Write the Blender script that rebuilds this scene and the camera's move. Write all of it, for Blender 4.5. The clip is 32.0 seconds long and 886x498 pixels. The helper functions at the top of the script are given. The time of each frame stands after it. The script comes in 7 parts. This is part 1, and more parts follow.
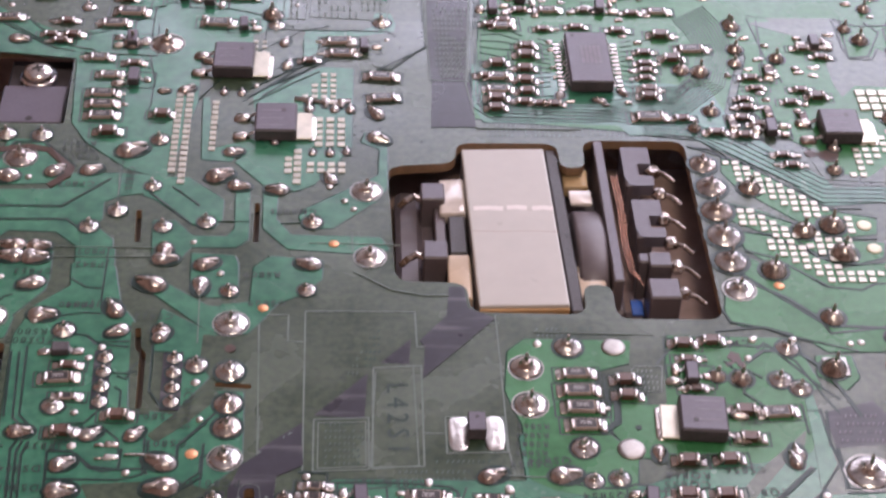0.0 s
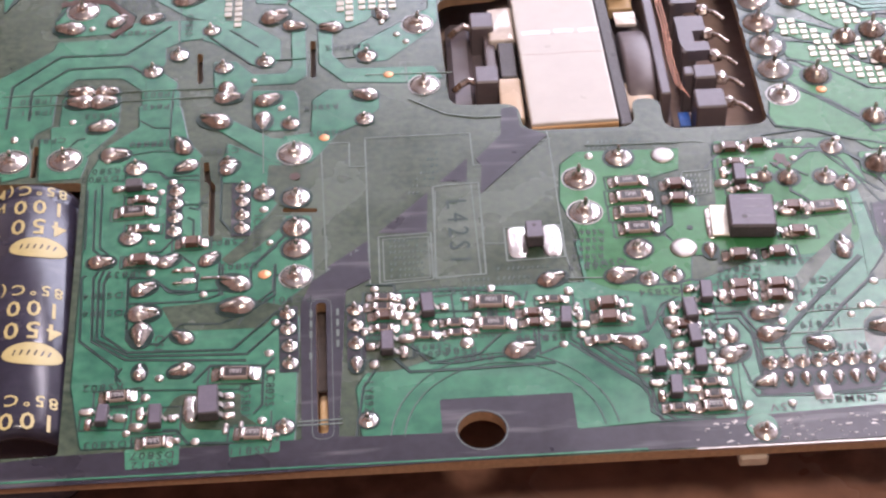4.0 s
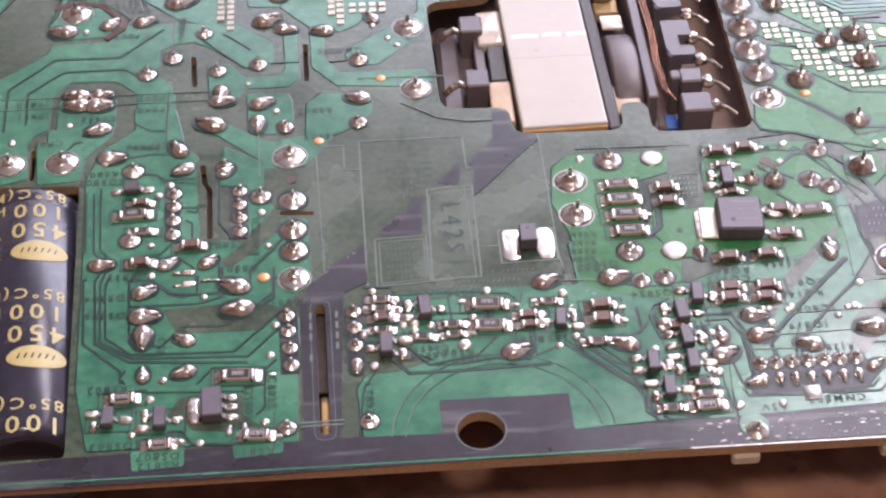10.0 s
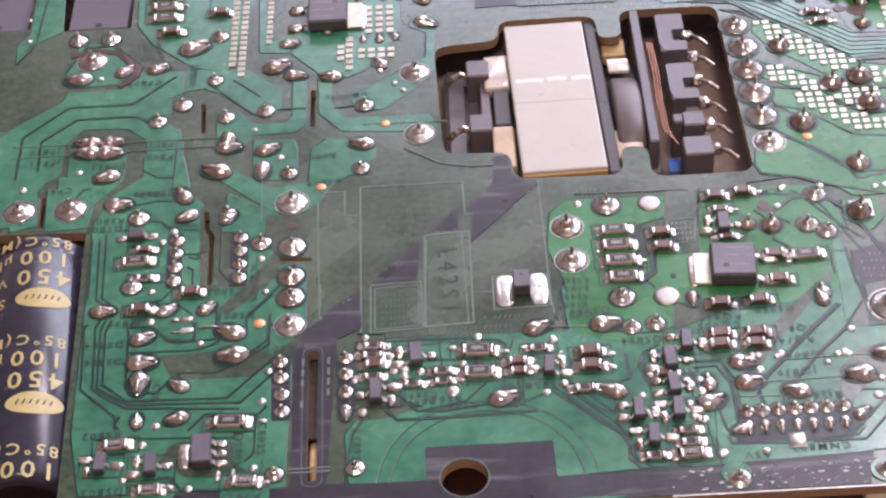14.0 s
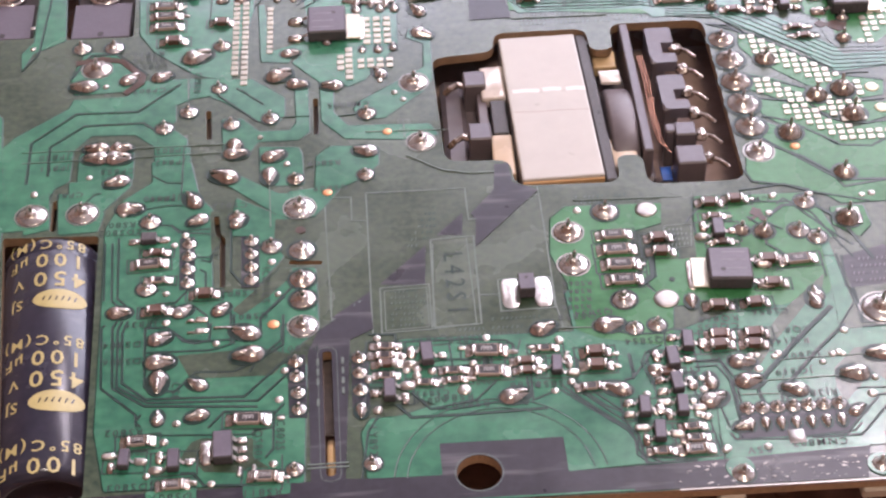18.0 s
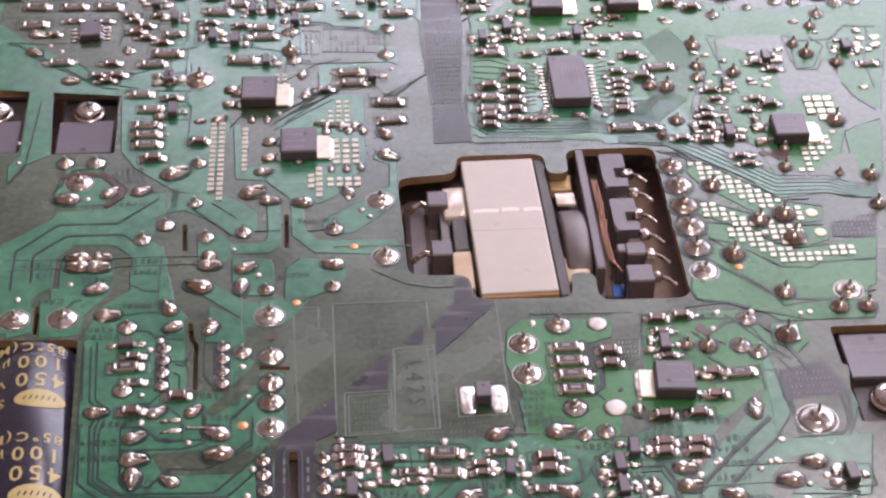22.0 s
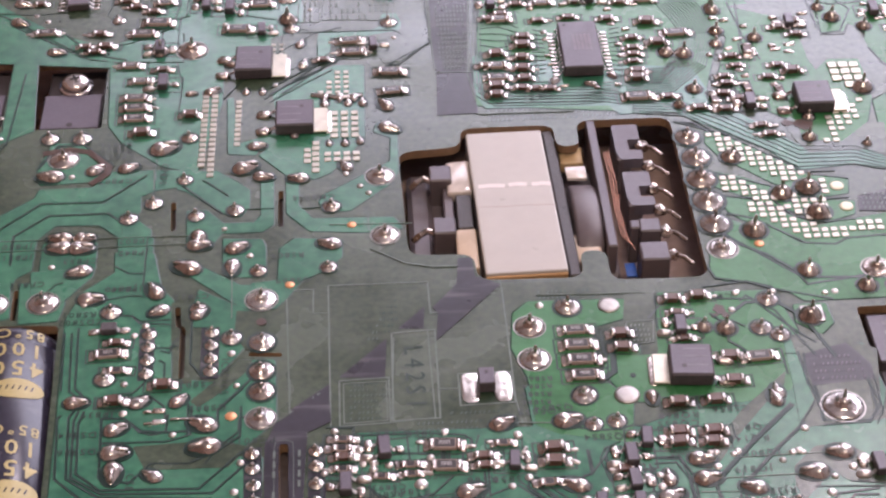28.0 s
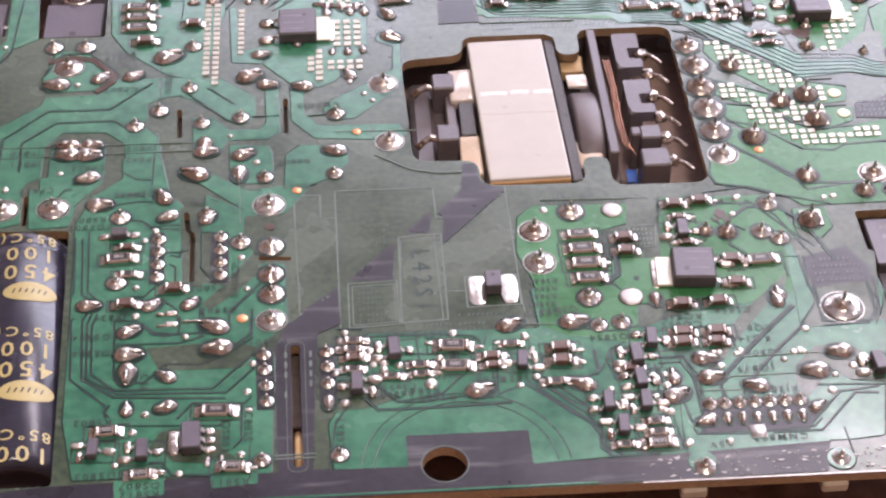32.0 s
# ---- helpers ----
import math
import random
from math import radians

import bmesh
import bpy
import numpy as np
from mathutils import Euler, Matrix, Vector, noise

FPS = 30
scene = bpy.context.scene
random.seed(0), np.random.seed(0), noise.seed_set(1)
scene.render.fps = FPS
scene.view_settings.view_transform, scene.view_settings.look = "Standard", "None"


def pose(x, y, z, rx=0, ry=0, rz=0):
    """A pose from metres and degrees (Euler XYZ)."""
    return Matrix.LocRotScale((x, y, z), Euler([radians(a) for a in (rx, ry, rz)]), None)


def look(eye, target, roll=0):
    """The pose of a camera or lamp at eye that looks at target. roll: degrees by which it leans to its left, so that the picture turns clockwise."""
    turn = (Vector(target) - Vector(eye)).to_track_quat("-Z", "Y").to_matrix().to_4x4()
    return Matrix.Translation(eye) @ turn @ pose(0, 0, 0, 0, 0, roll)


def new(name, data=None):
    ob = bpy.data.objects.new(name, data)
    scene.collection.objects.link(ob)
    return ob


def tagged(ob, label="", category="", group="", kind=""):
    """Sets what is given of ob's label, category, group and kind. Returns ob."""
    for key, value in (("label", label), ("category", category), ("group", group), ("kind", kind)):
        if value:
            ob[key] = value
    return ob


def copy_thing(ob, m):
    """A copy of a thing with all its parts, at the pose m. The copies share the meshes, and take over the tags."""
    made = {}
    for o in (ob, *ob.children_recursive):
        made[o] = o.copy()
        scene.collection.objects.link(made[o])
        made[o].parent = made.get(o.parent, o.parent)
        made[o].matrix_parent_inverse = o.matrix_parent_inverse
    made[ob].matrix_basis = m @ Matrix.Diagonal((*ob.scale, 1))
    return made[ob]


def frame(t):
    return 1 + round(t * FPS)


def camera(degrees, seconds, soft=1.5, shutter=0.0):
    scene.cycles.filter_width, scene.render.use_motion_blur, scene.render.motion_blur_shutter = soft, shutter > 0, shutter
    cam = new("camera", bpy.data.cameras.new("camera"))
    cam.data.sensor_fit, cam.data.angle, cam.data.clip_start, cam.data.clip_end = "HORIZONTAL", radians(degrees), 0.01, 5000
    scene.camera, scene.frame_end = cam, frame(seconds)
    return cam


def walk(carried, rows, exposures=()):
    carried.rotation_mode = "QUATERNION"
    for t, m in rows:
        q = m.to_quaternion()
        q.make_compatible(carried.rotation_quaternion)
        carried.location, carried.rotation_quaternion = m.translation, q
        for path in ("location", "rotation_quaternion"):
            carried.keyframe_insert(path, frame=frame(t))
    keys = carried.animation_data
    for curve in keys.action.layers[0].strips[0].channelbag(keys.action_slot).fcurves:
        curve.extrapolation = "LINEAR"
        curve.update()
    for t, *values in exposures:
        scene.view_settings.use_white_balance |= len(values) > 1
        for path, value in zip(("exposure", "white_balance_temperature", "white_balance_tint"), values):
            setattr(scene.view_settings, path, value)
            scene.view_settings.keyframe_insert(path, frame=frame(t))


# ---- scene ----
from mathutils import geometry

cam = camera(27.0, 32.0, soft=2.35, shutter=0.4)
PATH = [
    (0, (0.03216, -0.18187, 0.17378), (0.04263, -0.02947, 0.04470), 2.81),
    (0.5, (0.02833, -0.18533, 0.17277), (0.04085, -0.03641, 0.03985), 3.24),
    (1, (0.03346, -0.18763, 0.17288), (0.03799, -0.04299, 0.03483), 1.48),
    (1.5, (0.03058, -0.19622, 0.18152), (0.03168, -0.05145, 0.04354), 0.39),
    (2, (0.04439, -0.19754, 0.17923), (0.03575, -0.05374, 0.04049), -4.86),
    (2.5, (0.03999, -0.20412, 0.18048), (0.03557, -0.05931, 0.04259), -4.13),
    (3, (0.02983, -0.20360, 0.17878), (0.03303, -0.05820, 0.04149), -2.01),
    (3.5, (0.03365, -0.19587, 0.17308), (0.03608, -0.05112, 0.03509), -2.45),
    (5.5, (0.02833, -0.19872, 0.17626), (0.03510, -0.05430, 0.03807), -1.02),
    (6, (0.03163, -0.19677, 0.17604), (0.03585, -0.05298, 0.03709), -2.02),
    (6.5, (0.03141, -0.19648, 0.17707), (0.03595, -0.05309, 0.03772), -2.16),
    (7, (0.03336, -0.19725, 0.17796), (0.03651, -0.05373, 0.03870), -2.69),
    (7.5, (0.03086, -0.19843, 0.17857), (0.03596, -0.05468, 0.03960), -2.09),
    (8, (0.02865, -0.19740, 0.17802), (0.03561, -0.05383, 0.03896), -1.20),
    (8.5, (0.02785, -0.19785, 0.17875), (0.03545, -0.05444, 0.03955), -0.87),
    (9, (0.02793, -0.19822, 0.17958), (0.03550, -0.05509, 0.04010), -1.06),
    (9.5, (0.02774, -0.19694, 0.17818), (0.03523, -0.05375, 0.03874), -1.10),
    (10, (0.02719, -0.19760, 0.17888), (0.03515, -0.05447, 0.03941), -0.98),
    (10.5, (0.02716, -0.19812, 0.17916), (0.03508, -0.05484, 0.03985), -0.93),
    (11, (0.02775, -0.19563, 0.17665), (0.03510, -0.05244, 0.03721), -1.31),
    (11.5, (0.02448, -0.19163, 0.17246), (0.03414, -0.04924, 0.03234), -0.59),
    (12, (0.03784, -0.19354, 0.17811), (0.03782, -0.05235, 0.03646), -4.09),
    (12.5, (0.03940, -0.19232, 0.17995), (0.03876, -0.04947, 0.03997), -4.20),
    (13, (0.03783, -0.19740, 0.18789), (0.03830, -0.05317, 0.04933), -3.09),
    (13.5, (0.03477, -0.19589, 0.18431), (0.03761, -0.05124, 0.04622), -2.15),
    (14, (0.04231, -0.19747, 0.18350), (0.03944, -0.05263, 0.04562), -4.12),
    (14.5, (0.04051, -0.20159, 0.18667), (0.03888, -0.05642, 0.04911), -3.67),
    (16.5, (0.03311, -0.20242, 0.18654), (0.03647, -0.05692, 0.04935), -2.39),
    (17, (0.03345, -0.20920, 0.19247), (0.03654, -0.06349, 0.05551), -2.38),
    (17.5, (0.03347, -0.19795, 0.18329), (0.03629, -0.05271, 0.04582), -2.30),
    (18, (0.02999, -0.20419, 0.18903), (0.03557, -0.05876, 0.05186), -1.63),
    (18.5, (0.03594, -0.20822, 0.19321), (0.03737, -0.06210, 0.05665), -3.36),
    (19, (0.03405, -0.20753, 0.19349), (0.03682, -0.06165, 0.05670), -3.14),
    (19.5, (0.03301, -0.20995, 0.19381), (0.03737, -0.05660, 0.06550), -2.76),
    (20, (0.03138, -0.21808, 0.19941), (0.04052, -0.05766, 0.08033), -2.88),
    (20.5, (0.03466, -0.21508, 0.19857), (0.04173, -0.05634, 0.07711), -2.86),
    (21, (0.03349, -0.21327, 0.19830), (0.04100, -0.06027, 0.06971), -0.20),
    (21.5, (0.03589, -0.21702, 0.19966), (0.04202, -0.06325, 0.07193), -0.80),
    (22, (0.02929, -0.21780, 0.19795), (0.03958, -0.06355, 0.07106), 0.45),
    (22.5, (0.02953, -0.21067, 0.19253), (0.03981, -0.05659, 0.06543), 0.28),
    (23, (0.02758, -0.21257, 0.19548), (0.03893, -0.05890, 0.06798), 0.30),
    (23.5, (0.02777, -0.20697, 0.18800), (0.03901, -0.05406, 0.05957), 0.39),
    (24, (0.02831, -0.20839, 0.19010), (0.03928, -0.05574, 0.06134), 0.36),
    (24.5, (0.02680, -0.20856, 0.18930), (0.03885, -0.05563, 0.06098), 0.65),
    (25, (0.02524, -0.21065, 0.19116), (0.03821, -0.05771, 0.06293), 0.85),
    (25.5, (0.02988, -0.21200, 0.19328), (0.03974, -0.05918, 0.06464), 0.08),
    (27.5, (0.03484, -0.20813, 0.18925), (0.04129, -0.05494, 0.06083), -0.93),
    (28, (0.03475, -0.20457, 0.18748), (0.04154, -0.05188, 0.05849), -0.76),
    (28.5, (0.03292, -0.20403, 0.18603), (0.04084, -0.05114, 0.05733), -0.46),
    (29, (0.03392, -0.20714, 0.18959), (0.04106, -0.05454, 0.06051), -0.81),
    (29.5, (0.03246, -0.20818, 0.18979), (0.04049, -0.05551, 0.06084), -0.57),
    (30, (0.03089, -0.21067, 0.19142), (0.03984, -0.05880, 0.06159), -0.09),
    (30.5, (0.03283, -0.20960, 0.19020), (0.04021, -0.06038, 0.05724), -1.10),
    (31, (0.03106, -0.20588, 0.18644), (0.03943, -0.05911, 0.05084), -0.66),
    (31.5, (0.02816, -0.20965, 0.18896), (0.03856, -0.06272, 0.05367), -0.08),
    (32, (0.02928, -0.20923, 0.18811), (0.03879, -0.06218, 0.05289), -0.07),
]
walk(cam, [(t, look(eye, target, roll)) for t, eye, target, roll in PATH],
     [(0.0, -0.14, 6100, 14), (2.0, 0.34, 6100, 12), (6.0, 0.46, 6050, 13), (9.0, 0.40, 6050, 12), (11.0, 0.38, 6050, 11), (12.0, 0.45, 6060, 12), (13.0, 0.26, 6000, 12), (17.5, 0.36, 6200, 12), (20.0, 0.0, 6150, 18), (21.0, -0.10, 6250, 16), (22.0, -0.02, 6300, 15), (23.0, -0.02, 6330, 15), (29.0, 0.0, 6250, 15), (31.0, 0.16, 6280, 14), (32.0, 0.32, 6200, 12)])

# ---- world and light ----
MM = 0.001
world = bpy.data.worlds.new("room_air")
world.use_nodes = True
world.node_tree.nodes["Background"].inputs[0].default_value = (1.0, 0.93, 0.92, 1)
world.node_tree.nodes["Background"].inputs[1].default_value = 0.35
scene.world = world


def area_lamp(name, eye, target, sx, sy, power, colour):
    data = bpy.data.lights.new(name, "AREA")
    data.shape, data.size, data.size_y, data.energy, data.color = "RECTANGLE", sx, sy, power, colour
    ob = new(name, data)
    ob.matrix_world = look(eye, target)
    return ob


# daylight through the window beyond the bench, and the ceiling tube
area_lamp("window_daylight", (0.51, 1.50, 0.62), (0.05, 0.0, 0.0), 1.80, 0.92, 34, (0.89, 0.86, 1.0))
area_lamp("ceiling_tube_light", (0.92, 1.08, 1.84), (0.05, 0.0, 0.0), 1.0, 0.50, 29, (1.0, 0.87, 0.92))

area_lamp("warm_ceiling_lamp", (0.20, -0.75, 1.60), (0.05, 0.0, 0.0), 0.30, 0.30, 13, (1.0, 0.84, 0.68))


# ---- materials ----
def material(name, colour, rough=0.5, metal=0.0, vary=0.15, grain=900.0, bump=0.0, spec=0.5, big=60.0, tint=None, coat=0.0):
    """A surface with fine grain and broad stains, in metres of the world."""
    m = bpy.data.materials.new(name)
    m.use_nodes = True
    nt = m.node_tree
    b = nt.nodes["Principled BSDF"]
    b.inputs["Metallic"].default_value = metal
    b.inputs["Specular IOR Level"].default_value = spec
    b.inputs["Coat Weight"].default_value = coat
    b.inputs["Coat Roughness"].default_value = 0.12
    geo = nt.nodes.new("ShaderNodeNewGeometry")
    fine, broad = nt.nodes.new("ShaderNodeTexNoise"), nt.nodes.new("ShaderNodeTexNoise")
    for n, s in ((fine, grain), (broad, big)):
        nt.links.new(geo.outputs["Position"], n.inputs["Vector"])
        n.inputs["Scale"].default_value = s
        n.inputs["Detail"].default_value = 4.0
    both = nt.nodes.new("ShaderNodeMath")
    both.operation = "MULTIPLY_ADD"
    nt.links.new(fine.outputs["Fac"], both.inputs[0])
    both.inputs[1].default_value = 0.5
    half = nt.nodes.new("ShaderNodeMath")
    half.operation = "MULTIPLY"
    half.inputs[1].default_value = 0.5
    nt.links.new(broad.outputs["Fac"], half.inputs[0])
    nt.links.new(half.outputs[0], both.inputs[2])
    ramp = nt.nodes.new("ShaderNodeValToRGB")
    lo = [c * (1 - vary) for c in colour]
    hi = [min(1.0, c * (1 + vary)) for c in (tint or colour)]
    ramp.color_ramp.elements[0].position, ramp.color_ramp.elements[1].position = 0.35, 0.65
    ramp.color_ramp.elements[0].color = (*lo, 1)
    ramp.color_ramp.elements[1].color = (*hi, 1)
    nt.links.new(both.outputs[0], ramp.inputs[0])
    nt.links.new(ramp.outputs[0], b.inputs["Base Color"])
    wear = nt.nodes.new("ShaderNodeMapRange")
    wear.inputs["From Min"].default_value, wear.inputs["From Max"].default_value = 0.3, 0.7
    wear.inputs["To Min"].default_value, wear.inputs["To Max"].default_value = max(0.02, rough - 0.08), min(1, rough + 0.08)
    nt.links.new(broad.outputs["Fac"], wear.inputs["Value"])
    nt.links.new(wear.outputs[0], b.inputs["Roughness"])
    if bump:
        bp = nt.nodes.new("ShaderNodeBump")
        bp.inputs["Strength"].default_value = bump
        bp.inputs["Distance"].default_value = 0.0002
        nt.links.new(fine.outputs["Fac"], bp.inputs["Height"])
        nt.links.new(bp.outputs[0], b.inputs["Normal"])
    return m


MASK_BARE = material("solder_mask_on_laminate", (0.034, 0.062, 0.040), 0.24, 0, 0.34, 900, 0.13, 0.7, 70, (0.052, 0.072, 0.044))
MASK_COPPER = material("solder_mask_on_copper", (0.031, 0.140, 0.092), 0.23, 0, 0.22, 500, 0.09, 0.7, 70, (0.044, 0.170, 0.096))
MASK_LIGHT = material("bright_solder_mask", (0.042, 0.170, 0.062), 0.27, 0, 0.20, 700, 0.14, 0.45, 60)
LEGEND = material("black_legend_ink", (0.022, 0.019, 0.029), 0.31, 0, 0.35, 700, 0.10, 0.44, 60)
SILK = material("dark_silkscreen_ink", (0.008, 0.022, 0.018), 0.5, 0, 0.2)
GAP = material("dark_trace_gap", (0.009, 0.028, 0.023), 0.34, 0, 0.2, spec=0.4)
FINE_GAP = material("shallow_trace_gap", (0.024, 0.060, 0.046), 0.28, 0, 0.2, spec=0.6)
SILK_PALE = material("pale_legend_line", (0.125, 0.160, 0.14), 0.5, 0, 0.2)
# darker than either mask: the shadow line at copper edges is in the colour
COPPER_STEP_SHADE = material("shaded_mask_over_step", (0.018, 0.048, 0.036), 0.32, 0, 0.25, spec=0.28)
SLOT_HAZE = material("slot_haze_brown", (0.080, 0.060, 0.052), 0.6, 0, 0.3, 900, 0.2)
SILVER_TAPE = material("glossy_pale_tape", (0.62, 0.55, 0.50), 0.14, 0, 0.15, 500, 0.2, 0.5, 250)
LAMINATE = material("laminate_edge", (0.25, 0.155, 0.085), 0.6, 0, 0.25, 1500, 0.2)
SOLDER = material("shiny_solder", (0.50, 0.475, 0.455), 0.24, 1.0, 0.25, 1500, 0.4, big=420)
SOLDER_BLOB = material("pale_solder_blob", (0.54, 0.51, 0.48), 0.34, 1.0, 0.2, 1400, 0.3, big=400)
SOLDER_FLAT = material("tinned_pad", (0.33, 0.31, 0.29), 0.40, 1.0, 0.2, 1200, 0.35, big=320)
SOLDER_BROWN = material("flux_stained_solder", (0.30, 0.25, 0.21), 0.24, 1.0, 0.3, 1400, 0.3, big=350, tint=(0.44, 0.40, 0.37))
CREAM_LAND = material("cream_tinned_land", (0.72, 0.68, 0.52), 0.5, 0.2, 0.06)
TAB_METAL = material("bright_heat_tab", (0.50, 0.46, 0.38), 0.42, 0.9, 0.15, 700, 0.2, big=300)
FADED = material("faded_grey_print", (0.19, 0.17, 0.20), 0.6, 0, 0.3)
STEEL = material("zinc_screw_steel", (0.62, 0.58, 0.56), 0.24, 1.0, 0.15, 900, 0.1, big=400)
COPPER_DOT = material("flux_coated_copper", (0.75, 0.36, 0.18), 0.35, 0.4, 0.12)
PATCH_TIN = material("cream_tinned_patch", (0.44, 0.42, 0.36), 0.42, 0.8, 0.2, 1500, 0.3, big=400)
FLUX = material("brown_flux", (0.060, 0.030, 0.020), 0.45, 0, 0.3)
PIN = material("tinned_steel_pin", (0.50, 0.46, 0.43), 0.28, 1.0, 0.2, 1500, 0.2, big=500)
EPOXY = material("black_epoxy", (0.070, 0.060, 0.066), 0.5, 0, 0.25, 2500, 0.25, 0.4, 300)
# paler copy of the epoxy, with the light on upward faces in its colour
EPOXY_LIT = material("lit_top_epoxy", (0.115, 0.100, 0.130), 0.40, 0, 0.12, 2200, 0.12, 0.5, 300)
RES_TOP = material("black_resistor_glaze", (0.030, 0.024, 0.024), 0.3, 0, 0.3)
CERAMIC = material("tan_ceramic", (0.105, 0.055, 0.040), 0.38, 0, 0.3, 2000, 0.15)
RES_BODY = material("resistor_ceramic_side", (0.40, 0.31, 0.27), 0.5, 0, 0.15)
ALUMINA = material("white_alumina", (0.66, 0.60, 0.55), 0.5, 0, 0.08)
MARK = material("pale_marking", (0.42, 0.40, 0.40), 0.6, 0, 0.1)
CORE_TAPE = material("cream_core_tape", (0.47, 0.44, 0.405), 0.34, 0, 0.04, 400, 0.04, 0.35, 80)
CREASE_SHINE = material("pale_crease_highlight", (0.74, 0.68, 0.66), 0.12, 0, 0.05)
TAPE_SEAM = material("tape_seam_shadow", (0.42, 0.34, 0.30), 0.5, 0, 0.1)
PALE_TAPE = material("pale_beige_tape", (0.60, 0.47, 0.35), 0.30, 0, 0.12, 300, 0.1)
OPENING_FLOOR = material("opening_floor_brown", (0.30, 0.21, 0.18), 0.6, 0, 0.2, 600, 0.1)
TAN_TAPE = material("tan_polyester_tape", (0.55, 0.38, 0.20), 0.22, 0, 0.15, 300, 0.1)
# bobbin plastic painted slightly paler, to hold the light on its tops
PLASTIC_LIT = material("lit_top_plastic", (0.13, 0.115, 0.14), 0.42, 0, 0.10, 900, 0.06)
CORE_EDGE = material("tan_tape_edge", (0.45, 0.27, 0.12), 0.5, 0, 0.2)
FERRITE = material("dark_ferrite", (0.055, 0.048, 0.050), 0.5, 0, 0.25, 2500, 0.3)
BOBBIN = material("black_bobbin_plastic", (0.125, 0.102, 0.108), 0.40, 0, 0.12, 700, 0.04)
COPPER_WIRE = material("enamelled_copper_wire", (0.42, 0.21, 0.14), 0.25, 0.8, 0.3)
BLUE_TAPE = material("blue_insulating_tape", (0.02, 0.10, 0.42), 0.4, 0, 0.2)
SLEEVE = material("black_plastic_sleeve", (0.026, 0.024, 0.040), 0.22, 0, 0.25, 500, 0.05, 0.42, 120)
GOLD_PRINT = material("yellow_print", (0.44, 0.36, 0.15), 0.5, 0, 0.1)
WOOD = material("dark_varnished_wood", (0.23, 0.115, 0.080), 0.28, 0, 0.32, 260, 0.2, 0.5, 30, (0.25, 0.125, 0.085))
BLUE_MAT = material("blue_bench_mat", (0.075, 0.22, 0.48), 0.5, 0, 0.10, 500, 0.1, 0.5, 12)
CABLE = material("dark_cable_jacket", (0.020, 0.026, 0.045), 0.4, 0, 0.2)
NATURAL_PLASTIC = material("natural_nylon", (0.36, 0.29, 0.22), 0.5, 0, 0.1)
BROWN_WALL = material("brown_reflection_wall", (0.42, 0.30, 0.24), 0.6, 0, 0.2, 40, 0.05, 0.3, 3)
WALL = material("room_wall_paint", (0.72, 0.70, 0.70), 0.8, 0, 0.05, 40, 0.05, 0.3, 2)



def scratched(m, scale, amount):
    """Long fine scratches that turn the gloss uneven and let a paler ground through."""
    nt = m.node_tree
    b = nt.nodes["Principled BSDF"]
    geo, mp, tex = nt.nodes.new("ShaderNodeNewGeometry"), nt.nodes.new("ShaderNodeMapping"), nt.nodes.new("ShaderNodeTexNoise")
    mp.inputs["Scale"].default_value = (0.12, 1.0, 1.0)
    mp.inputs["Rotation"].default_value = (0, 0, 0.25)
    tex.inputs["Scale"].default_value, tex.inputs["Detail"].default_value = scale, 6.0
    nt.links.new(geo.outputs["Position"], mp.inputs["Vector"])
    nt.links.new(mp.outputs[0], tex.inputs["Vector"])
    ramp = nt.nodes.new("ShaderNodeValToRGB")
    ramp.color_ramp.elements[0].position, ramp.color_ramp.elements[1].position = 0.56, 0.70
    ramp.color_ramp.elements[0].color, ramp.color_ramp.elements[1].color = (0, 0, 0, 1), (1, 1, 1, 1)
    nt.links.new(tex.outputs["Fac"], ramp.inputs[0])
    mix = nt.nodes.new("ShaderNodeMix")
    mix.data_type, mix.blend_type = "RGBA", "ADD"
    base = b.inputs["Base Color"].links[0].from_socket
    k = nt.nodes.new("ShaderNodeMath")
    k.operation = "MULTIPLY"
    k.inputs[1].default_value = amount
    nt.links.new(ramp.outputs[0], k.inputs[0])
    nt.links.new(k.outputs[0], mix.inputs["Factor"])
    nt.links.new(base, mix.inputs["A"])
    mix.inputs["B"].default_value = (0.5, 0.5, 0.5, 1)
    nt.links.new(mix.outputs["Result"], b.inputs["Base Color"])




def mottled(m, brown, amount):
    """Lets each piece of solder differ, from clean silver to flux-browned."""
    nt = m.node_tree
    b = nt.nodes["Principled BSDF"]
    info, mix, ramp = nt.nodes.new("ShaderNodeObjectInfo"), nt.nodes.new("ShaderNodeMix"), nt.nodes.new("ShaderNodeMapRange")
    ramp.inputs["From Min"].default_value, ramp.inputs["To Max"].default_value = 0.35, amount
    nt.links.new(info.outputs["Random"], ramp.inputs["Value"])
    mix.data_type = "RGBA"
    nt.links.new(ramp.outputs[0], mix.inputs["Factor"])
    nt.links.new(b.inputs["Base Color"].links[0].from_socket, mix.inputs["A"])
    mix.inputs["B"].default_value = (*brown, 1)
    nt.links.new(mix.outputs["Result"], b.inputs["Base Color"])


mottled(SOLDER, (0.33, 0.25, 0.20), 0.6)
mottled(SOLDER_FLAT, (0.36, 0.30, 0.25), 0.4)
scratched(LEGEND, 420, 0.17)
scratched(SLEEVE, 500, 0.035)
scratched(MASK_BARE, 300, 0.05)
scratched(MASK_COPPER, 300, 0.03)
scratched(WOOD, 150, 0.05)


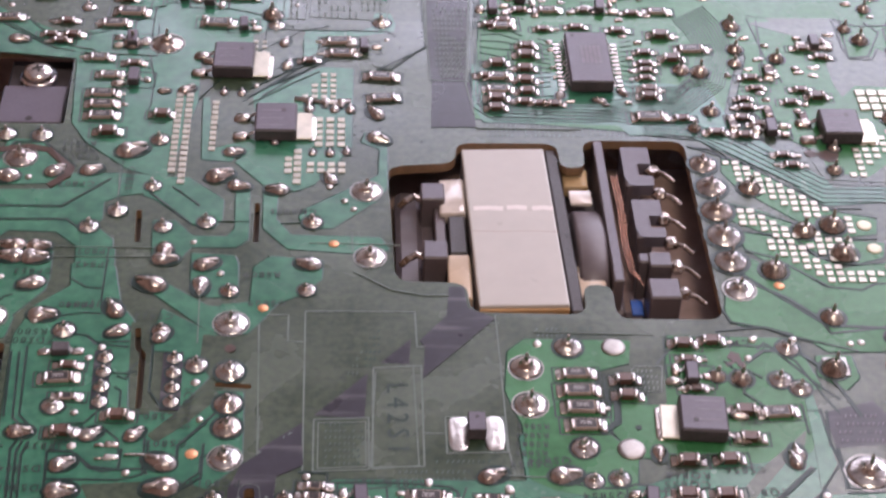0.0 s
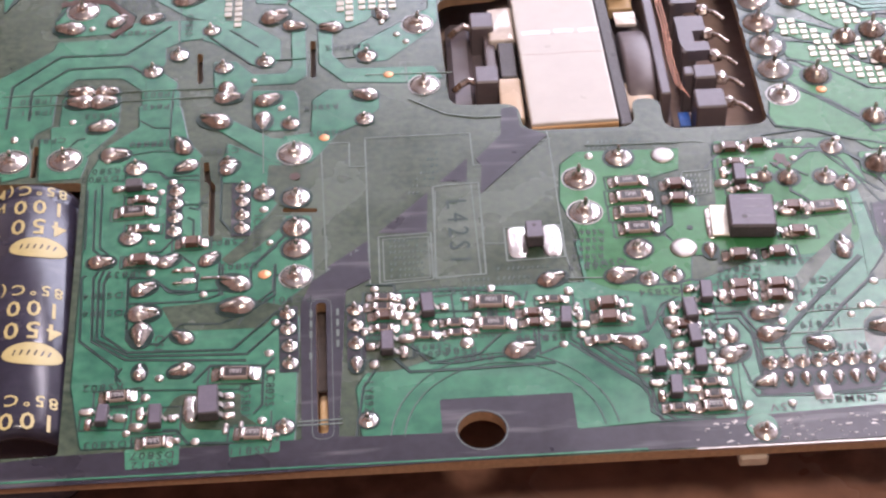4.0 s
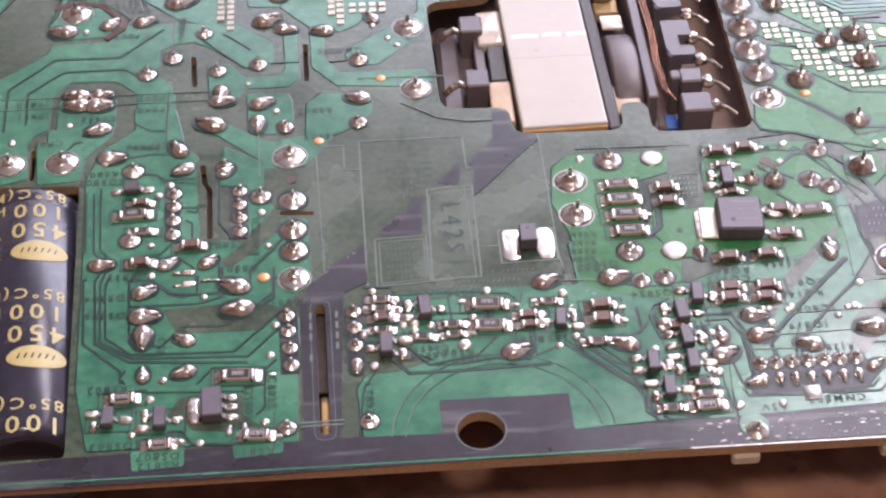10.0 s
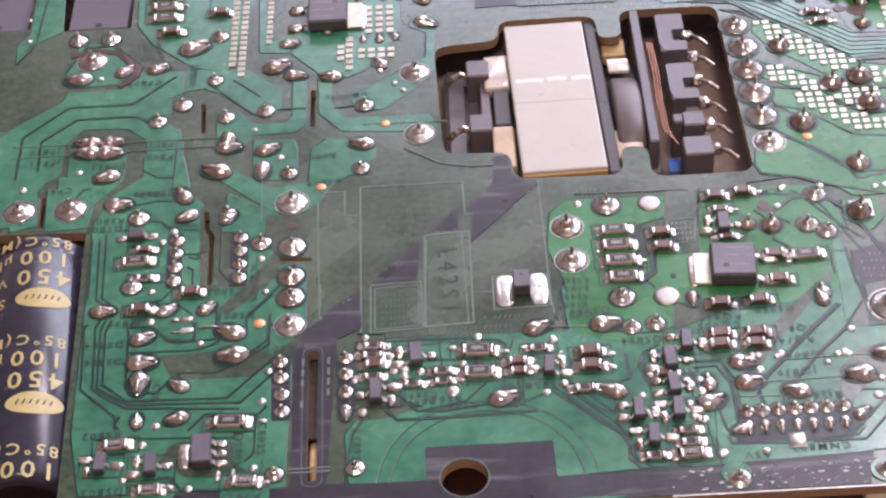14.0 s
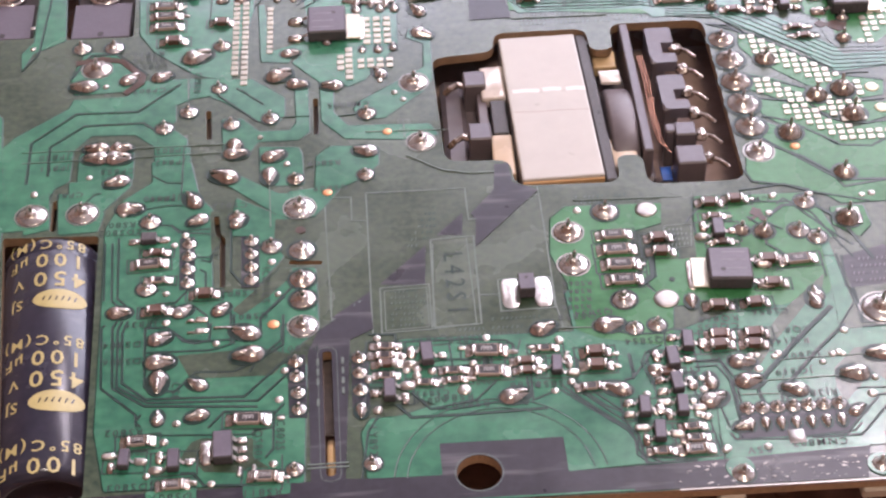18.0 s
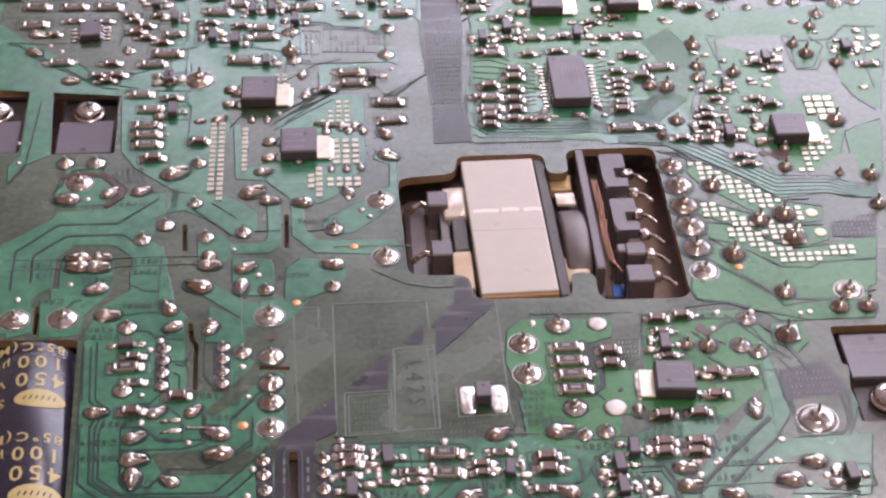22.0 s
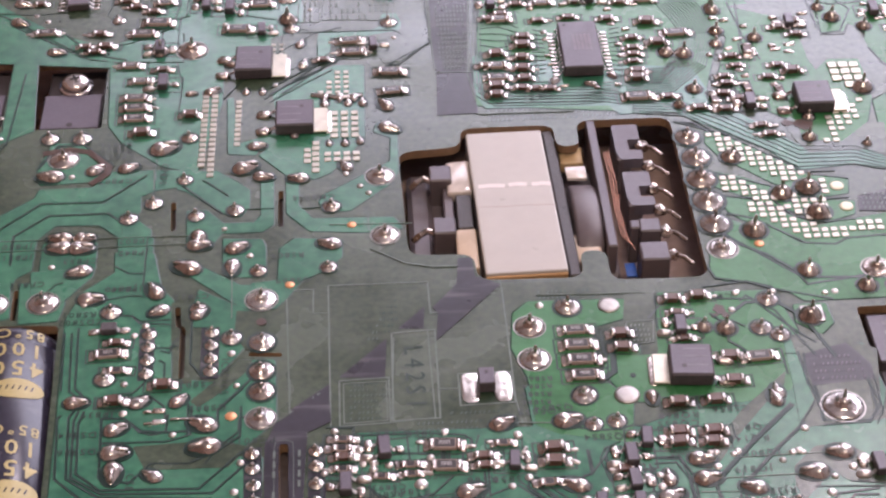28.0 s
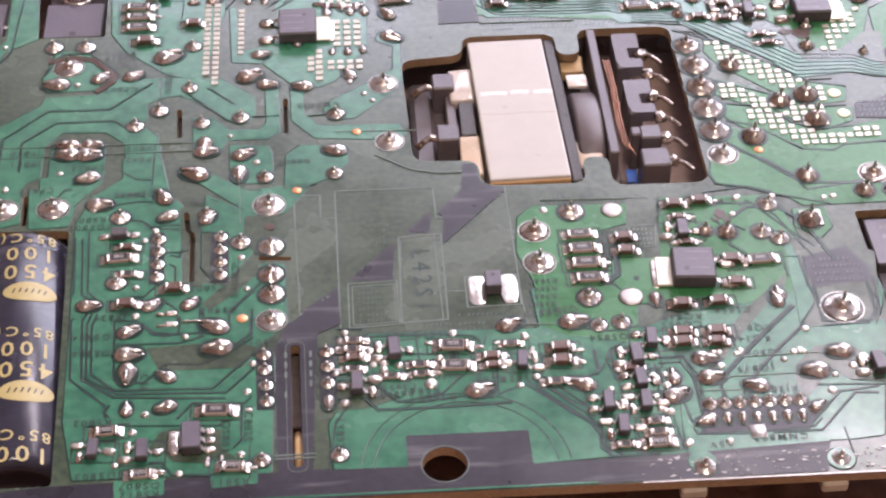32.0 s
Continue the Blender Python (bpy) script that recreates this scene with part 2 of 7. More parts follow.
# ---- helpers for parts, in millimetres ----
def part(name, bm, mat, parent=None, label="", smooth=False):
    me = bpy.data.meshes.new(name)
    bmesh.ops.recalc_face_normals(bm, faces=bm.faces)
    for f in bm.faces:
        f.smooth = smooth
    bmesh.ops.scale(bm, vec=(MM, MM, MM), verts=bm.verts)
    bm.to_mesh(me)
    bm.free()
    me.materials.append(mat)
    ob = new(name, me)
    ob.parent = parent
    if label:
        ob["label"] = label
    return ob


def at_mm(x, y, z=0.0, turn=0.0):
    return pose(x * MM, y * MM, z * MM, 0, 0, turn)


def thing(name, label, category, group="", kind="", x=0.0, y=0.0, z=0.0, turn=0.0):
    ob = new(name)
    ob.empty_display_size = 0.002
    ob.matrix_world = at_mm(x, y, z, turn)
    return tagged(ob, label, category, group, kind)


def box(sx, sy, sz, bevel=0.0, centre=(0, 0, 0), into=None, segments=1):
    """A box that stands on centre, its edges bevelled."""
    bm = bmesh.new()
    bmesh.ops.create_cube(bm, size=1.0)
    bmesh.ops.scale(bm, vec=(sx, sy, sz), verts=bm.verts)
    if bevel:
        bmesh.ops.bevel(bm, geom=bm.edges[:], offset=bevel, segments=segments, affect="EDGES", profile=0.6)
    bmesh.ops.translate(bm, vec=(centre[0], centre[1], centre[2] + sz / 2), verts=bm.verts)
    if into is None:
        return bm
    me = bpy.data.meshes.new("scratch")
    bm.to_mesh(me)
    bm.free()
    into.from_mesh(me)
    bpy.data.meshes.remove(me)
    return into


def lathe(profile, steps=14, lean=(0, 0)):
    """A turned body from (radius, height) pairs; lean shifts it sideways with height."""
    bm = bmesh.new()
    top = profile[-1][1] or 1
    rings = []
    for r, z in profile:
        ox, oy = lean[0] * z / top, lean[1] * z / top
        if r <= 0:
            rings.append([bm.verts.new((ox, oy, z))])
        else:
            rings.append([bm.verts.new((ox + r * math.cos(2 * math.pi * k / steps), oy + r * math.sin(2 * math.pi * k / steps), z)) for k in range(steps)])
    for a, b in zip(rings, rings[1:]):
        for k in range(steps):
            j = (k + 1) % steps
            quad = [a[k % len(a)], a[j % len(a)], b[j % len(b)], b[k % len(b)]]
            quad = list(dict.fromkeys(quad))
            if len(quad) > 2:
                bm.faces.new(quad)
    for ring in (rings[0], rings[-1]):
        if len(ring) > 2:
            bm.faces.new(ring)
    return bm


def rounded(points, r, steps=4):
    """A polygon with its corners rounded."""
    out, n = [], len(points)
    for k in range(n):
        p, a, b = (Vector(points[i % n]) for i in (k, k - 1, k + 1))
        da, db = (a - p), (b - p)
        cut = min(r, da.length * 0.45, db.length * 0.45)
        s, e = p + da.normalized() * cut, p + db.normalized() * cut
        for i in range(steps + 1):
            u = i / steps
            out.append(tuple((1 - u) ** 2 * s + 2 * u * (1 - u) * p + u * u * e))
    return out


def disc(x, y, r, steps=16, squash=1.0):
    return [(x + r * math.cos(2 * math.pi * k / steps), y + squash * r * math.sin(2 * math.pi * k / steps)) for k in range(steps)]


def plate(outline, holes=(), z0=0.0, z1=1.0, into=None):
    """A flat plate with real openings."""
    bm = into or bmesh.new()
    loops = [outline, *holes]
    flat = [[Vector((x, y, 0)) for x, y in loop] for loop in loops]
    tris = geometry.tessellate_polygon(flat)
    pts = [p for loop in loops for p in loop]
    top = [bm.verts.new((x, y, z1)) for x, y in pts]
    low = [bm.verts.new((x, y, z0)) for x, y in pts]
    for a, b, c in tris:
        bm.faces.new((top[a], top[b], top[c]))
        bm.faces.new((low[c], low[b], low[a]))
    k = 0
    for loop in loops:
        n = len(loop)
        for i in range(n):
            a, b = k + i, k + (i + 1) % n
            bm.faces.new((top[a], top[b], low[b], low[a]))
        k += n
    return bm


def stroke(points, width, z0=0.0, z1=0.06, into=None, closed=False):
    """A ribbon of one width along a line."""
    bm = into or bmesh.new()
    pts = [Vector(p) for p in points]
    n = len(pts)
    rows = []
    for k, p in enumerate(pts):
        a = pts[k - 1] if k or closed else None
        b = pts[(k + 1) % n] if k < n - 1 or closed else None
        d1 = (p - a).normalized() if a is not None else (b - p).normalized()
        d2 = (b - p).normalized() if b is not None else d1
        m = (d1 + d2).normalized()
        side = Vector((-m.y, m.x)) * (width / 2 / max(0.5, m.dot(d1)))
        l, r = p + side, p - side
        rows.append([bm.verts.new((*l, z0)), bm.verts.new((*l, z1)), bm.verts.new((*r, z1)), bm.verts.new((*r, z0))])
    pairs = list(zip(rows, rows[1:])) + ([(rows[-1], rows[0])] if closed else [])
    for a, b in pairs:
        for i in range(3):
            bm.faces.new((a[i], b[i], b[i + 1], a[i + 1]))
    if not closed:
        bm.faces.new(rows[0]), bm.faces.new(rows[-1])
    return bm


def groove(points, width, top, into=None):
    """A shallow valley between two traces, along a line."""
    bm = into or bmesh.new()
    pts = [Vector(p) for p in points]
    rows = []
    for k, p in enumerate(pts):
        d1 = (p - pts[k - 1]).normalized() if k else (pts[1] - p).normalized()
        d2 = (pts[k + 1] - p).normalized() if k < len(pts) - 1 else d1
        m = (d1 + d2).normalized()
        side = Vector((-m.y, m.x)) * (width / 2 / max(0.5, m.dot(d1)))
        line = ((1.25, 0.0), (1.0, top + 0.016), (0.25, top), (-0.25, top), (-1.0, top + 0.016), (-1.25, 0.0))
        rows.append([bm.verts.new((*(p + side * s), z)) for s, z in line])
    for a, b in zip(rows, rows[1:]):
        for i in range(5):
            bm.faces.new((a[i], b[i], b[i + 1], a[i + 1]))
    return bm


def tube(points, r, steps=8):
    bm = bmesh.new()
    pts = [Vector(p) for p in points]
    rings = []
    for k, p in enumerate(pts):
        d = (pts[min(k + 1, len(pts) - 1)] - pts[max(k - 1, 0)]).normalized()
        u = d.cross(Vector((0.13, 0.2, 1))).normalized()
        v = d.cross(u)
        rings.append([bm.verts.new(p + r * (u * math.cos(2 * math.pi * i / steps) + v * math.sin(2 * math.pi * i / steps))) for i in range(steps)])
    for a, b in zip(rings, rings[1:]):
        for i in range(steps):
            bm.faces.new((a[i], a[(i + 1) % steps], b[(i + 1) % steps], b[i]))
    bm.faces.new(rings[0]), bm.faces.new(rings[-1])
    return bm


# ---- the room and the bench ----
room = 1.6
# unseen room shell; south and west walls added brown to tint the solder's reflections
for name, eye, size in (("wall_north", (0, room + 0.05, 0.7), (3.4, 0.1, 2.4)), ("wall_south", (0, -room - 0.05, 0.7), (3.4, 0.1, 2.4)),
                        ("wall_east", (room + 0.05, 0, 0.7), (0.1, 3.2, 2.4)), ("wall_west", (-room - 0.05, 0, 0.7), (0.1, 3.2, 2.4)),
                        ("ceiling", (0, 0, 1.95), (3.4, 3.4, 0.1)), ("floor", (0, 0, -0.80), (3.4, 3.4, 0.1))):
    wall = part(name, box(size[0] / MM, size[1] / MM, size[2] / MM, 0, (0, 0, -size[2] / MM / 2)), BROWN_WALL if name in ("wall_south", "wall_west") else WALL)
    wall.matrix_world = pose(*eye)
    tagged(wall, ("added unseen brown " if name in ("wall_south", "wall_west") else "plain light painted ") + name.split("_")[0] + " of the workshop", name.split("_")[0], kind="structure")

BENCH_Z = -15.4
bench = part("workbench_top", box(1500, 1000, 30, 2.0, (30, 60, -30)), WOOD)
bench.matrix_world = at_mm(0, 0, BENCH_Z)
tagged(bench, "dark brown varnished wooden workbench top with wear", "workbench", kind="structure")
mat_top = thing("bench_mat", "light blue bench mat of joined panels beyond the board", "mat", x=0, y=178, z=BENCH_Z, turn=-13.8)
for x0, x1, y0, y1 in ((-320, 118, -46, -0.6), (119, 420, -46, -0.6), (-320, -7, 0.6, 60), (-6, 196, 0.6, 60), (197, 420, 0.6, 60), (-320, 60, 61, 200), (61, 420, 61, 200)):
    part("mat_panel", box(x1 - x0, y1 - y0, 1.0, 0.3, ((x0 + x1) / 2, (y0 + y1) / 2, 0)), BLUE_MAT, mat_top)

# ---- the circuit board ----
BOARD = 1.6
board = thing("circuit_board", "green power circuit board lying solder side up with dense soldered parts", "circuit board")
TRAFO_CUT = rounded([(38.4, 42.9), (49.0, 43.9), (49.2, 49.0), (65.0, 49.0), (65.2, 42.9), (69.0, 42.9), (69.1, 49.9), (85.2, 49.9), (85.3, 8.2),
                     (70.2, 8.3), (70.2, 15.4), (66.1, 15.6), (66.0, 9.2), (49.6, 9.6), (49.4, 15.8), (39.2, 16.2)], 2.4)
CAP_CUT = rounded([(-28.6, 3.8), (-14.1, 3.2), (-12.3, -47.6), (-23.4, -47.6)], 0.8)
TAB_CUT_A = rounded([(-25.1, 73.6), (-12.5, 73.6), (-12.1, 53.2), (-24.2, 53.4)], 0.8)
TAB_CUT_B = rounded([(-42.0, 74.4), (-29.6, 74.4), (-29.3, 54.2), (-41.5, 54.2)], 0.8)
TAB_CUT_C = rounded([(106.3, -0.2), (119.4, -0.2), (119.2, -22.0), (106.5, -22.0)], 0.8)
HOLE = disc(40.0, -47.2, 3.0, 24)


def slot(points, width):
    """The outline of a milled slot along a line."""
    pts = [Vector(p) for p in points]
    one, two = [], []
    for k, p in enumerate(pts):
        d = (pts[min(k + 1, len(pts) - 1)] - pts[max(k - 1, 0)]).normalized()
        n = Vector((-d.y, d.x)) * width / 2
        one.append(tuple(p + n)), two.append(tuple(p - n))
    return rounded(one + two[::-1], width * 0.45, 3)


SLOTS = [slot([(18.9, 33.7), (19.0, 24.5)], 0.8), slot([(1.5, 31.9), (1.9, 24.6)], 0.8), slot([(3.6, 6.1), (4.0, 2.0), (4.7, 1.0), (5.0, -9.5)], 0.8),
         slot([(14.7, -4.9), (19.6, -5.3)], 0.8), slot([(20.1, -23.6), (20.25, -35.8), (20.4, -46.4)], 1.3),
         slot([(-21.4, 11.7), (-21.2, 4.8)], 0.8), slot([(47.5, 116.9), (47.6, 105.7)], 1.3)]
OPENINGS = [TRAFO_CUT, CAP_CUT, TAB_CUT_A, TAB_CUT_B, TAB_CUT_C, HOLE, *SLOTS]
sheet = plate([(-75, -51.6), (147.6, -52.4), (147.6, 119.5), (146.4, 122.3), (143.6, 123.2), (-75, 123.2)], OPENINGS, -BOARD, 0.0)
for f in sheet.faces:
    f.normal_update()
    f.material_index = 1 if abs(f.normal.z) < 0.5 else 0
substrate = part("substrate", sheet, MASK_BARE, board, "green coated laminate sheet with brown cut edges")
substrate.data.materials.append(LAMINATE)
# scraped pale rim along the front edge
part("edge_rim", stroke([(66, -52.05), (147.5, -52.35)], 0.26, -0.3, 0.04), SOLDER_FLAT, board, "tinned scraped front edge")

# brown backing added under the milled slots, for the haze in them
for k, (x, y, sx, sy) in enumerate(((18.95, 29, 5, 12), (1.7, 28.2, 5, 11), (4.3, -2, 6, 19), (17.2, -5.1, 9, 4), (20.2, -29.5, 6, 15))):
    part("insulating_strip", box(sx, sy, 0.4, 0.1, (x, y, -2.9)), SLOT_HAZE, board, "brown grey strip added under a slot for its haze")

# pale rims, the slot's painting its lit milled edge, the hole's made to match
part("slot_rim", stroke(slot([(20.1, -22.9), (20.25, -35.8), (20.4, -47.3)], 2.7), 0.08, 0.0, 0.125, None, True), SILK_PALE, board, "pale rim painting the lit edge of the milled slot")
part("hole_rim", stroke(disc(40.0, -47.2, 3.2, 32), 0.11, 0.0, 0.125, None, True), SILK_PALE, board, "pale rim round the fixing hole")

part("edge_rim", stroke([(-75, -51.35), (60, -51.75)], 0.28, 0.0, 0.16), MASK_COPPER, board, "thin green rim along the front edge")

layer = [0.0]


def inside(p, loop):
    hit, n = False, len(loop)
    for k in range(n):
        (x1, y1), (x2, y2) = loop[k], loop[k - 1]
        if (y1 > p[1]) != (y2 > p[1]) and p[0] < (x2 - x1) * (p[1] - y1) / (y2 - y1) + x1:
            hit = not hit
    return hit


def slope(loop, out, top):
    """The mask running down from the copper to the laminate, all round a loop."""
    bm = bmesh.new()
    pts = [Vector(p) for p in loop]
    n = len(pts)
    area = sum(a.x * b.y - b.x * a.y for a, b in zip(pts, pts[1:] + pts[:1]))
    sign = 1 if area > 0 else -1
    high, low = [], []
    for k, p in enumerate(pts):
        d = (pts[(k + 1) % n] - pts[k - 1]).normalized()
        q = p + Vector((d.y, -d.x)) * out * sign
        high.append(bm.verts.new((*p, top - 0.0003))), low.append(bm.verts.new((*q, 0.002)))
    for k in range(n):
        j = (k + 1) % n
        bm.faces.new((low[k], low[j], high[j], high[k]))
    return bm


def sheet_on_board(name, points, base, mat, soft):
    layer[0] += 0.0004
    points = [p for k, p in enumerate(points) if p != points[k - 1]]
    loop = rounded(points, soft, 3)
    cut = [h for h in OPENINGS if all(inside(p, loop) for p in h)]
    if name == "copper_area":
        part("copper_step", slope(loop, 0.20, base + layer[0]), COPPER_STEP_SHADE, board, "", True)
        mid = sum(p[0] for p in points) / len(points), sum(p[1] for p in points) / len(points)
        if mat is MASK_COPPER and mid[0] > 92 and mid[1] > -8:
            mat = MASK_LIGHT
    return part(name, plate(loop, cut, 0.0, base + layer[0]), mat, board)


def copper_area(points, mat=None):
    return sheet_on_board("copper_area", points, 0.062, mat or MASK_COPPER, 0.35)


def bare_window(points):
    return sheet_on_board("bare_area", points, 0.066, MASK_BARE, 0.35)


def on_ground(points):
    """True for prints on the open laminate in the middle of the board, which has no copper under it."""
    return all(18 < x < 54.5 and -22.5 < y < 11 for x, y in points)


def legend_area(points):
    if on_ground(points):
        layer[0] += 0.0002
        return part("legend_patch", plate(rounded(points, 0.2, 3), (), 0.0, 0.010 + 0.1 * layer[0]), LEGEND, board)
    return sheet_on_board("legend_patch", points, 0.070, LEGEND, 0.2)


def label_patch(points):
    return sheet_on_board("copper_area", points, 0.078, MASK_COPPER, 0.35)


def trace_gap(points, width):
    layer[0] += 0.0002
    return part("trace_gap", groove(points, width, 0.072 + layer[0]), FINE_GAP if width <= 0.16 else GAP, board)


def silk_line(points, width):
    layer[0] += 0.0002
    return part("legend_line", stroke(points, width, 0.0, 0.03 + 0.3 * layer[0] if on_ground(points) else 0.076 + layer[0]), SILK_PALE, board)


# copper under the green mask, bare windows and black legend
copper_area([(-13.2, 3.2), (-9.2, 9.7), (2.5, 8.7), (3.5, -9.4), (9.8, -10.5), (13.4, -6.1), (18.6, -6.4), (19, -19), (13, -25.5), (17.2, -25.9), (16.8, -47.2), (3.1, -46.9), (-9.6, -46.8), (-11.7, -36.3), (-12.4, -14.3)])
copper_area([(5.9, 5.3), (6.6, 10.1), (10.4, 7.5), (14.6, 4.6), (15.4, -0.3), (13.6, -4.1), (9.8, -9.9), (10.2, 1.3), (6, 1.6)])
copper_area([(-33.4, 22), (-30.4, 26.1), (-29.5, 27.5), (-21.3, 34.4), (-20.8, 36.6), (-12.1, 36.7), (-9.2, 40.7), (-1.8, 40.7), (2.8, 40.3), (2.3, 35.9), (-1.3, 35.3), (-3.9, 33.8), (-3.7, 29.7), (-5.9, 27.1), (-2.6, 23.4), (-1.2, 23), (-0.6, 12.7), (-6.1, 13.2), (-6.8, 23.5), (-10.1, 26.8), (-17.1, 27.1), (-19.7, 23.5), (-19.7, 16.2), (-21.9, 14.5), (-22.5, 11.7), (-32.1, 12.5)])
copper_area([(-18.4, 14.2), (-18.6, 22.1), (-18.1, 23.1), (-10, 22.4), (-9.8, 16.1), (-11, 13.6)])
copper_area([(2.1, 40.1), (8.4, 39.7), (13.8, 34.5), (13.9, 29.7), (12.5, 27.5), (9.9, 28.4), (3.5, 34.5), (1.8, 35.3)])
copper_area([(3.9, 27), (3.8, 29.5), (7, 29.5), (9.8, 26), (14.7, 25.9), (15.8, 27.6), (15.5, 38.8), (17.6, 38.6), (17.9, 25.1), (16.1, 23.4), (9.7, 23.4), (8.2, 20.5), (7.3, 19.5), (4.3, 19.9)])
copper_area([(9.9, 22.1), (16.1, 21.6), (16.7, 19.8), (16.9, 12.5), (12.8, 12.5), (10.2, 13.7)])
copper_area([(-12.5, 4.7), (-7.1, 9.4), (-1.8, 9), (-1.4, 2.6), (-12.4, 3.1)])
copper_area([(-26.7, 13.7), (-22.6, 13.4), (-21.8, 5.3), (-25.6, 4.2)])
copper_area([(-21.1, 13.3), (-14.9, 12.2), (-13.7, 8.1), (-14.4, 4.2), (-20.3, 3.9)])
copper_area([(19.6, 40.1), (21.9, 39.2), (21.8, 29.9), (24.1, 26.3), (37.2, 25.8), (38.5, 22.9), (32.9, 22.2), (23.6, 23.1), (19.9, 27.8)])
copper_area([(25.1, 30.5), (25.6, 32), (34, 38.4), (37, 40.6), (37.3, 47.1), (34.4, 49), (35, 51.4), (38.5, 51.2), (38.3, 37.4), (36.7, 34.3), (30.2, 27.9), (26, 27.7)])
copper_area([(18.9, 19.1), (21.2, 21.5), (28.8, 20.6), (28.7, 16.3), (25.6, 13), (20.2, 9.9), (18.8, 10.7)])
copper_area([(3.9, 14.4), (7, 15.3), (13, 10.7), (18.8, 10.3), (19.3, 6.6), (14.8, 4.9), (13, 5.7)])
copper_area([(9.2, 60.5), (16.5, 61.2), (28, 69.4), (33.2, 69.1), (32.9, 47.4), (30.2, 42.7), (27.2, 38.1), (24.2, 36.4), (18.5, 41.8), (15.6, 46.9), (14.6, 43.7), (9.9, 44.3)])
copper_area([(-21.7, 42), (-19.9, 49.2), (-15, 48.9), (-9.2, 42.8), (-11.3, 38.2), (-20.8, 37.8)])
copper_area([(-29.4, 74.4), (-25.2, 74.2), (-23.6, 53.1), (-28.8, 49.8), (-30.2, 45), (-30.7, 49.9), (-28.9, 53.1)])
copper_area([(-12.2, 73.9), (8.2, 72.5), (8.4, 59.1), (4.9, 39.5), (-0.9, 41.5), (-8.1, 48.4), (-10.9, 53.6)])
copper_area([(-40.3, 118), (-28.8, 120.4), (-6.5, 120.7), (0.1, 115.2), (6.5, 117.3), (25.3, 119.2), (41.9, 119.1), (44.3, 110.2), (43.5, 79.1), (24.5, 77.8), (18, 71.1), (7.4, 70.6), (-0, 69.8), (-12.2, 71.3), (-35.2, 74.4)])
copper_area([(54.6, 115.5), (65.9, 122), (104.3, 115.3), (108.6, 110.1), (107.3, 94.8), (129.3, 96), (139.9, 97.8), (132.4, 70), (125.3, 79.9), (116.1, 83.2), (101.1, 86.2), (91.9, 54.1), (88.2, 50.8), (51.8, 55.5), (55.1, 87.4)])
copper_area([(110, 120.4), (145.5, 118.8), (142.8, 108.7), (129.3, 110.6), (119.7, 109.7)])
copper_area([(52.7, 70.6), (52.2, 58.9), (53.9, 54.5), (75.3, 53.9), (76.9, 51.3), (86.1, 51.5), (100.2, 39.7), (104.9, 33.8), (114, 34.8), (122.2, 32.7), (123.3, 36.9), (115.9, 38.7), (105.4, 41), (93.8, 54.5), (91.4, 64.4)])
copper_area([(90.7, 45.6), (94.8, 43.4), (105.6, 32.6), (112, 30.7), (111.2, 27.1), (106.2, 26.4), (99.3, 30.6), (91.9, 38.3), (90.1, 42)])
copper_area([(90.2, 34.3), (94.8, 32.4), (106, 25.6), (111.9, 25.1), (111.1, 21.8), (106.7, 20.3), (99.8, 23.8), (89.9, 30.1)])
copper_area([(90.9, 27.4), (94.6, 26.5), (104.6, 19.3), (119.6, 22.5), (118.1, 16.9), (106.4, 14.8), (101.8, 15.1), (92.7, 21.5), (90.7, 23.9)])
copper_area([(54.8, -14.1), (59.9, -14.5), (59.7, -18.9), (61.4, -23.5), (70.8, -23.1), (86.1, -16.6), (86.2, -12), (93.5, -11.9), (95.6, -25.1), (97.4, -25.2), (92.2, -46.7), (72.6, -47.6), (61.8, -47.5), (55.2, -39), (52.6, -36.5), (51.2, -35.6), (35.2, -35), (32.7, -33.4), (30.2, -31.1), (25.8, -30.8), (25.9, -26), (30.7, -22.1), (55.3, -22.4)])
copper_area([(24.6, -39.1), (25.9, -36.7), (30, -36.5), (34.5, -34.9), (50.9, -34.7), (56.5, -38.1), (61, -42.9), (62.5, -47.3), (51.8, -47.9), (51.7, -41.9), (35, -41.8), (35.1, -47.3), (25.2, -47.2)])
copper_area([(95, -25.9), (107.4, -24.4), (104.2, -36.8), (90.7, -35.9)])
copper_area([(100.3, -7.9), (105.5, -8.3), (106.6, -18.3), (104, -25.3), (95.5, -25.3), (96.4, -17.6)])
copper_area([(-41.6, 43.4), (-36.9, 43), (-35.6, 36.6), (-32, 32.8), (-31.2, 24.9), (-30.2, 17.3), (-29.1, 12.6), (-27.2, 14.8), (-25.4, 15.8), (-23.8, 5.4), (-29.1, 5.1), (-30.3, 8.9), (-33.7, 12.3), (-36.1, 13.1)])
copper_area([(-36.1, 13.1), (-32.8, 11.7), (-30.3, 8.9), (-29, 5), (-28.8, -0.8), (-29.2, -5), (-29.8, -5), (-30.9, 3.7), (-29.9, 5.8), (-30.1, 8.1), (-33.7, 12)])
copper_area([(97.1, 86.3), (104.3, 85.5), (108, 80.1), (112.3, 72.7), (112.4, 65.6), (113.2, 62.1), (115.9, 65.4), (121.4, 65.1), (121.4, 58.3), (121.2, 53.3), (118.7, 46.2), (113.2, 41), (106.8, 42.1), (106.8, 46.9), (102.6, 50.3), (99.5, 54.5), (95.8, 62.2), (99.1, 73.4)])
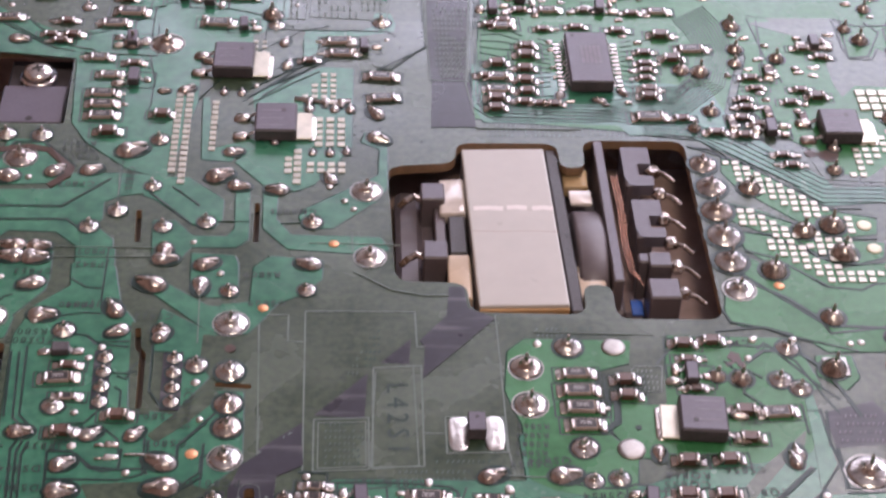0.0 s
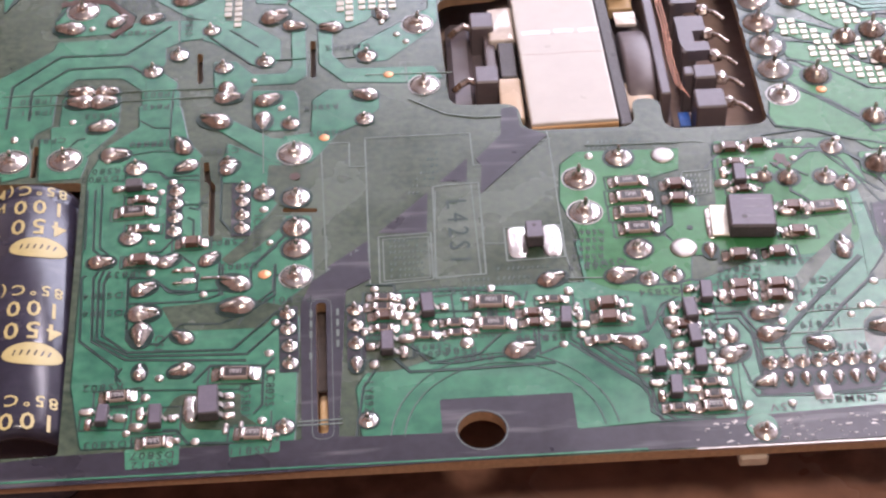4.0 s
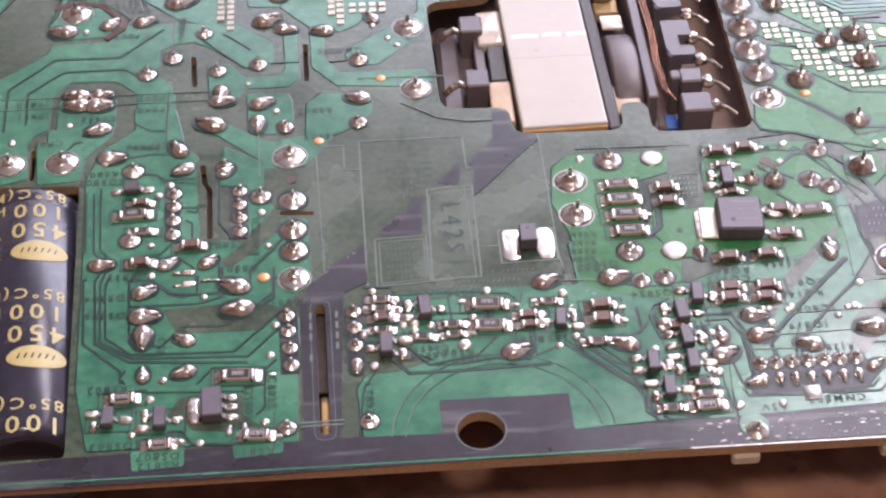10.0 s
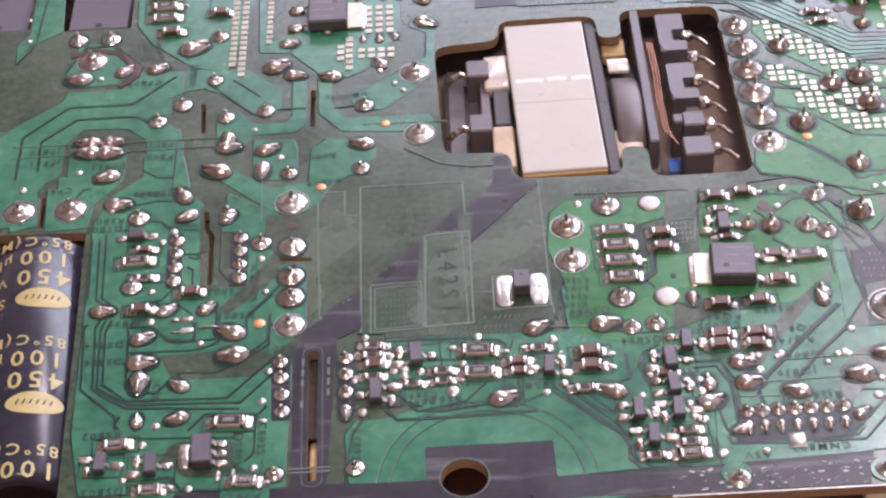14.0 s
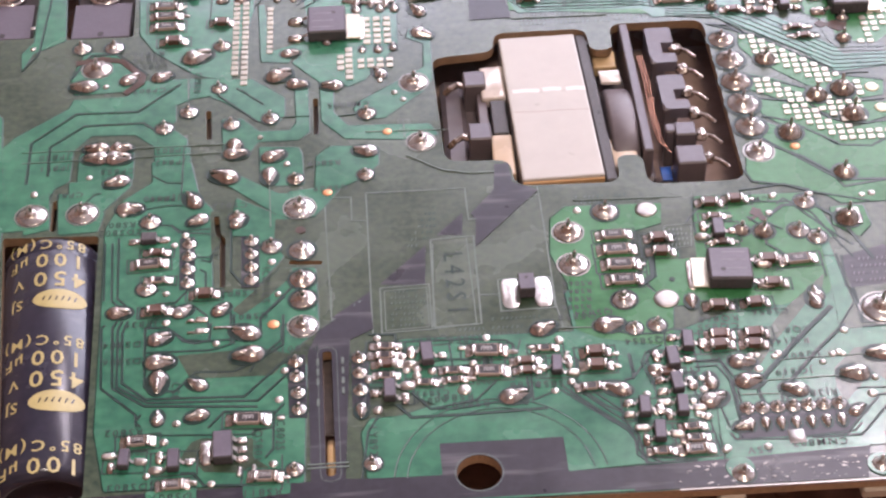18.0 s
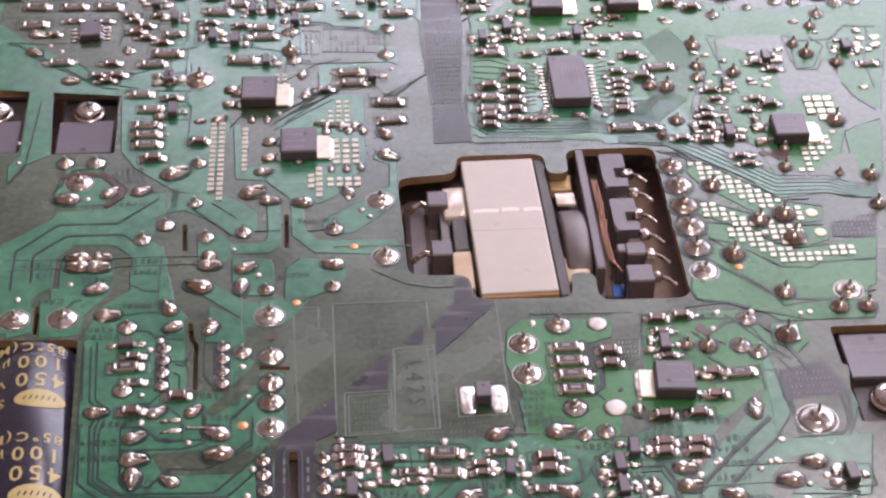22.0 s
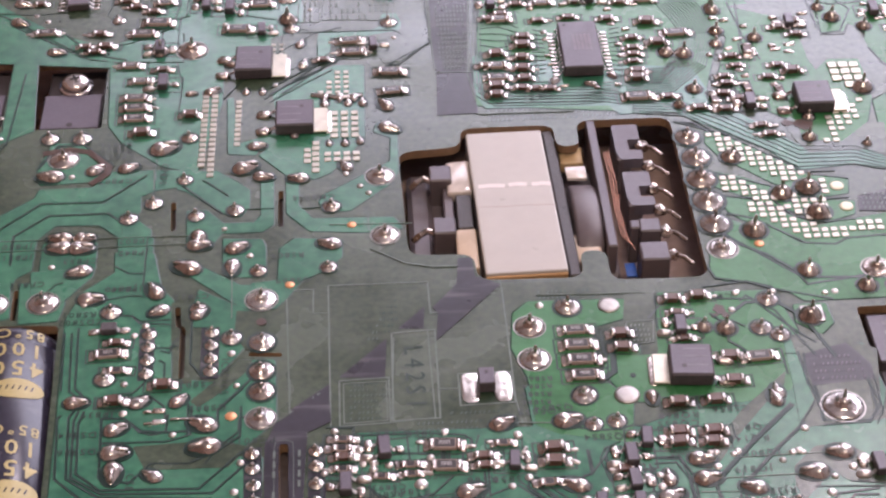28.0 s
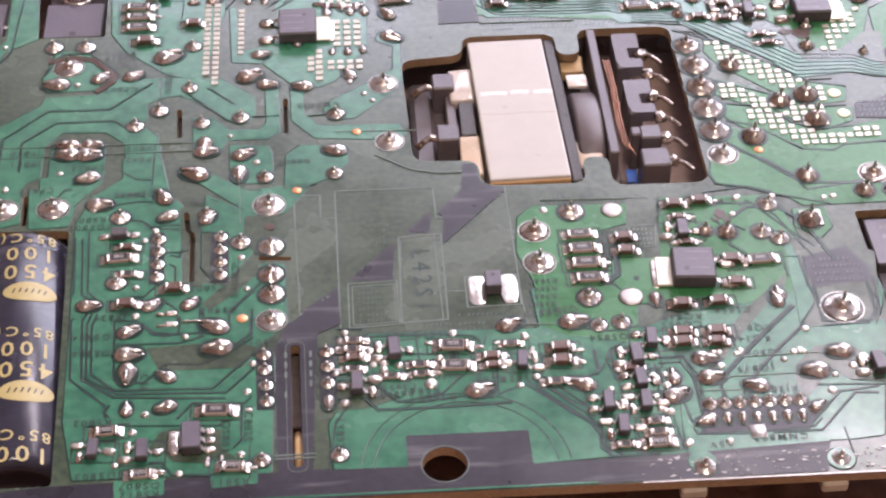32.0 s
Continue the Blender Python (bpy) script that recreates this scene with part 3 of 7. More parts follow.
copper_area([(116.9, 85.7), (119.2, 86.5), (123, 84.9), (124.9, 83.9), (129.2, 88.9), (136.4, 88), (133.5, 76), (129.8, 75.7), (126.1, 75), (123.5, 75.2), (121.8, 76.6), (120.7, 74), (116.6, 73.8), (116.4, 77.8)])
copper_area([(4.3, 107.9), (45.7, 105.2), (45.4, 93.9), (44.3, 95.5), (39.9, 95.4), (39.5, 90.7), (38.5, 90), (36.1, 90.3), (34, 92.8), (28.1, 93.2), (26.2, 94.8), (21.2, 95.1), (21.2, 91.1), (22.1, 88.2), (21.9, 84), (18.8, 80), (5, 80.9)])
copper_area([(24.9, 78.9), (25.3, 79.6), (34.9, 80), (36.5, 81.3), (36.9, 85.5), (39.4, 85.3), (40.2, 82.1), (39.9, 80), (33.3, 78.4), (27.6, 78.1), (27.1, 73.4), (25, 71.5)])
copper_area([(-36.2, 98.3), (-28.2, 98.5), (-24.4, 101), (-13.2, 103.7), (-1, 103.6), (-0.2, 83.5), (-0.9, 72.2), (-16.9, 73.8), (-23.6, 79.6), (-33.1, 89.8), (-35.3, 90.6)])
copper_area([(-37.1, 87.8), (-34.9, 87), (-32.6, 85.5), (-30.5, 82.2), (-27.7, 78.9), (-25.8, 76.3), (-24.9, 74.1), (-30, 74.1), (-32.4, 76.7), (-32.4, 79.8), (-34.4, 82.5), (-36.5, 82.6)])
copper_area([(93.8, -23.6), (96.6, -23.9), (105.3, -23.9), (99.9, -45.9), (95.7, -46.3), (93, -46.3), (90.3, -46.1), (87.2, -45), (90.9, -43.5), (95, -37.3), (91.8, -31.4)])
copper_area([(96.1, -16.8), (104.5, -16.6), (104.9, -19.3), (104.3, -23.4), (102.7, -24.2), (97, -23.8), (96.3, -20.2)])
copper_area([(-6.5, 27.7), (-5.2, 28.9), (-1.7, 25.1), (-0.2, 0.5), (-3.5, 0.8), (-7.8, 8.7), (-5.5, 12.5)])
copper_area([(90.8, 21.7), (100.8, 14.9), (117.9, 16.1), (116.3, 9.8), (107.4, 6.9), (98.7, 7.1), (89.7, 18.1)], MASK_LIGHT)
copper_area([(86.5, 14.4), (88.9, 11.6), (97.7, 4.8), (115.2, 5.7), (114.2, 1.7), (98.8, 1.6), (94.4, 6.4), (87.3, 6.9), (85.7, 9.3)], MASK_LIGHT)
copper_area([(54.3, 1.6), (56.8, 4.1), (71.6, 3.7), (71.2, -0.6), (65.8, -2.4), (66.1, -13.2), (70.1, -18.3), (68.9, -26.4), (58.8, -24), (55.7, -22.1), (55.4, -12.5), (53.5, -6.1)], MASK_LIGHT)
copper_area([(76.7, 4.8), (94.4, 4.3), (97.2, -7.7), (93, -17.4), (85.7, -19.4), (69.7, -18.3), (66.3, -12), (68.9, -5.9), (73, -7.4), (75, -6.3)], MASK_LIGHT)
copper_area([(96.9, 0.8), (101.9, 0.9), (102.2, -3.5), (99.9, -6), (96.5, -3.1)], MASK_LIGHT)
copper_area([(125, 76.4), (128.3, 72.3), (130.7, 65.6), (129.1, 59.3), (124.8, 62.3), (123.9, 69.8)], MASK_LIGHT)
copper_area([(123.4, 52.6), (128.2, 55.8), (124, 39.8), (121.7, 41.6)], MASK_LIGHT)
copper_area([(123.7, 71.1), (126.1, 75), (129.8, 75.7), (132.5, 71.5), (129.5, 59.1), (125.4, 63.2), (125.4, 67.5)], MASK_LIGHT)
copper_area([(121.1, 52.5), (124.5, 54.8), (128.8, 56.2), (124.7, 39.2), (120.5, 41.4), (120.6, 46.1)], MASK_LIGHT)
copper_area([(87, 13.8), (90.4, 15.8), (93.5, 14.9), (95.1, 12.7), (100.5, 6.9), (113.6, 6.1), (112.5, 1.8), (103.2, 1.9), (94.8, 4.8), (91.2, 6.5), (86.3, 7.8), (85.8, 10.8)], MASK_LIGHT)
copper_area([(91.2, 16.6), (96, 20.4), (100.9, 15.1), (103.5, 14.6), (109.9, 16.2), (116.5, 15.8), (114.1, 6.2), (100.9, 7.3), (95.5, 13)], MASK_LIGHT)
copper_area([(15, 43.7), (16.5, 45.5), (22.3, 39.8), (22, 37.3), (20, 37.5)])
copper_area([(-7, 19.8), (-0.8, 19.2), (0.8, 10.8), (3.0, 7.6), (2.8, 1.9), (-13.2, 3.2), (-13.1, 4.8), (-11, 10.8), (-6.6, 14.9)])
copper_area([(-19.7, 15.8), (-9.9, 16.2), (-10.1, 14), (-14.4, 8.1), (-18.8, 7.2)])
copper_area([(18.9, 18.1), (23.9, 13.5), (20.1, 7), (18.5, 4.9), (14.7, 5.2), (14.6, 11), (18.7, 11.5)])
bare_window([(77.8, -30.8), (85.2, -20.9), (93, -13.4), (92.2, -16.3), (89.7, -18.7), (83.1, -26.8), (80.6, -30.6), (78.6, -32.3)])
bare_window([(90.5, -32.2), (94.1, -28.6), (98.5, -28.2), (101.1, -30.6), (103.2, -32.2), (102.4, -35.7), (98.2, -35.4), (96.1, -32.6), (94, -33.9), (92.8, -36.2), (91, -38.4), (90.4, -37.9), (90.1, -35.1)])
bare_window([(93, -24.6), (96.3, -20.3), (96.5, -24.1)])
bare_window([(104.3, 85.5), (116.9, 85.7), (116.4, 77.8), (116.6, 73.8), (120.7, 74), (121.8, 76.6), (123.5, 75.2), (124.1, 68.5), (125.6, 64), (129.5, 59.1), (128.9, 56.6), (124.5, 54.8), (121.2, 52.9), (121.4, 58.3), (121.4, 65.1), (115.9, 65.4), (113.2, 62.1), (112.4, 65.6), (112.3, 72.7), (108, 80.1)])
bare_window([(118.7, 46.2), (121.5, 46), (120.9, 39), (123.3, 37.4), (123, 35.9), (120.2, 36), (117.4, 38.5), (107, 38.3), (105.4, 42.2), (104.4, 47), (105.7, 48.5), (106.8, 46.9), (106.8, 42.1), (113.2, 41)])
bare_window([(21.4, 94.7), (26, 94.3), (27.9, 92.7), (33.8, 92.3), (36.1, 89.7), (39, 89.4), (39.9, 93.9), (43.9, 95.1), (44.8, 93.6), (44.8, 86), (45.1, 75.9), (39.8, 69.9), (36.8, 69.4), (35.4, 72.8), (32.3, 71), (27.8, 71.3), (27.6, 77.7), (33.3, 78.3), (40, 79.9), (40.4, 82.2), (39.5, 85.7), (36.8, 85.7), (36.4, 81.5), (34.9, 80.4), (25.1, 80), (24.4, 72.2), (20.2, 68.5), (16.5, 71.4), (16.5, 78.8), (18.8, 79.7), (22.2, 83.6), (22.3, 88.5)])
bare_window([(-0.1, -42.5), (1.6, -39.1), (3, -38.5), (10, -39), (10, -42.3), (12.3, -44.4), (9.2, -44.1), (8.5, -45), (3.5, -44.4), (2, -42.2)])
bare_window([(-1.1, -22.8), (10.7, -22.2), (15.3, -23.8), (12.4, -27.6), (1, -27.4)])
bare_window([(2.6, 7.3), (4.6, 7.3), (5.3, 4), (5.9, 0.5), (6, -7), (6.6, -10.6), (4, -10.6), (3, 0)])
bare_window([(12.6, 4.8), (16.4, 4.4), (16.4, -0.6), (15.2, -4), (14.3, -4), (12.4, -1)])
bare_window([(13.5, -6), (15.3, -6.3), (15.2, -7.7), (11.5, -12.2), (7.8, -15.6), (6.5, -14.3)])
bare_window([(9.2, 70.7), (15.5, 73), (18.5, 50), (11.6, 47.1)])
bare_window([(71.7, 5.3), (76.1, 5.5), (75, -8.7), (72.5, -8.8), (72.5, -3.6), (70.6, -2.2)])
bare_window([(-38, 116), (-26, 119), (-8, 119), (-3.5, 104), (-3.5, 90), (-9, 80), (-14, 78), (-24, 84), (-33, 92), (-38, 98)])
bare_window([(100.7, 83.8), (107.7, 84.9), (117.3, 85.1), (116, 76.2), (111.4, 78.9), (107.8, 80.3)])
bare_window([(71.4, 117.7), (108.2, 111.3), (107.2, 97), (92.4, 101.2), (80.6, 107.3)])
bare_window([(58.5, 106), (68.3, 111.3), (80.6, 107.3), (80.3, 105.1), (67.7, 105.8), (58.6, 95.2)])
legend_area([(-21.4, -48.4), (-12.4, -47.7), (2.8, -47.5), (17.4, -47.2), (19.5, -46.8), (25.2, -47.2), (35.1, -47.4), (35, -41.9), (51.7, -41.9), (51.8, -47.9), (62.4, -47.7), (72.6, -47.4), (92.3, -46.5), (91, -51.8), (56.1, -51.9), (36.3, -52), (8.2, -52.3), (-21, -52.4)])
legend_area([(27.93, -10.67), (35.13, -2.71), (34.65, -11.2)])
legend_area([(20.62, -17.12), (26.68, -11.81), (26.41, -19.49), (21.93, -19.14)])
legend_area([(36.91, -0.66), (41.11, 4.1), (40.75, -0.97)])
legend_area([(42.28, 3.65), (46.27, 8.84), (46.78, 14.85), (48.96, 14.96), (49.23, 10.47), (53.05, 8.28), (42.55, -3.74), (43.03, 2.41)])
legend_area([(18.8, -19.6), (26.4, -12.9), (26.8, -19.6), (23.4, -21.6), (23.3, -23.7), (22.3, -47.1), (17.7, -47.1), (17.4, -23.8)])
legend_area([(-1.8, 1.6), (0.5, 1.8), (0.9, -9.5), (-1.4, -9.6)])
legend_area([(7.5, 1.3), (10.2, 1.3), (10.4, -9.8), (7.7, -9.7)])
legend_area([(14.5, -24.1), (17, -24), (17.3, -35.8), (14.8, -35.8)])
legend_area([(23.5, -24.2), (26, -24.2), (25.9, -35.7), (23.5, -35.9)])
legend_area([(46, 65.9), (52.2, 65.5), (52.6, 53.2), (45.5, 53)])
legend_area([(46, 119), (52.5, 119.2), (53.2, 91.8), (51.5, 64.8), (45.8, 65.6), (45.5, 92.8)])
legend_area([(76.1, -38.1), (90.3, -38), (92.4, -40.4), (90.1, -44.2), (75.1, -44)])
legend_area([(112.5, 26.3), (121.2, 28.8), (119.4, 22), (112, 22.5)])
bare_window([(95, -5.9), (99.2, -5.6), (107.3, -9.5), (104.7, -24.1), (92.5, -25), (95.9, -19.5), (95.7, -17.2)])
bare_window([(90.6, -32.8), (94.2, -29.1), (98.5, -28.1), (101.1, -30.7), (102.7, -36.1), (97.6, -35.4), (94.9, -32.6), (93.3, -36), (90.8, -38.1), (90, -35.8)])
copper_area([(96.5, -17.4), (104.3, -16.3), (104, -21.9), (102.7, -23.8), (96.6, -23.8), (96.4, -20.9)])
copper_area([(93.9, -6.1), (95.6, -6.5), (96, -17.4), (96.2, -19.8), (92.9, -23.9), (93.4, -18.2)])
legend_area([(96, -10.2), (103, -8), (105.7, -12.8), (105.5, -15.9), (96.3, -16.7)])
label_patch([(-4.1, -47.3), (2.6, -47.1), (2.7, -50.1), (-3.8, -50.5)])
label_patch([(8.7, -47.3), (15, -47.2), (15, -48.9), (8.9, -49.4)])

trace_gap([(-6, 5), (-3.1, 4.6), (-1.8, 3.2), (2.7, 3.4)], 0.28)
trace_gap([(-0.8, -2.6), (2.9, -2.9), (4.2, -0.6)], 0.28)
trace_gap([(29.8, -24.2), (29.9, -21), (26.1, -20.7)], 0.28)
trace_gap([(52.2, -33.3), (56.5, -37.6), (61.1, -41.9), (61.5, -45), (62.4, -47)], 0.3)
trace_gap([(52.6, -32.8), (57.3, -37.7), (61.8, -42), (62.2, -47.3), (69, -47.3)], 0.3)
trace_gap([(53.5, -31.8), (58.1, -36.7), (62.9, -39.9), (62.5, -46.3), (67.6, -46.8)], 0.3)
trace_gap([(62.5, -32), (64.5, -29), (65.4, -27.5), (70, -27.9), (71, -29)], 0.3)
trace_gap([(62.4, -27.3), (62.5, -32), (60.1, -32.8)], 0.3)
trace_gap([(61.5, -22.9), (63.7, -23.6), (67.6, -23.7), (69.2, -23), (71.5, -23.4)], 0.3)
trace_gap([(72, -29.6), (75, -29.9), (75.9, -33.1), (76.1, -38.1), (75.4, -44)], 0.3)
trace_gap([(70.7, -30.6), (70.6, -35.7), (73.6, -37.9), (74.3, -42)], 0.3)
trace_gap([(79.1, -34.3), (79.7, -37.9)], 0.3)
trace_gap([(82.7, -35.1), (83, -37.7)], 0.3)
trace_gap([(74.2, -42.9), (74.7, -44.1), (81.9, -44.5), (90.9, -43.7), (92.1, -42.4)], 0.3)
trace_gap([(72.7, -42.8), (72.7, -47.6)], 0.25)
trace_gap([(24.5, -47.2), (25.5, -39.1), (27, -36.3)], 0.3)
trace_gap([(48.4, -29.9), (48.3, -35), (51.8, -33.4)], 0.3)
trace_gap([(42.6, -27.3), (42.5, -30.4)], 0.25)
trace_gap([(46.9, -25.5), (47.5, -23.5)], 0.25)
trace_gap([(-26.4, 15.9), (-26.6, 25.9), (-20, 32.8), (-10, 32.6), (-3.4, 39.3)], 0.4)
trace_gap([(-23.2, 17.6), (-23.5, 24.7), (-18.4, 29.6), (-8.9, 29.6), (-5.9, 26.7)], 0.4)
trace_gap([(6.7, 36.9), (10.4, 32.8)], 0.25)
trace_gap([(-2.1, 21.9), (-2, 11.4)], 0.25)
trace_gap([(-5.2, 4.8), (-3.2, 4.6), (-1.9, 2.9), (2.7, 2.3)], 0.3)
trace_gap([(1.6, -3.4), (2.9, -3.9), (3.4, -2.6), (4.2, -2.4)], 0.3)
trace_gap([(1.5, -5.4), (2.4, -6.1), (2.5, -9.3)], 0.3)
trace_gap([(-11, 2.4), (-10.3, -10.6), (-8, -13.4)], 0.3)
trace_gap([(-11.9, 1.3), (-11.1, -11.1), (-8.6, -13.8)], 0.3)
trace_gap([(-13, 1.4), (-12.3, -11)], 0.3)
trace_gap([(5.9, 4.7), (6.1, -6.1), (8, -9.2), (9.4, -9.3)], 0.3)
trace_gap([(-4.8, -12.2), (-1.8, -12.1), (-0.1, -9.7)], 0.3)
trace_gap([(0.4, -12.6), (2.8, -15), (3.3, -18.3)], 0.3)
trace_gap([(-2.9, -17.9), (-1.9, -17.9), (-0.3, -20), (1.4, -20.6), (3.4, -20.2), (3.5, -16.7)], 0.35)
trace_gap([(-5.8, -21.9), (3.4, -22.1), (4.9, -21.7), (6.5, -21.1), (6.3, -14.7)], 0.3)
trace_gap([(15.1, -10.3), (10.6, -16.2), (10.7, -19.5)], 0.35)
trace_gap([(15.1, -17.6), (13.7, -18.1), (13.7, -20.8), (10.7, -23.8), (9.2, -26.8)], 0.3)
trace_gap([(-17.9, 9), (-15.5, 12.6), (-14.4, 12.9)], 0.3)
trace_gap([(-6.7, 16.4), (-4.4, 14.5), (-1.9, 14.3)], 0.25)
silk_line([(42.8, 3.5), (47, 3.4), (47.3, 7.5), (53.5, 7.4)], 0.15)
silk_line([(20.9, -10.7), (20.8, -20.1), (25.3, -20.3), (25.5, -14.3), (26.9, -14)], 0.15)
silk_line([(20.8, -17), (24, -18.6), (24.2, -14.3)], 0.15)
silk_line([(43, 2.5), (47.6, 2.3), (47.9, 6.5), (52.1, 6.5)], 0.15)
trace_gap([(-26.9, 70.3), (-27.8, 49.7), (-30.2, 45)], 0.3)
trace_gap([(-7.9, 8.4), (-4, 9.2), (-1.8, 9)], 0.25)
trace_gap([(74.5, -1), (76.8, 2.1), (81, 3.2), (90.9, 2.5), (95.7, -4.4), (98.6, -7.8)], 0.35)
trace_gap([(88.9, 2), (90.1, 3.3), (93.9, -0.3), (96.8, -7.7), (98, -10.3)], 0.3)
trace_gap([(95.5, -9.5), (95.8, -16.4), (96.6, -20.7)], 0.35)
trace_gap([(83.7, 5.7), (90.8, 6.6), (94.6, 5)], 0.3)
trace_gap([(88.8, 34.9), (98.7, 27.5), (106.1, 25.9), (111, 26.1)], 0.35)
trace_gap([(90.5, 27.7), (98.5, 26.4), (101.3, 21.7), (106.2, 20.1), (111.1, 20.6)], 0.35)
trace_gap([(90.6, 23.2), (94.6, 21.7), (101.8, 15.1), (106.4, 14.5), (108.5, 15.8), (118, 16.6)], 0.35)
trace_gap([(89.2, 18.1), (99.2, 7.5), (100.1, 5.3), (107.3, 6.5), (115.9, 8.5)], 0.4)
trace_gap([(85.7, 48.6), (94, 44.3), (105.6, 32.6), (112.1, 31)], 0.3)
trace_gap([(79.5, 54.9), (86.6, 54.4), (93.4, 51.9), (105.8, 40.2), (115.1, 39.6), (118.6, 37.2), (123.3, 36.9)], 0.14)
trace_gap([(79.4, 54.2), (86.9, 53.5), (93.1, 50.5), (105.5, 39.1), (114.9, 38.6), (118.4, 36.4), (123.1, 36.1)], 0.14)
trace_gap([(79.3, 53.5), (87.1, 52.7), (92.9, 49.2), (105.3, 37.9), (114.7, 37.7), (118.2, 35.7), (122.9, 35.3)], 0.14)
trace_gap([(79.2, 52.8), (87.4, 51.8), (92.6, 47.9), (105, 36.8), (114.5, 36.7), (118, 34.9), (122.7, 34.6)], 0.14)
trace_gap([(79.1, 52.1), (87.7, 50.9), (92.4, 46.5), (104.8, 35.7), (114.2, 35.7), (117.8, 34.1), (122.5, 33.8)], 0.14)
trace_gap([(79, 51.5), (87.9, 50), (92.2, 45.2), (104.6, 34.6), (114, 34.8), (117.6, 33.3), (122.3, 33)], 0.14)
trace_gap([(53.8, 76.1), (52.9, 61.5), (54.5, 55.8), (74.4, 55.2), (77.4, 54.3)], 0.14)
trace_gap([(54.5, 75.2), (53.5, 60.9), (55.1, 56.8), (74.5, 56.1), (77.5, 55.2)], 0.14)
trace_gap([(55.2, 74.2), (54.2, 60.4), (55.7, 57.8), (74.6, 56.9), (77.6, 56)], 0.14)
trace_gap([(55.8, 73.2), (54.9, 59.8), (56.3, 58.8), (74.8, 57.8), (77.7, 56.9)], 0.14)
trace_gap([(56.5, 72.2), (55.5, 59.2), (56.9, 59.8), (74.9, 58.7), (77.9, 57.8)], 0.14)
trace_gap([(11.2, 117.1), (15.9, 119.1), (32.4, 119.1), (39.3, 115.4), (45, 103.5), (44.6, 97.1)], 0.2)
trace_gap([(21.4, 94.1), (25.9, 93.9), (28.1, 92.1), (33.7, 92.4), (35.8, 90.1), (39.2, 90)], 0.3)
trace_gap([(19.2, 82.2), (23.4, 81)], 0.2)
trace_gap([(18.1, 71.9), (18.6, 80.3), (38.9, 80), (40.4, 78.5)], 0.25)
trace_gap([(8.4, 60), (15.5, 72.1), (24.5, 79.9), (29.3, 81.5)], 0.25)
trace_gap([(15.5, 59.5), (24.8, 69.6), (30.1, 72.1)], 0.35)
trace_gap([(18.6, 61.1), (29.1, 72.1)], 0.3)
trace_gap([(37.3, 68.8), (45.6, 75.7)], 0.3)
trace_gap([(-4.6, 89.6), (-0.9, 91.3), (-0.7, 99.4)], 0.2)
trace_gap([(-11.6, 72.9), (0.9, 72.1), (0.5, 81.5)], 0.2)
trace_gap([(0.9, 56.2), (1.1, 64.9), (-0.2, 72.2)], 0.2)
trace_gap([(102.6, 84.7), (101.3, 69.3), (102.2, 65.6)], 0.3)
trace_gap([(115.9, 84.9), (116.1, 76), (116.7, 73.6), (120.1, 74.2), (123.4, 81.4), (121.3, 84.5)], 0.3)
trace_gap([(116, 85.4), (119.9, 83.2), (125.6, 83.6), (128.9, 88.1), (133.3, 87.8), (132.6, 82.8), (130.1, 75.1), (130.1, 66.5)], 0.3)
trace_gap([(-35.3, 90.6), (-28.8, 89.6), (-22.4, 89.7), (-17.2, 92.4)], 0.25)
trace_gap([(-31.7, 86.4), (-22.5, 79.2), (-15.9, 74.1), (-12.7, 73.3)], 0.25)
trace_gap([(-29.5, 86.3), (-19.2, 77.1), (-15.4, 75)], 0.2)
trace_gap([(-21.7, 42.1), (-18.9, 48.3), (-14.5, 48.5), (-9.2, 42.3), (-11.3, 37.8)], 0.5)
trace_gap([(60.7, 105.7), (68.3, 111.3)], 0.3)
trace_gap([(53.4, 93.8), (64.1, 105.2), (68.2, 110.2)], 0.3)
trace_gap([(106.2, 95), (108, 110.2), (106.6, 115), (98.5, 116.1)], 0.25)
trace_gap([(89.9, 122.1), (110.2, 121.5), (123.1, 109.2), (132.8, 110.1), (141.9, 108.8)], 0.3)
trace_gap([(100.2, 119.4), (112.8, 116.4), (121.2, 106), (127.9, 104.6), (129.2, 100.4)], 0.3)
trace_gap([(-40.7, 122.1), (-17.2, 122.2), (-6.6, 121.4), (0.2, 113.7), (6.6, 113.2)], 0.25)
trace_gap([(-11.7, -16), (-12.2, -16.5), (-11.4, -28.3), (-6.2, -33.6), (-6, -35.9)], 0.34)
trace_gap([(-10, -15.3), (-10.6, -16.6), (-9.8, -28.4), (-5.1, -32.1), (10.5, -33.3)], 0.34)
trace_gap([(-9.3, -15.3), (-9.8, -17.2), (-9.2, -28.2), (-4.7, -31.5), (10.5, -32.2), (14.5, -27.5)], 0.34)
trace_gap([(-8.5, -15.4), (-9.1, -17.8), (-8.5, -27.5), (-5, -30.8), (8.6, -31.3), (14.3, -24.7)], 0.34)
trace_gap([(-1, -29.6), (-4.7, -29.3), (-5.3, -28.5), (-5.9, -17), (-2.7, -17.2), (-0.1, -19.8), (3.1, -20.3), (6.5, -20.2)], 0.34)
trace_gap([(-1, -29.6), (1.7, -26.2), (6.7, -26.5)], 0.3)
trace_gap([(6.8, -15.3), (6.9, -21.2)], 0.3)
trace_gap([(11, -15.9), (14.1, -12)], 0.3)
trace_gap([(13.9, -15.8), (13.9, -21.7), (10.4, -24.6), (6.7, -26.6)], 0.34)
trace_gap([(3.8, -36.7), (5.9, -33.9), (12.7, -34.4)], 0.34)
trace_gap([(-7.1, -37.3), (9.8, -38.3), (10, -37.6), (12.7, -37.3)], 0.2)
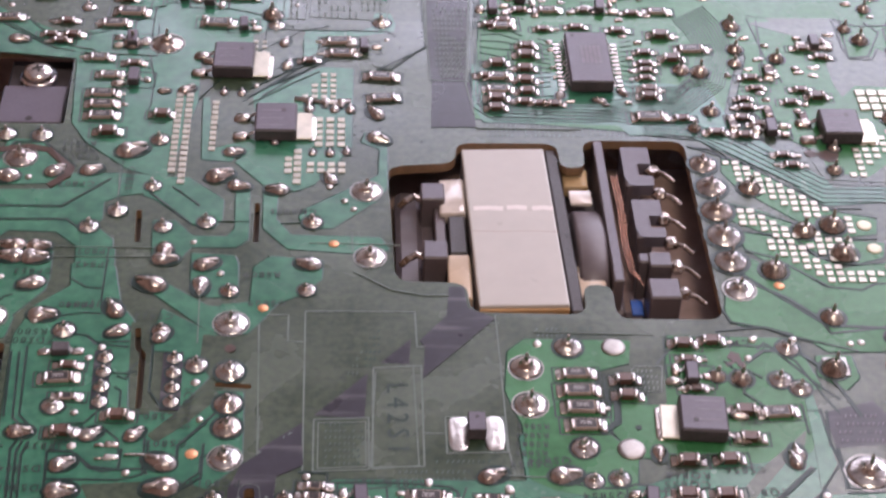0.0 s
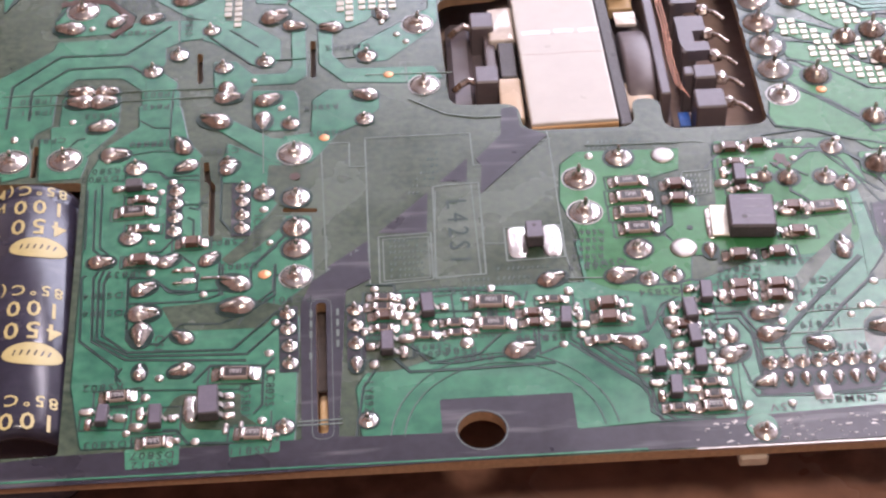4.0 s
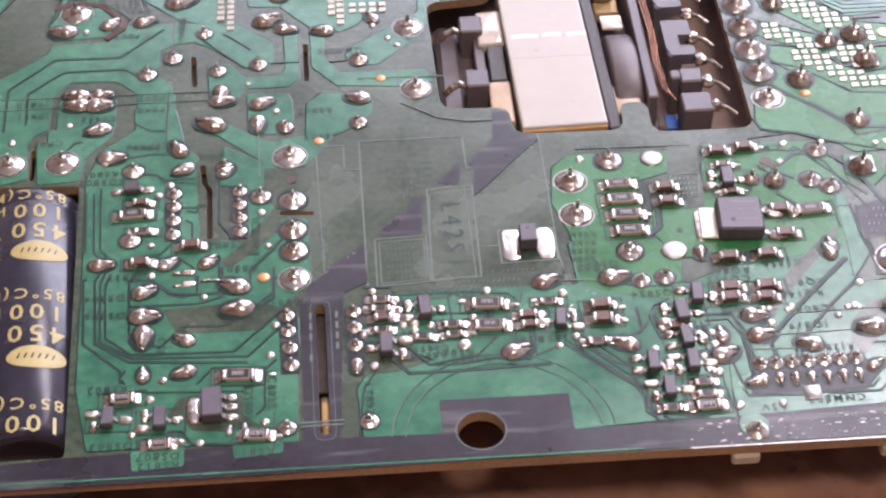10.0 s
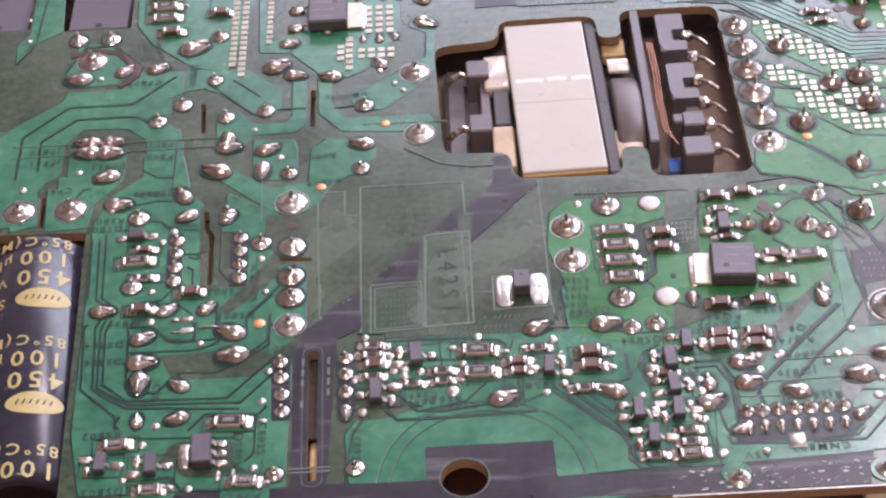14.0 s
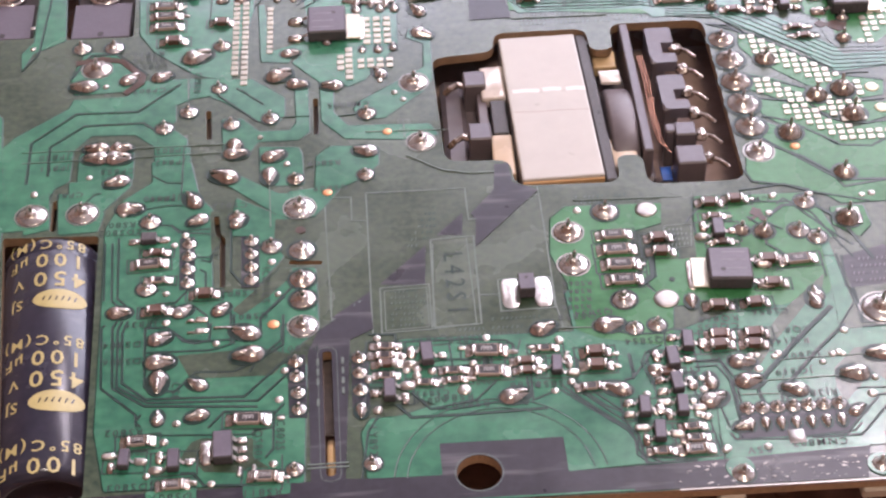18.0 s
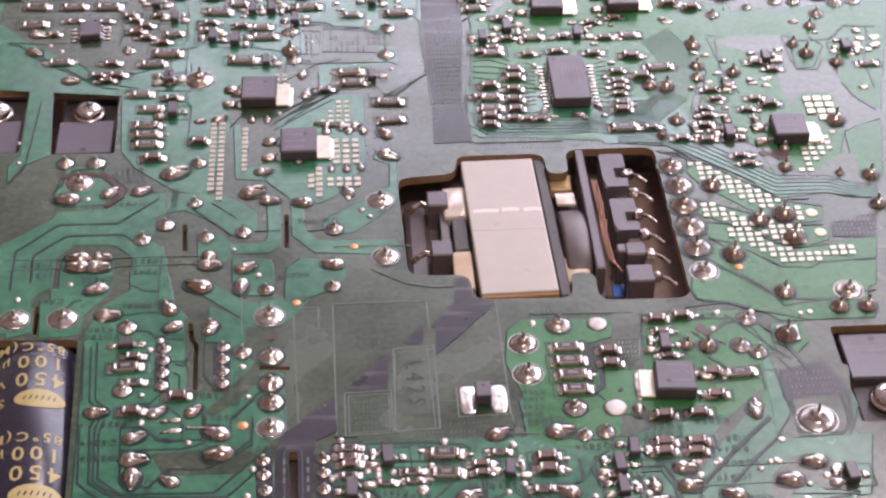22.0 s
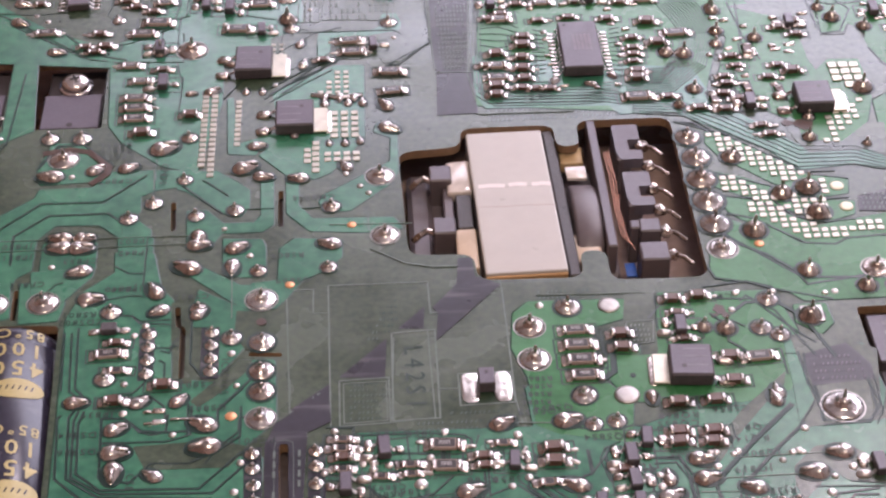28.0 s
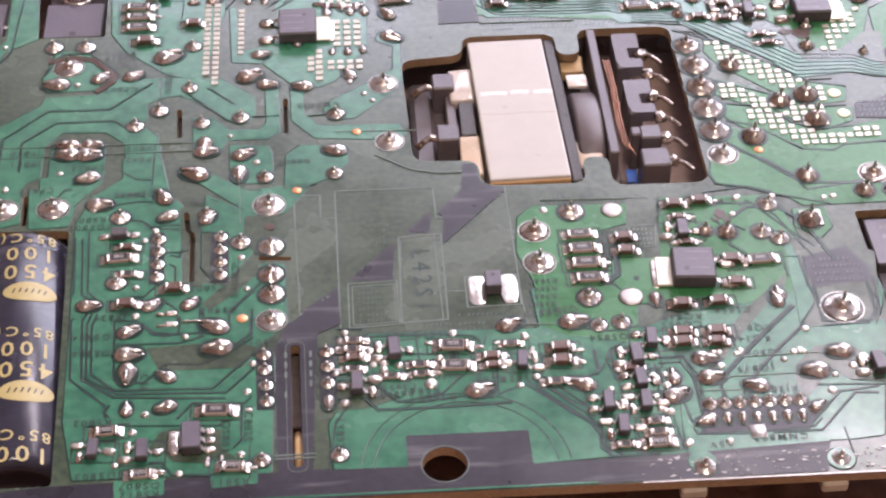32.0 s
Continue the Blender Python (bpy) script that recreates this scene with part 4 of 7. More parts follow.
trace_gap([(14.1, -33), (12.7, -34.9), (12.7, -41.1), (11.6, -42.5)], 0.3)
trace_gap([(13.9, -42.2), (13.9, -48.3)], 0.2)
trace_gap([(0.4, -44.4), (2.1, -44.5), (3.6, -46.7), (9.2, -47.1)], 0.34)
trace_gap([(-5.4, -35.9), (-6.2, -34.9), (-5.5, -33.5)], 0.3)
trace_gap([(70.8, 57.2), (76.1, 57.5), (79.1, 60.1), (85.2, 60.1), (88.3, 64.5), (91.5, 65.2)], 0.13)
trace_gap([(70.9, 58), (76.2, 58.3), (79.2, 60.9), (85.3, 60.9), (88.5, 65.2), (91.7, 66.1)], 0.13)
trace_gap([(71, 58.8), (76.3, 59.1), (79.3, 61.7), (85.4, 61.6), (88.6, 65.9), (91.8, 67)], 0.13)
trace_gap([(71.1, 59.6), (76.5, 59.9), (79.5, 62.5), (85.5, 62.4), (88.7, 66.6), (92, 67.8)], 0.13)
trace_gap([(71.2, 60.5), (76.6, 60.8), (79.6, 63.3), (85.7, 63.2), (88.8, 67.4), (92.1, 68.7)], 0.13)
trace_gap([(53.4, 93.4), (52.6, 74.2), (52.5, 58.3), (55.6, 55.1), (70.5, 54.6), (75.8, 55.1)], 0.13)
trace_gap([(54, 93.3), (53.2, 74.1), (53.1, 59.2), (55.9, 56), (70.6, 55.5), (75.9, 55.9)], 0.13)
trace_gap([(54.6, 93.3), (53.8, 74.1), (53.7, 60.1), (56.2, 57), (70.7, 56.4), (76, 56.8)], 0.13)
trace_gap([(55.2, 93.3), (54.4, 74.1), (54.3, 60.9), (56.5, 57.9), (70.8, 57.3), (76.1, 57.7)], 0.13)
trace_gap([(45, 94), (44.9, 86), (45.3, 75.9), (39.4, 68.9), (36.9, 68.6)], 0.3)
trace_gap([(16.5, 61.1), (22.5, 66.1), (28.9, 71.3)], 0.3)
trace_gap([(16.5, 63), (22.1, 67.8), (28.2, 72.3)], 0.3)
trace_gap([(16.5, 58.6), (22.8, 64.2), (27.7, 68.1)], 0.25)
trace_gap([(21.2, 95.3), (26.2, 94.8), (28.1, 93.2), (33.8, 92.6), (36.1, 90.2)], 0.3)
trace_gap([(-35.3, 90.1), (-33.1, 89.4), (-25.6, 81.9), (-16.9, 74.5)], 0.3)
trace_gap([(-21.9, 83.6), (-15.6, 75.6), (-9.2, 73.4)], 0.3)
trace_gap([(-11.6, 77.9), (-7.5, 79.5), (-1.7, 83.5), (-0.9, 90), (-1, 102.2)], 0.2)
trace_gap([(-13.9, 102.4), (-13.2, 92.1), (-14, 88.2)], 0.2)
trace_gap([(0.7, 87.3), (0.7, 96.6), (2.5, 96.8)], 0.2)
trace_gap([(11.8, 89.2), (11.8, 86.6), (17.9, 84.7)], 0.2)
trace_gap([(-0.4, 77.7), (-0.4, 86.7), (1.4, 87.2)], 0.2)
trace_gap([(86.4, 48.4), (89.2, 47.8), (94.7, 40.5), (104.1, 33.2), (110.2, 33.2)], 0.3)
trace_gap([(101.1, 85.2), (102.2, 73.2), (104, 66.1)], 0.25)
trace_gap([(90.3, 33.9), (95.5, 31.4), (98.9, 29.8), (102.8, 23.8)], 0.35)
trace_gap([(117.3, 85.2), (116.5, 73.3), (120.5, 73.1), (122.3, 76.6)], 0.25)
trace_gap([(124.8, 83.4), (129.1, 88.4), (135.2, 87.6)], 0.3)
trace_gap([(124.1, 68.5), (125.5, 63.6), (128.5, 59.2)], 0.3)
trace_gap([(79.8, -33.9), (85.9, -27), (92.6, -20.2)], 0.75)
trace_gap([(82.4, -36), (88.8, -28.7), (93.7, -23.9)], 0.55)
trace_gap([(84.9, -44.5), (91.7, -44.5), (97.7, -37.9), (101, -38.1)], 0.35)
trace_gap([(90.2, -43.6), (95.6, -37.6), (101.3, -36.9)], 0.35)
trace_gap([(82.4, -36), (82.2, -38)], 0.3)
trace_gap([(79.4, -34.3), (79.4, -37.8)], 0.4)
trace_gap([(96.5, -16.7), (96.6, -21.3), (96.3, -23.9)], 0.5)
trace_gap([(104.6, -15.6), (104.4, -21.9), (102.9, -24.4), (96.2, -24.6)], 0.35)
trace_gap([(105.6, -14.9), (105.2, -22), (103.8, -24.9)], 0.2)
trace_gap([(92.5, -25), (96.2, -19.5)], 0.3)
trace_gap([(97.6, -35.4), (102.8, -36.2)], 0.2)
trace_gap([(92.7, -36.1), (102.7, -36.6)], 0.25)
trace_gap([(93.6, -9.8), (95.3, -9.9)], 0.15)
trace_gap([(13.2, 29.2), (17.9, 29.2)], 0.1)
trace_gap([(22.5, 28.8), (27.3, 29.2)], 0.1)
trace_gap([(-2, 45.7), (-1.8, 34.1)], 0.12)
trace_gap([(6, 37.4), (10.3, 33.1)], 0.25)
trace_gap([(2.8, 36), (9.6, 28.4)], 0.3)
trace_gap([(94.8, -44.2), (95.1, -48.7)], 0.2)
trace_gap([(76.2, -36), (75.9, -40.6)], 0.3)
trace_gap([(96.3, -9.9), (95.6, -16.5)], 0.3)
trace_gap([(93.2, -8.8), (93.2, -14.2)], 0.3)
trace_gap([(96.3, -16.8), (96.3, -20.2), (96.6, -23.8), (102.7, -24), (104.2, -23.1), (105.2, -20.4), (104.5, -16.6)], 0.25)
trace_gap([(90.4, 16), (95.1, 12.7), (100.5, 6.9), (114, 6.1)], 0.45)
trace_gap([(87, -0.7), (89.7, 1.7), (94.2, 1.8), (97.4, -1.4), (99, -5.4), (100.9, -11)], 0.55)
trace_gap([(85.4, 10.3), (86.2, 7.6), (91.2, 6.3), (94.7, 4.5), (103.2, 1.7)], 0.3)

# rings of thin line round the fixing hole
for radius in (14.2, 12.5):
    trace_gap([(42.9 + radius * math.cos(a), -48.6 + radius * math.sin(a)) for a in (0.10 + 2.96 * k / 30 for k in range(31))], 0.16)


def trace_fan(outer, inner, count, width):
    """Lines of one bundle of traces, spread evenly between two guide lines."""
    for k in range(count):
        u = k / (count - 1)
        trace_gap([(a[0] * (1 - u) + b[0] * u, a[1] * (1 - u) + b[1] * u) for a, b in zip(outer, inner)], width)


trace_fan([(78.7, 56.4), (87.1, 57.2), (93.9, 64.6), (97.3, 75.1), (95.9, 84.3), (93.8, 89.1)], [(79.7, 64), (86.4, 64.6), (89.5, 69.2), (91.2, 74.5), (89.9, 80.1), (88.1, 84.8)], 12, 0.16)
trace_fan([(64.2, 78.4), (66.4, 77.4)], [(62.9, 64.1), (65.4, 64.4)], 11, 0.16)
trace_fan([(78, 77.4), (80.1, 78.1)], [(77.1, 63.6), (78.9, 62.5)], 11, 0.16)
trace_fan([(60.8, 60), (62.9, 61.5), (65.7, 61.7)], [(61.2, 55.5), (63.8, 57.1), (67.1, 57.5)], 6, 0.16)
trace_fan([(54.7, 81.1), (57.9, 82), (61.7, 79.1)], [(54.2, 74), (57.8, 72.8), (60.1, 73.6)], 5, 0.16)
trace_gap([(29.6, -34.4), (31.5, -36.9), (39.8, -36.9), (50.1, -36.6)], 0.42)
trace_gap([(31.7, -32.2), (34.1, -35.5), (37.5, -35.8), (43.1, -35), (47.4, -35.6), (47.9, -33.1), (47.8, -30.4)], 0.28)
trace_gap([(43.5, -31.1), (40.6, -34.3), (34.3, -35.6)], 0.28)
trace_gap([(30.4, -22.6), (39.8, -22.7), (45.5, -23.4), (46.5, -24.5), (46.6, -26.2)], 0.26)
trace_gap([(32.7, -26.8), (37, -26.5), (40.6, -26.7)], 0.26)
trace_gap([(42.4, -25.6), (42.2, -28.3)], 0.7)
trace_gap([(43.2, -25.7), (43.1, -28.4)], 0.3)
trace_gap([(53.7, -32.6), (60.4, -39.8), (61.9, -42.7), (62, -45.6), (64.5, -47.5)], 0.24)
trace_gap([(53.5, -34), (60.5, -41.4), (61.3, -43.1), (61.2, -45.7), (62.8, -47.4)], 0.24)
trace_gap([(54.6, -31.7), (63.2, -41.1)], 0.24)
trace_gap([(65.8, -33.2), (64.6, -29.2), (65.2, -27.8), (67.2, -26.9)], 0.26)
trace_gap([(65, -33.6), (64, -29.1), (64.8, -27.3), (67.2, -26)], 0.2)
trace_gap([(71, -29.5), (75, -29.4), (76.5, -33.2), (76.6, -39.8)], 0.26)
trace_gap([(71.3, -30.6), (74.4, -30.5), (75.7, -33.6), (75.8, -41.2)], 0.22)
trace_gap([(70.9, -31.1), (71.1, -33.9), (70.5, -35.5)], 0.22)
trace_gap([(62.6, -27.5), (62.8, -31), (62.4, -31.9), (61.2, -32.2)], 0.24)
trace_gap([(79.8, -33.9), (79.2, -35.6), (80, -38.4)], 0.3)
trace_gap([(73.4, -35.1), (72.5, -45.7)], 0.12)
trace_gap([(82.2, -36.9), (83.7, -31.6)], 0.14)
silk_line([(35.9, -1.7), (42.4, -1.3), (42.3, -19.8), (35.6, -20), (35.9, -1.7)], 0.25)
silk_line([(36.2, -2.6), (35.4, -20)], 0.15)
silk_line([(28, -11.4), (35.2, -11.1), (35.2, -20.3), (28, -20.6), (28, -11.4)], 0.22)
silk_line([(28.6, -12), (34.8, -11.9), (34.8, -19.8), (28.6, -20.1), (28.6, -12)], 0.15)
silk_line([(26.5, 9.7), (41.8, 9.6), (41.9, 2.4), (45.9, 3.3), (46.7, 3), (47.5, 6.7), (52.8, 7.2)], 0.22)
silk_line([(26.5, 9.7), (26.7, -20.7)], 0.22)
silk_line([(20.1, 9), (24.2, 8.9), (24.2, 3.5), (26.3, 3.4)], 0.2)
silk_line([(20.1, 9), (20.9, -19.2)], 0.2)
silk_line([(41.9, 2.4), (42.5, 2.4), (47.5, 2.2), (48.2, 5.9), (52, 6.4)], 0.2)
silk_line([(53, 9.1), (53.1, 6.5), (53.3, -16.8), (53.9, -21.8)], 0.2)
silk_line([(42.5, -13.9), (45.1, -14)], 0.2)
silk_line([(41.3, -1.2), (41.6, -19.7), (35.4, -20.3)], 0.18)
silk_line([(45.3, -11), (52.9, -11), (53.2, -17.3), (45.3, -17.5), (45.3, -11)], 0.25)
silk_line([(20.8, -17), (23, -19.9), (26.5, -19.6), (26.3, -13.8), (24.9, -13.9), (24.8, -18.4), (23.5, -18.3), (25.9, -14)], 0.22)
silk_line([(17.2, -44.3), (22.8, -44.2)], 0.2)
silk_line([(17.2, -44.9), (22.8, -44.9)], 0.2)
silk_line([(33.2, 18.1), (38.5, 14.2), (43, 13), (46.7, 13)], 0.2)
silk_line([(33, 26.9), (33.1, 22.5)], 0.18)
silk_line([(26.8, 24.4), (40, 24)], 0.15)
silk_line([(-27.8, 23.6), (5.4, 23.1)], 0.08)
silk_line([(-27.5, 21), (5.5, 21.1)], 0.08)
silk_line([(-2.2, 40.8), (-1.9, 35.3)], 0.15)
silk_line([(11.6, 13.2), (11.9, 3.1)], 0.15)
silk_line([(52.7, -21.5), (57.8, -21.8)], 0.18)
silk_line([(77.3, -33.9), (95.4, -33.6)], 0.15)
silk_line([(76.9, -36.2), (82.1, -36.4)], 0.15)
silk_line([(83.4, -30.1), (95.7, -29.9)], 0.15)
silk_line([(25.9, 92.4), (39.2, 90.6), (38.8, 83.2), (25.7, 84.2), (25.9, 92.4)], 0.15)
silk_line([(21.4, 92), (25.3, 91.5), (25.1, 83.5), (21.3, 83.6), (21.4, 92)], 0.15)
silk_line([(52.5, 52.8), (69, 52.6)], 0.2)
silk_line([(46, 65.9), (52.2, 65.5)], 0.2)
silk_line([(45.8, 95.4), (45.1, 76.7)], 0.25)
silk_line([(45.7, 97), (45.5, 76.9), (45.8, 65.6)], 0.25)
silk_line([(53.6, 117.9), (53.2, 91.8), (51.5, 64.8), (52.4, 56.6)], 0.25)
silk_line([(74.7, 110.8), (81.7, 110.5)], 0.2)
silk_line([(58.2, 5.4), (74.9, 4.9)], 0.15)
silk_line([(71.3, -1.5), (75.3, -1.4), (74.6, -6.2), (69.2, -6.5), (71.3, -1.5)], 0.15)

# ---- prints on the board ----
rng = random.Random(7)


def letters(word, size, spread=1.0, bold=0.0):
    """The outline of a word as a flat mesh, centred, in millimetres."""
    cu = bpy.data.curves.new("word", "FONT")
    cu.body, cu.size, cu.align_x, cu.align_y = word, size * 1.35, "CENTER", "CENTER"
    cu.offset = bold * size
    cu.resolution_u, cu.space_character = 2, spread
    ob = bpy.data.objects.new("word", cu)
    bm = bmesh.new()
    bm.from_mesh(ob.to_mesh())
    ob.to_mesh_clear()
    bpy.data.objects.remove(ob)
    bpy.data.curves.remove(cu)
    return bm


def print_word(word, x, y, size, turn, mat=None):
    bm = letters(word, size * (1.0 if size > 2 else 1.08), 1.38 if size > 2 else 1.28, 0.0 if size > 2 else 0.010)
    for f in bm.faces[:]:
        f.normal_update()
    ob = part("printed_word", bm, mat or SILK, board)
    layer[0] += 0.0002
    ob.matrix_basis = at_mm(x, y, 0.05 if size > 2 else 0.08 + layer[0], turn)
    return ob


def print_rows(loop, pitch, size, mat, turned=False, low=False):
    """Rows of worn print too small to read, as short bars."""
    bm = bmesh.new()
    xs, ys = [p[0] for p in loop], [p[1] for p in loop]
    layer[0] += 0.0002
    top = 0.05 if low else 0.08 + layer[0]
    y = min(ys) + pitch / 2
    while y < max(ys):
        x = min(xs)
        while x < max(xs):
            w = rng.uniform(0.25, 0.6) * size
            if inside((x, y), loop) and inside((x + w, y), loop) and rng.random() < 0.85:
                if turned:
                    stroke([(x, y - size / 2), (x, y + size / 2)], size * 0.3, 0.0, top, bm)
                else:
                    stroke([(x, y - size * 0.3), (x + w * 0.6, y + size * 0.3)], size * 0.22, 0.0, top, bm)
            x += size * 0.75
        y += pitch
    if bm.verts:
        part("worn_print", bm, mat, board)


# ---- solder joints, parts of the board ----
def lumpy(bm, amount, seed):
    for v in bm.verts:
        v.co += noise.noise_vector(v.co * 1.7 + Vector((seed * 7.1, 0, 0))) * amount
        v.co.z = max(v.co.z, 0.0)
    return bm


def pad_dome(sx, sy, high, seed, x=0.0, y=0.0):
    """A low uneven heap of solder on an oblong land."""
    bm = bmesh.new()
    steps, rings = 16, []
    for q, z in ((1.0, 0.0), (0.97, 0.30), (0.84, 0.62), (0.6, 0.86), (0.3, 0.98)):
        ring = []
        for k in range(steps):
            a = 2 * math.pi * (k + 0.5) / steps
            c, d = math.cos(a), math.sin(a)
            ring.append(bm.verts.new((q * sx / 2 * math.copysign(abs(c) ** 0.6, c), q * sy / 2 * math.copysign(abs(d) ** 0.6, d), z * high)))
        rings.append(ring)
    for a, b in zip(rings, rings[1:]):
        for k in range(steps):
            bm.faces.new((a[k], a[(k + 1) % steps], b[(k + 1) % steps], b[k]))
    bm.faces.new(rings[-1])
    for v in bm.verts:
        v.co += noise.noise_vector(v.co * 1.3 + Vector((seed * 5.7, 2.0, 0))) * 0.16
        v.co.z = max(v.co.z, 0.0)
    bmesh.ops.translate(bm, vec=(x, y, 0), verts=bm.verts)
    return bm


def mesh_of(name, bm, mat, smooth=True):
    ob = part(name, bm, mat, None, "", smooth)
    me = ob.data
    bpy.data.objects.remove(ob)
    return me


CONES = [mesh_of("solder_cone", lumpy(lathe([(1.0, 0), (0.97, 0.09), (0.82, 0.17), (0.62, 0.28), (0.44, 0.44), (0.33, 0.62), (0.28, 0.70), (0, 0.73)], 16), 0.07, k), SOLDER) for k in range(4)]
DOMES = [mesh_of("solder_dome", lumpy(lathe([(1.0, 0), (0.97, 0.10), (0.84, 0.30), (0.58, 0.46), (0.28, 0.54), (0, 0.56)], 16), 0.08, k + 9), SOLDER_BLOB) for k in range(3)]
WIDE = [mesh_of("wide_joint", lumpy(lathe([(1.0, 0), (0.98, 0.07), (0.80, 0.13), (0.58, 0.20), (0.42, 0.34), (0.32, 0.55), (0.26, 0.66), (0, 0.69)], 20), 0.05, k + 23), SOLDER) for k in range(3)]
OVAL_MOAT = mesh_of("land_moat", plate(disc(0.17, 0, 1.42, 24, 0.70), (), 0.0, 0.07), GAP, False)
BROWN = [mesh_of("fluxed_cone", lumpy(lathe([(1.0, 0), (0.95, 0.10), (0.74, 0.34), (0.45, 0.55), (0.3, 0.66), (0, 0.68)], 14), 0.08, k + 17), SOLDER_BROWN) for k in range(2)]
STUBS = [mesh_of("pin_stub", lathe([(0.40, 0), (0.36, 0.8), (0.30, 1.1), (0.18, 1.22), (0, 1.24)], 8, (lx, ly)), PIN) for lx, ly in ((0.1, 0.12), (-0.1, 0.05), (0.02, 0.15))]
RINGS = mesh_of("land_ring", plate(disc(0, 0, 1.05, 28), [disc(0, 0, 0.98, 28)], 0.0, 0.06), SOLDER_FLAT, False)
MOAT = mesh_of("land_moat", plate(disc(0, 0, 0.98, 28), (), 0.0, 0.07), GAP, False)
FLATS = mesh_of("flat_land", lumpy(lathe([(1.0, 0), (0.97, 0.07), (0.7, 0.10), (0.35, 0.12), (0, 0.11)], 20), 0.03, 3), SOLDER_FLAT)
CREAM = mesh_of("cream_land", lathe([(1.0, 0), (0.96, 0.10), (0.6, 0.13), (0, 0.14)], 18), CREAM_LAND)


def on_board(name, me, x, y, z=0.0, turn=0.0, size=1.0, height=None, parent=None):
    ob = new(name, me)
    ob.parent = parent or board
    ob.matrix_basis = at_mm(x, y, z + 0.05, turn) @ Matrix.Diagonal((size, size, height or size, 1))
    return ob


def joint(kind, x, y, r):
    turn = rng.uniform(0, 360)
    if kind == 2:
        on_board("test_land", FLATS, x, y, 0.04, turn, r)
        return
    if kind == 4:
        on_board("test_land", CREAM, x, y, 0.04, turn, r)
        return
    if kind == 1:
        on_board("land_moat", MOAT, x, y, 0.02, 0, r, 1.0)
        on_board("land_ring", RINGS, x, y, 0.03, 0, r, 1.0)
        r *= 0.93
    else:
        r *= 1.1
        if r > 0.7:
            on_board("land_moat", MOAT, x, y, 0.02, 0, r * 1.22, 1.0)
    pool = {0: CONES, 1: WIDE, 3: BROWN}[kind]
    ob = on_board("solder_joint", rng.choice(pool), x, y, 0.03, turn, r, r * rng.uniform(0.72, 0.95) * (1.4 if kind == 3 else 1.0))
    pin = new("pin", rng.choice(STUBS))
    pin.parent = ob
    wide = min(1.0, 0.9 / max(r, 0.5))
    pin.matrix_basis = Matrix.Rotation(-radians(turn), 4, "Z") @ Matrix.Diagonal((wide, wide, 1.05, 1))


def tear_mesh(seed):
    """A blob of solder drawn out along a bent lead."""
    bm = bmesh.new()
    steps, levels = 18, 6
    rings = []
    for i in range(levels):
        q = 1 - i / (levels - 1)
        ring = []
        for k in range(steps):
            a = 2 * math.pi * k / steps
            x, y = q * math.cos(a), q * math.sin(a)
            x2 = x + 0.45 * max(0.0, x) ** 2 - 0.1
            y2 = y * 0.80 * (1 - 0.48 * max(0.0, x))
            z = 0.62 * (1 - q * q) ** 0.6 * (1 - 0.28 * max(0.0, x)) if i else 0.0
            ring.append(bm.verts.new((x2, y2, z)))
        rings.append(ring)
    for a, b in zip(rings[:-1], rings[1:-1]):
        for k in range(steps):
            bm.faces.new((a[k], a[(k + 1) % steps], b[(k + 1) % steps], b[k]))
    bm.faces.new(rings[-2])
    bmesh.ops.delete(bm, geom=rings[-1], context="VERTS")
    return mesh_of("solder_tear", lumpy(bm, 0.06, seed), SOLDER)


TEARDROPS = [tear_mesh(k + 30) for k in range(4)]
LEAD = mesh_of("bent_lead", tube([(-0.2, 0, 0.34), (0.4, 0.02, 0.44), (0.9, 0.0, 0.36), (1.2, 0, 0.2)], 0.19, 7), PIN)


def tear(x, y, r, turn):
    on_board("land_moat", OVAL_MOAT, x, y, 0.02, turn, r, 1.0)
    ob = on_board("solder_joint", rng.choice(TEARDROPS), x, y, 0.03, turn, r, r * rng.uniform(0.85, 1.05))
    pin = new("bent_lead", LEAD)
    pin.parent = ob


def via(x, y, r):
    on_board("solder_dot", rng.choice(DOMES), x, y, 0.03, rng.uniform(0, 360), r * rng.uniform(0.9, 1.15), r * rng.uniform(0.7, 1.2))


PAD_BUMP = [mesh_of("solder_patch", lumpy(box(1.0, 0.92, 0.16, 0.07, (0, 0, 0)), 0.025, k), PATCH_TIN, False) for k in range(3)]


def patch_grid(loop, sx, sy, size, turn=0.0):
    """Small square solder patches that fill a patch of bare copper."""
    xs, ys = [p[0] for p in loop], [p[1] for p in loop]
    y = min(ys) + sy / 2
    odd = 0
    while y < max(ys):
        x = min(xs) + sx / 2
        while x < max(xs):
            if inside((x, y), loop) and inside((x - size * 0.3, y), loop) and inside((x + size * 0.3, y), loop):
                ob = on_board("solder_patch", rng.choice(PAD_BUMP), x, y, 0.06, turn + rng.uniform(-4, 4), size * rng.uniform(0.9, 1.05))
            x += sx
        y += sy
        odd += 1


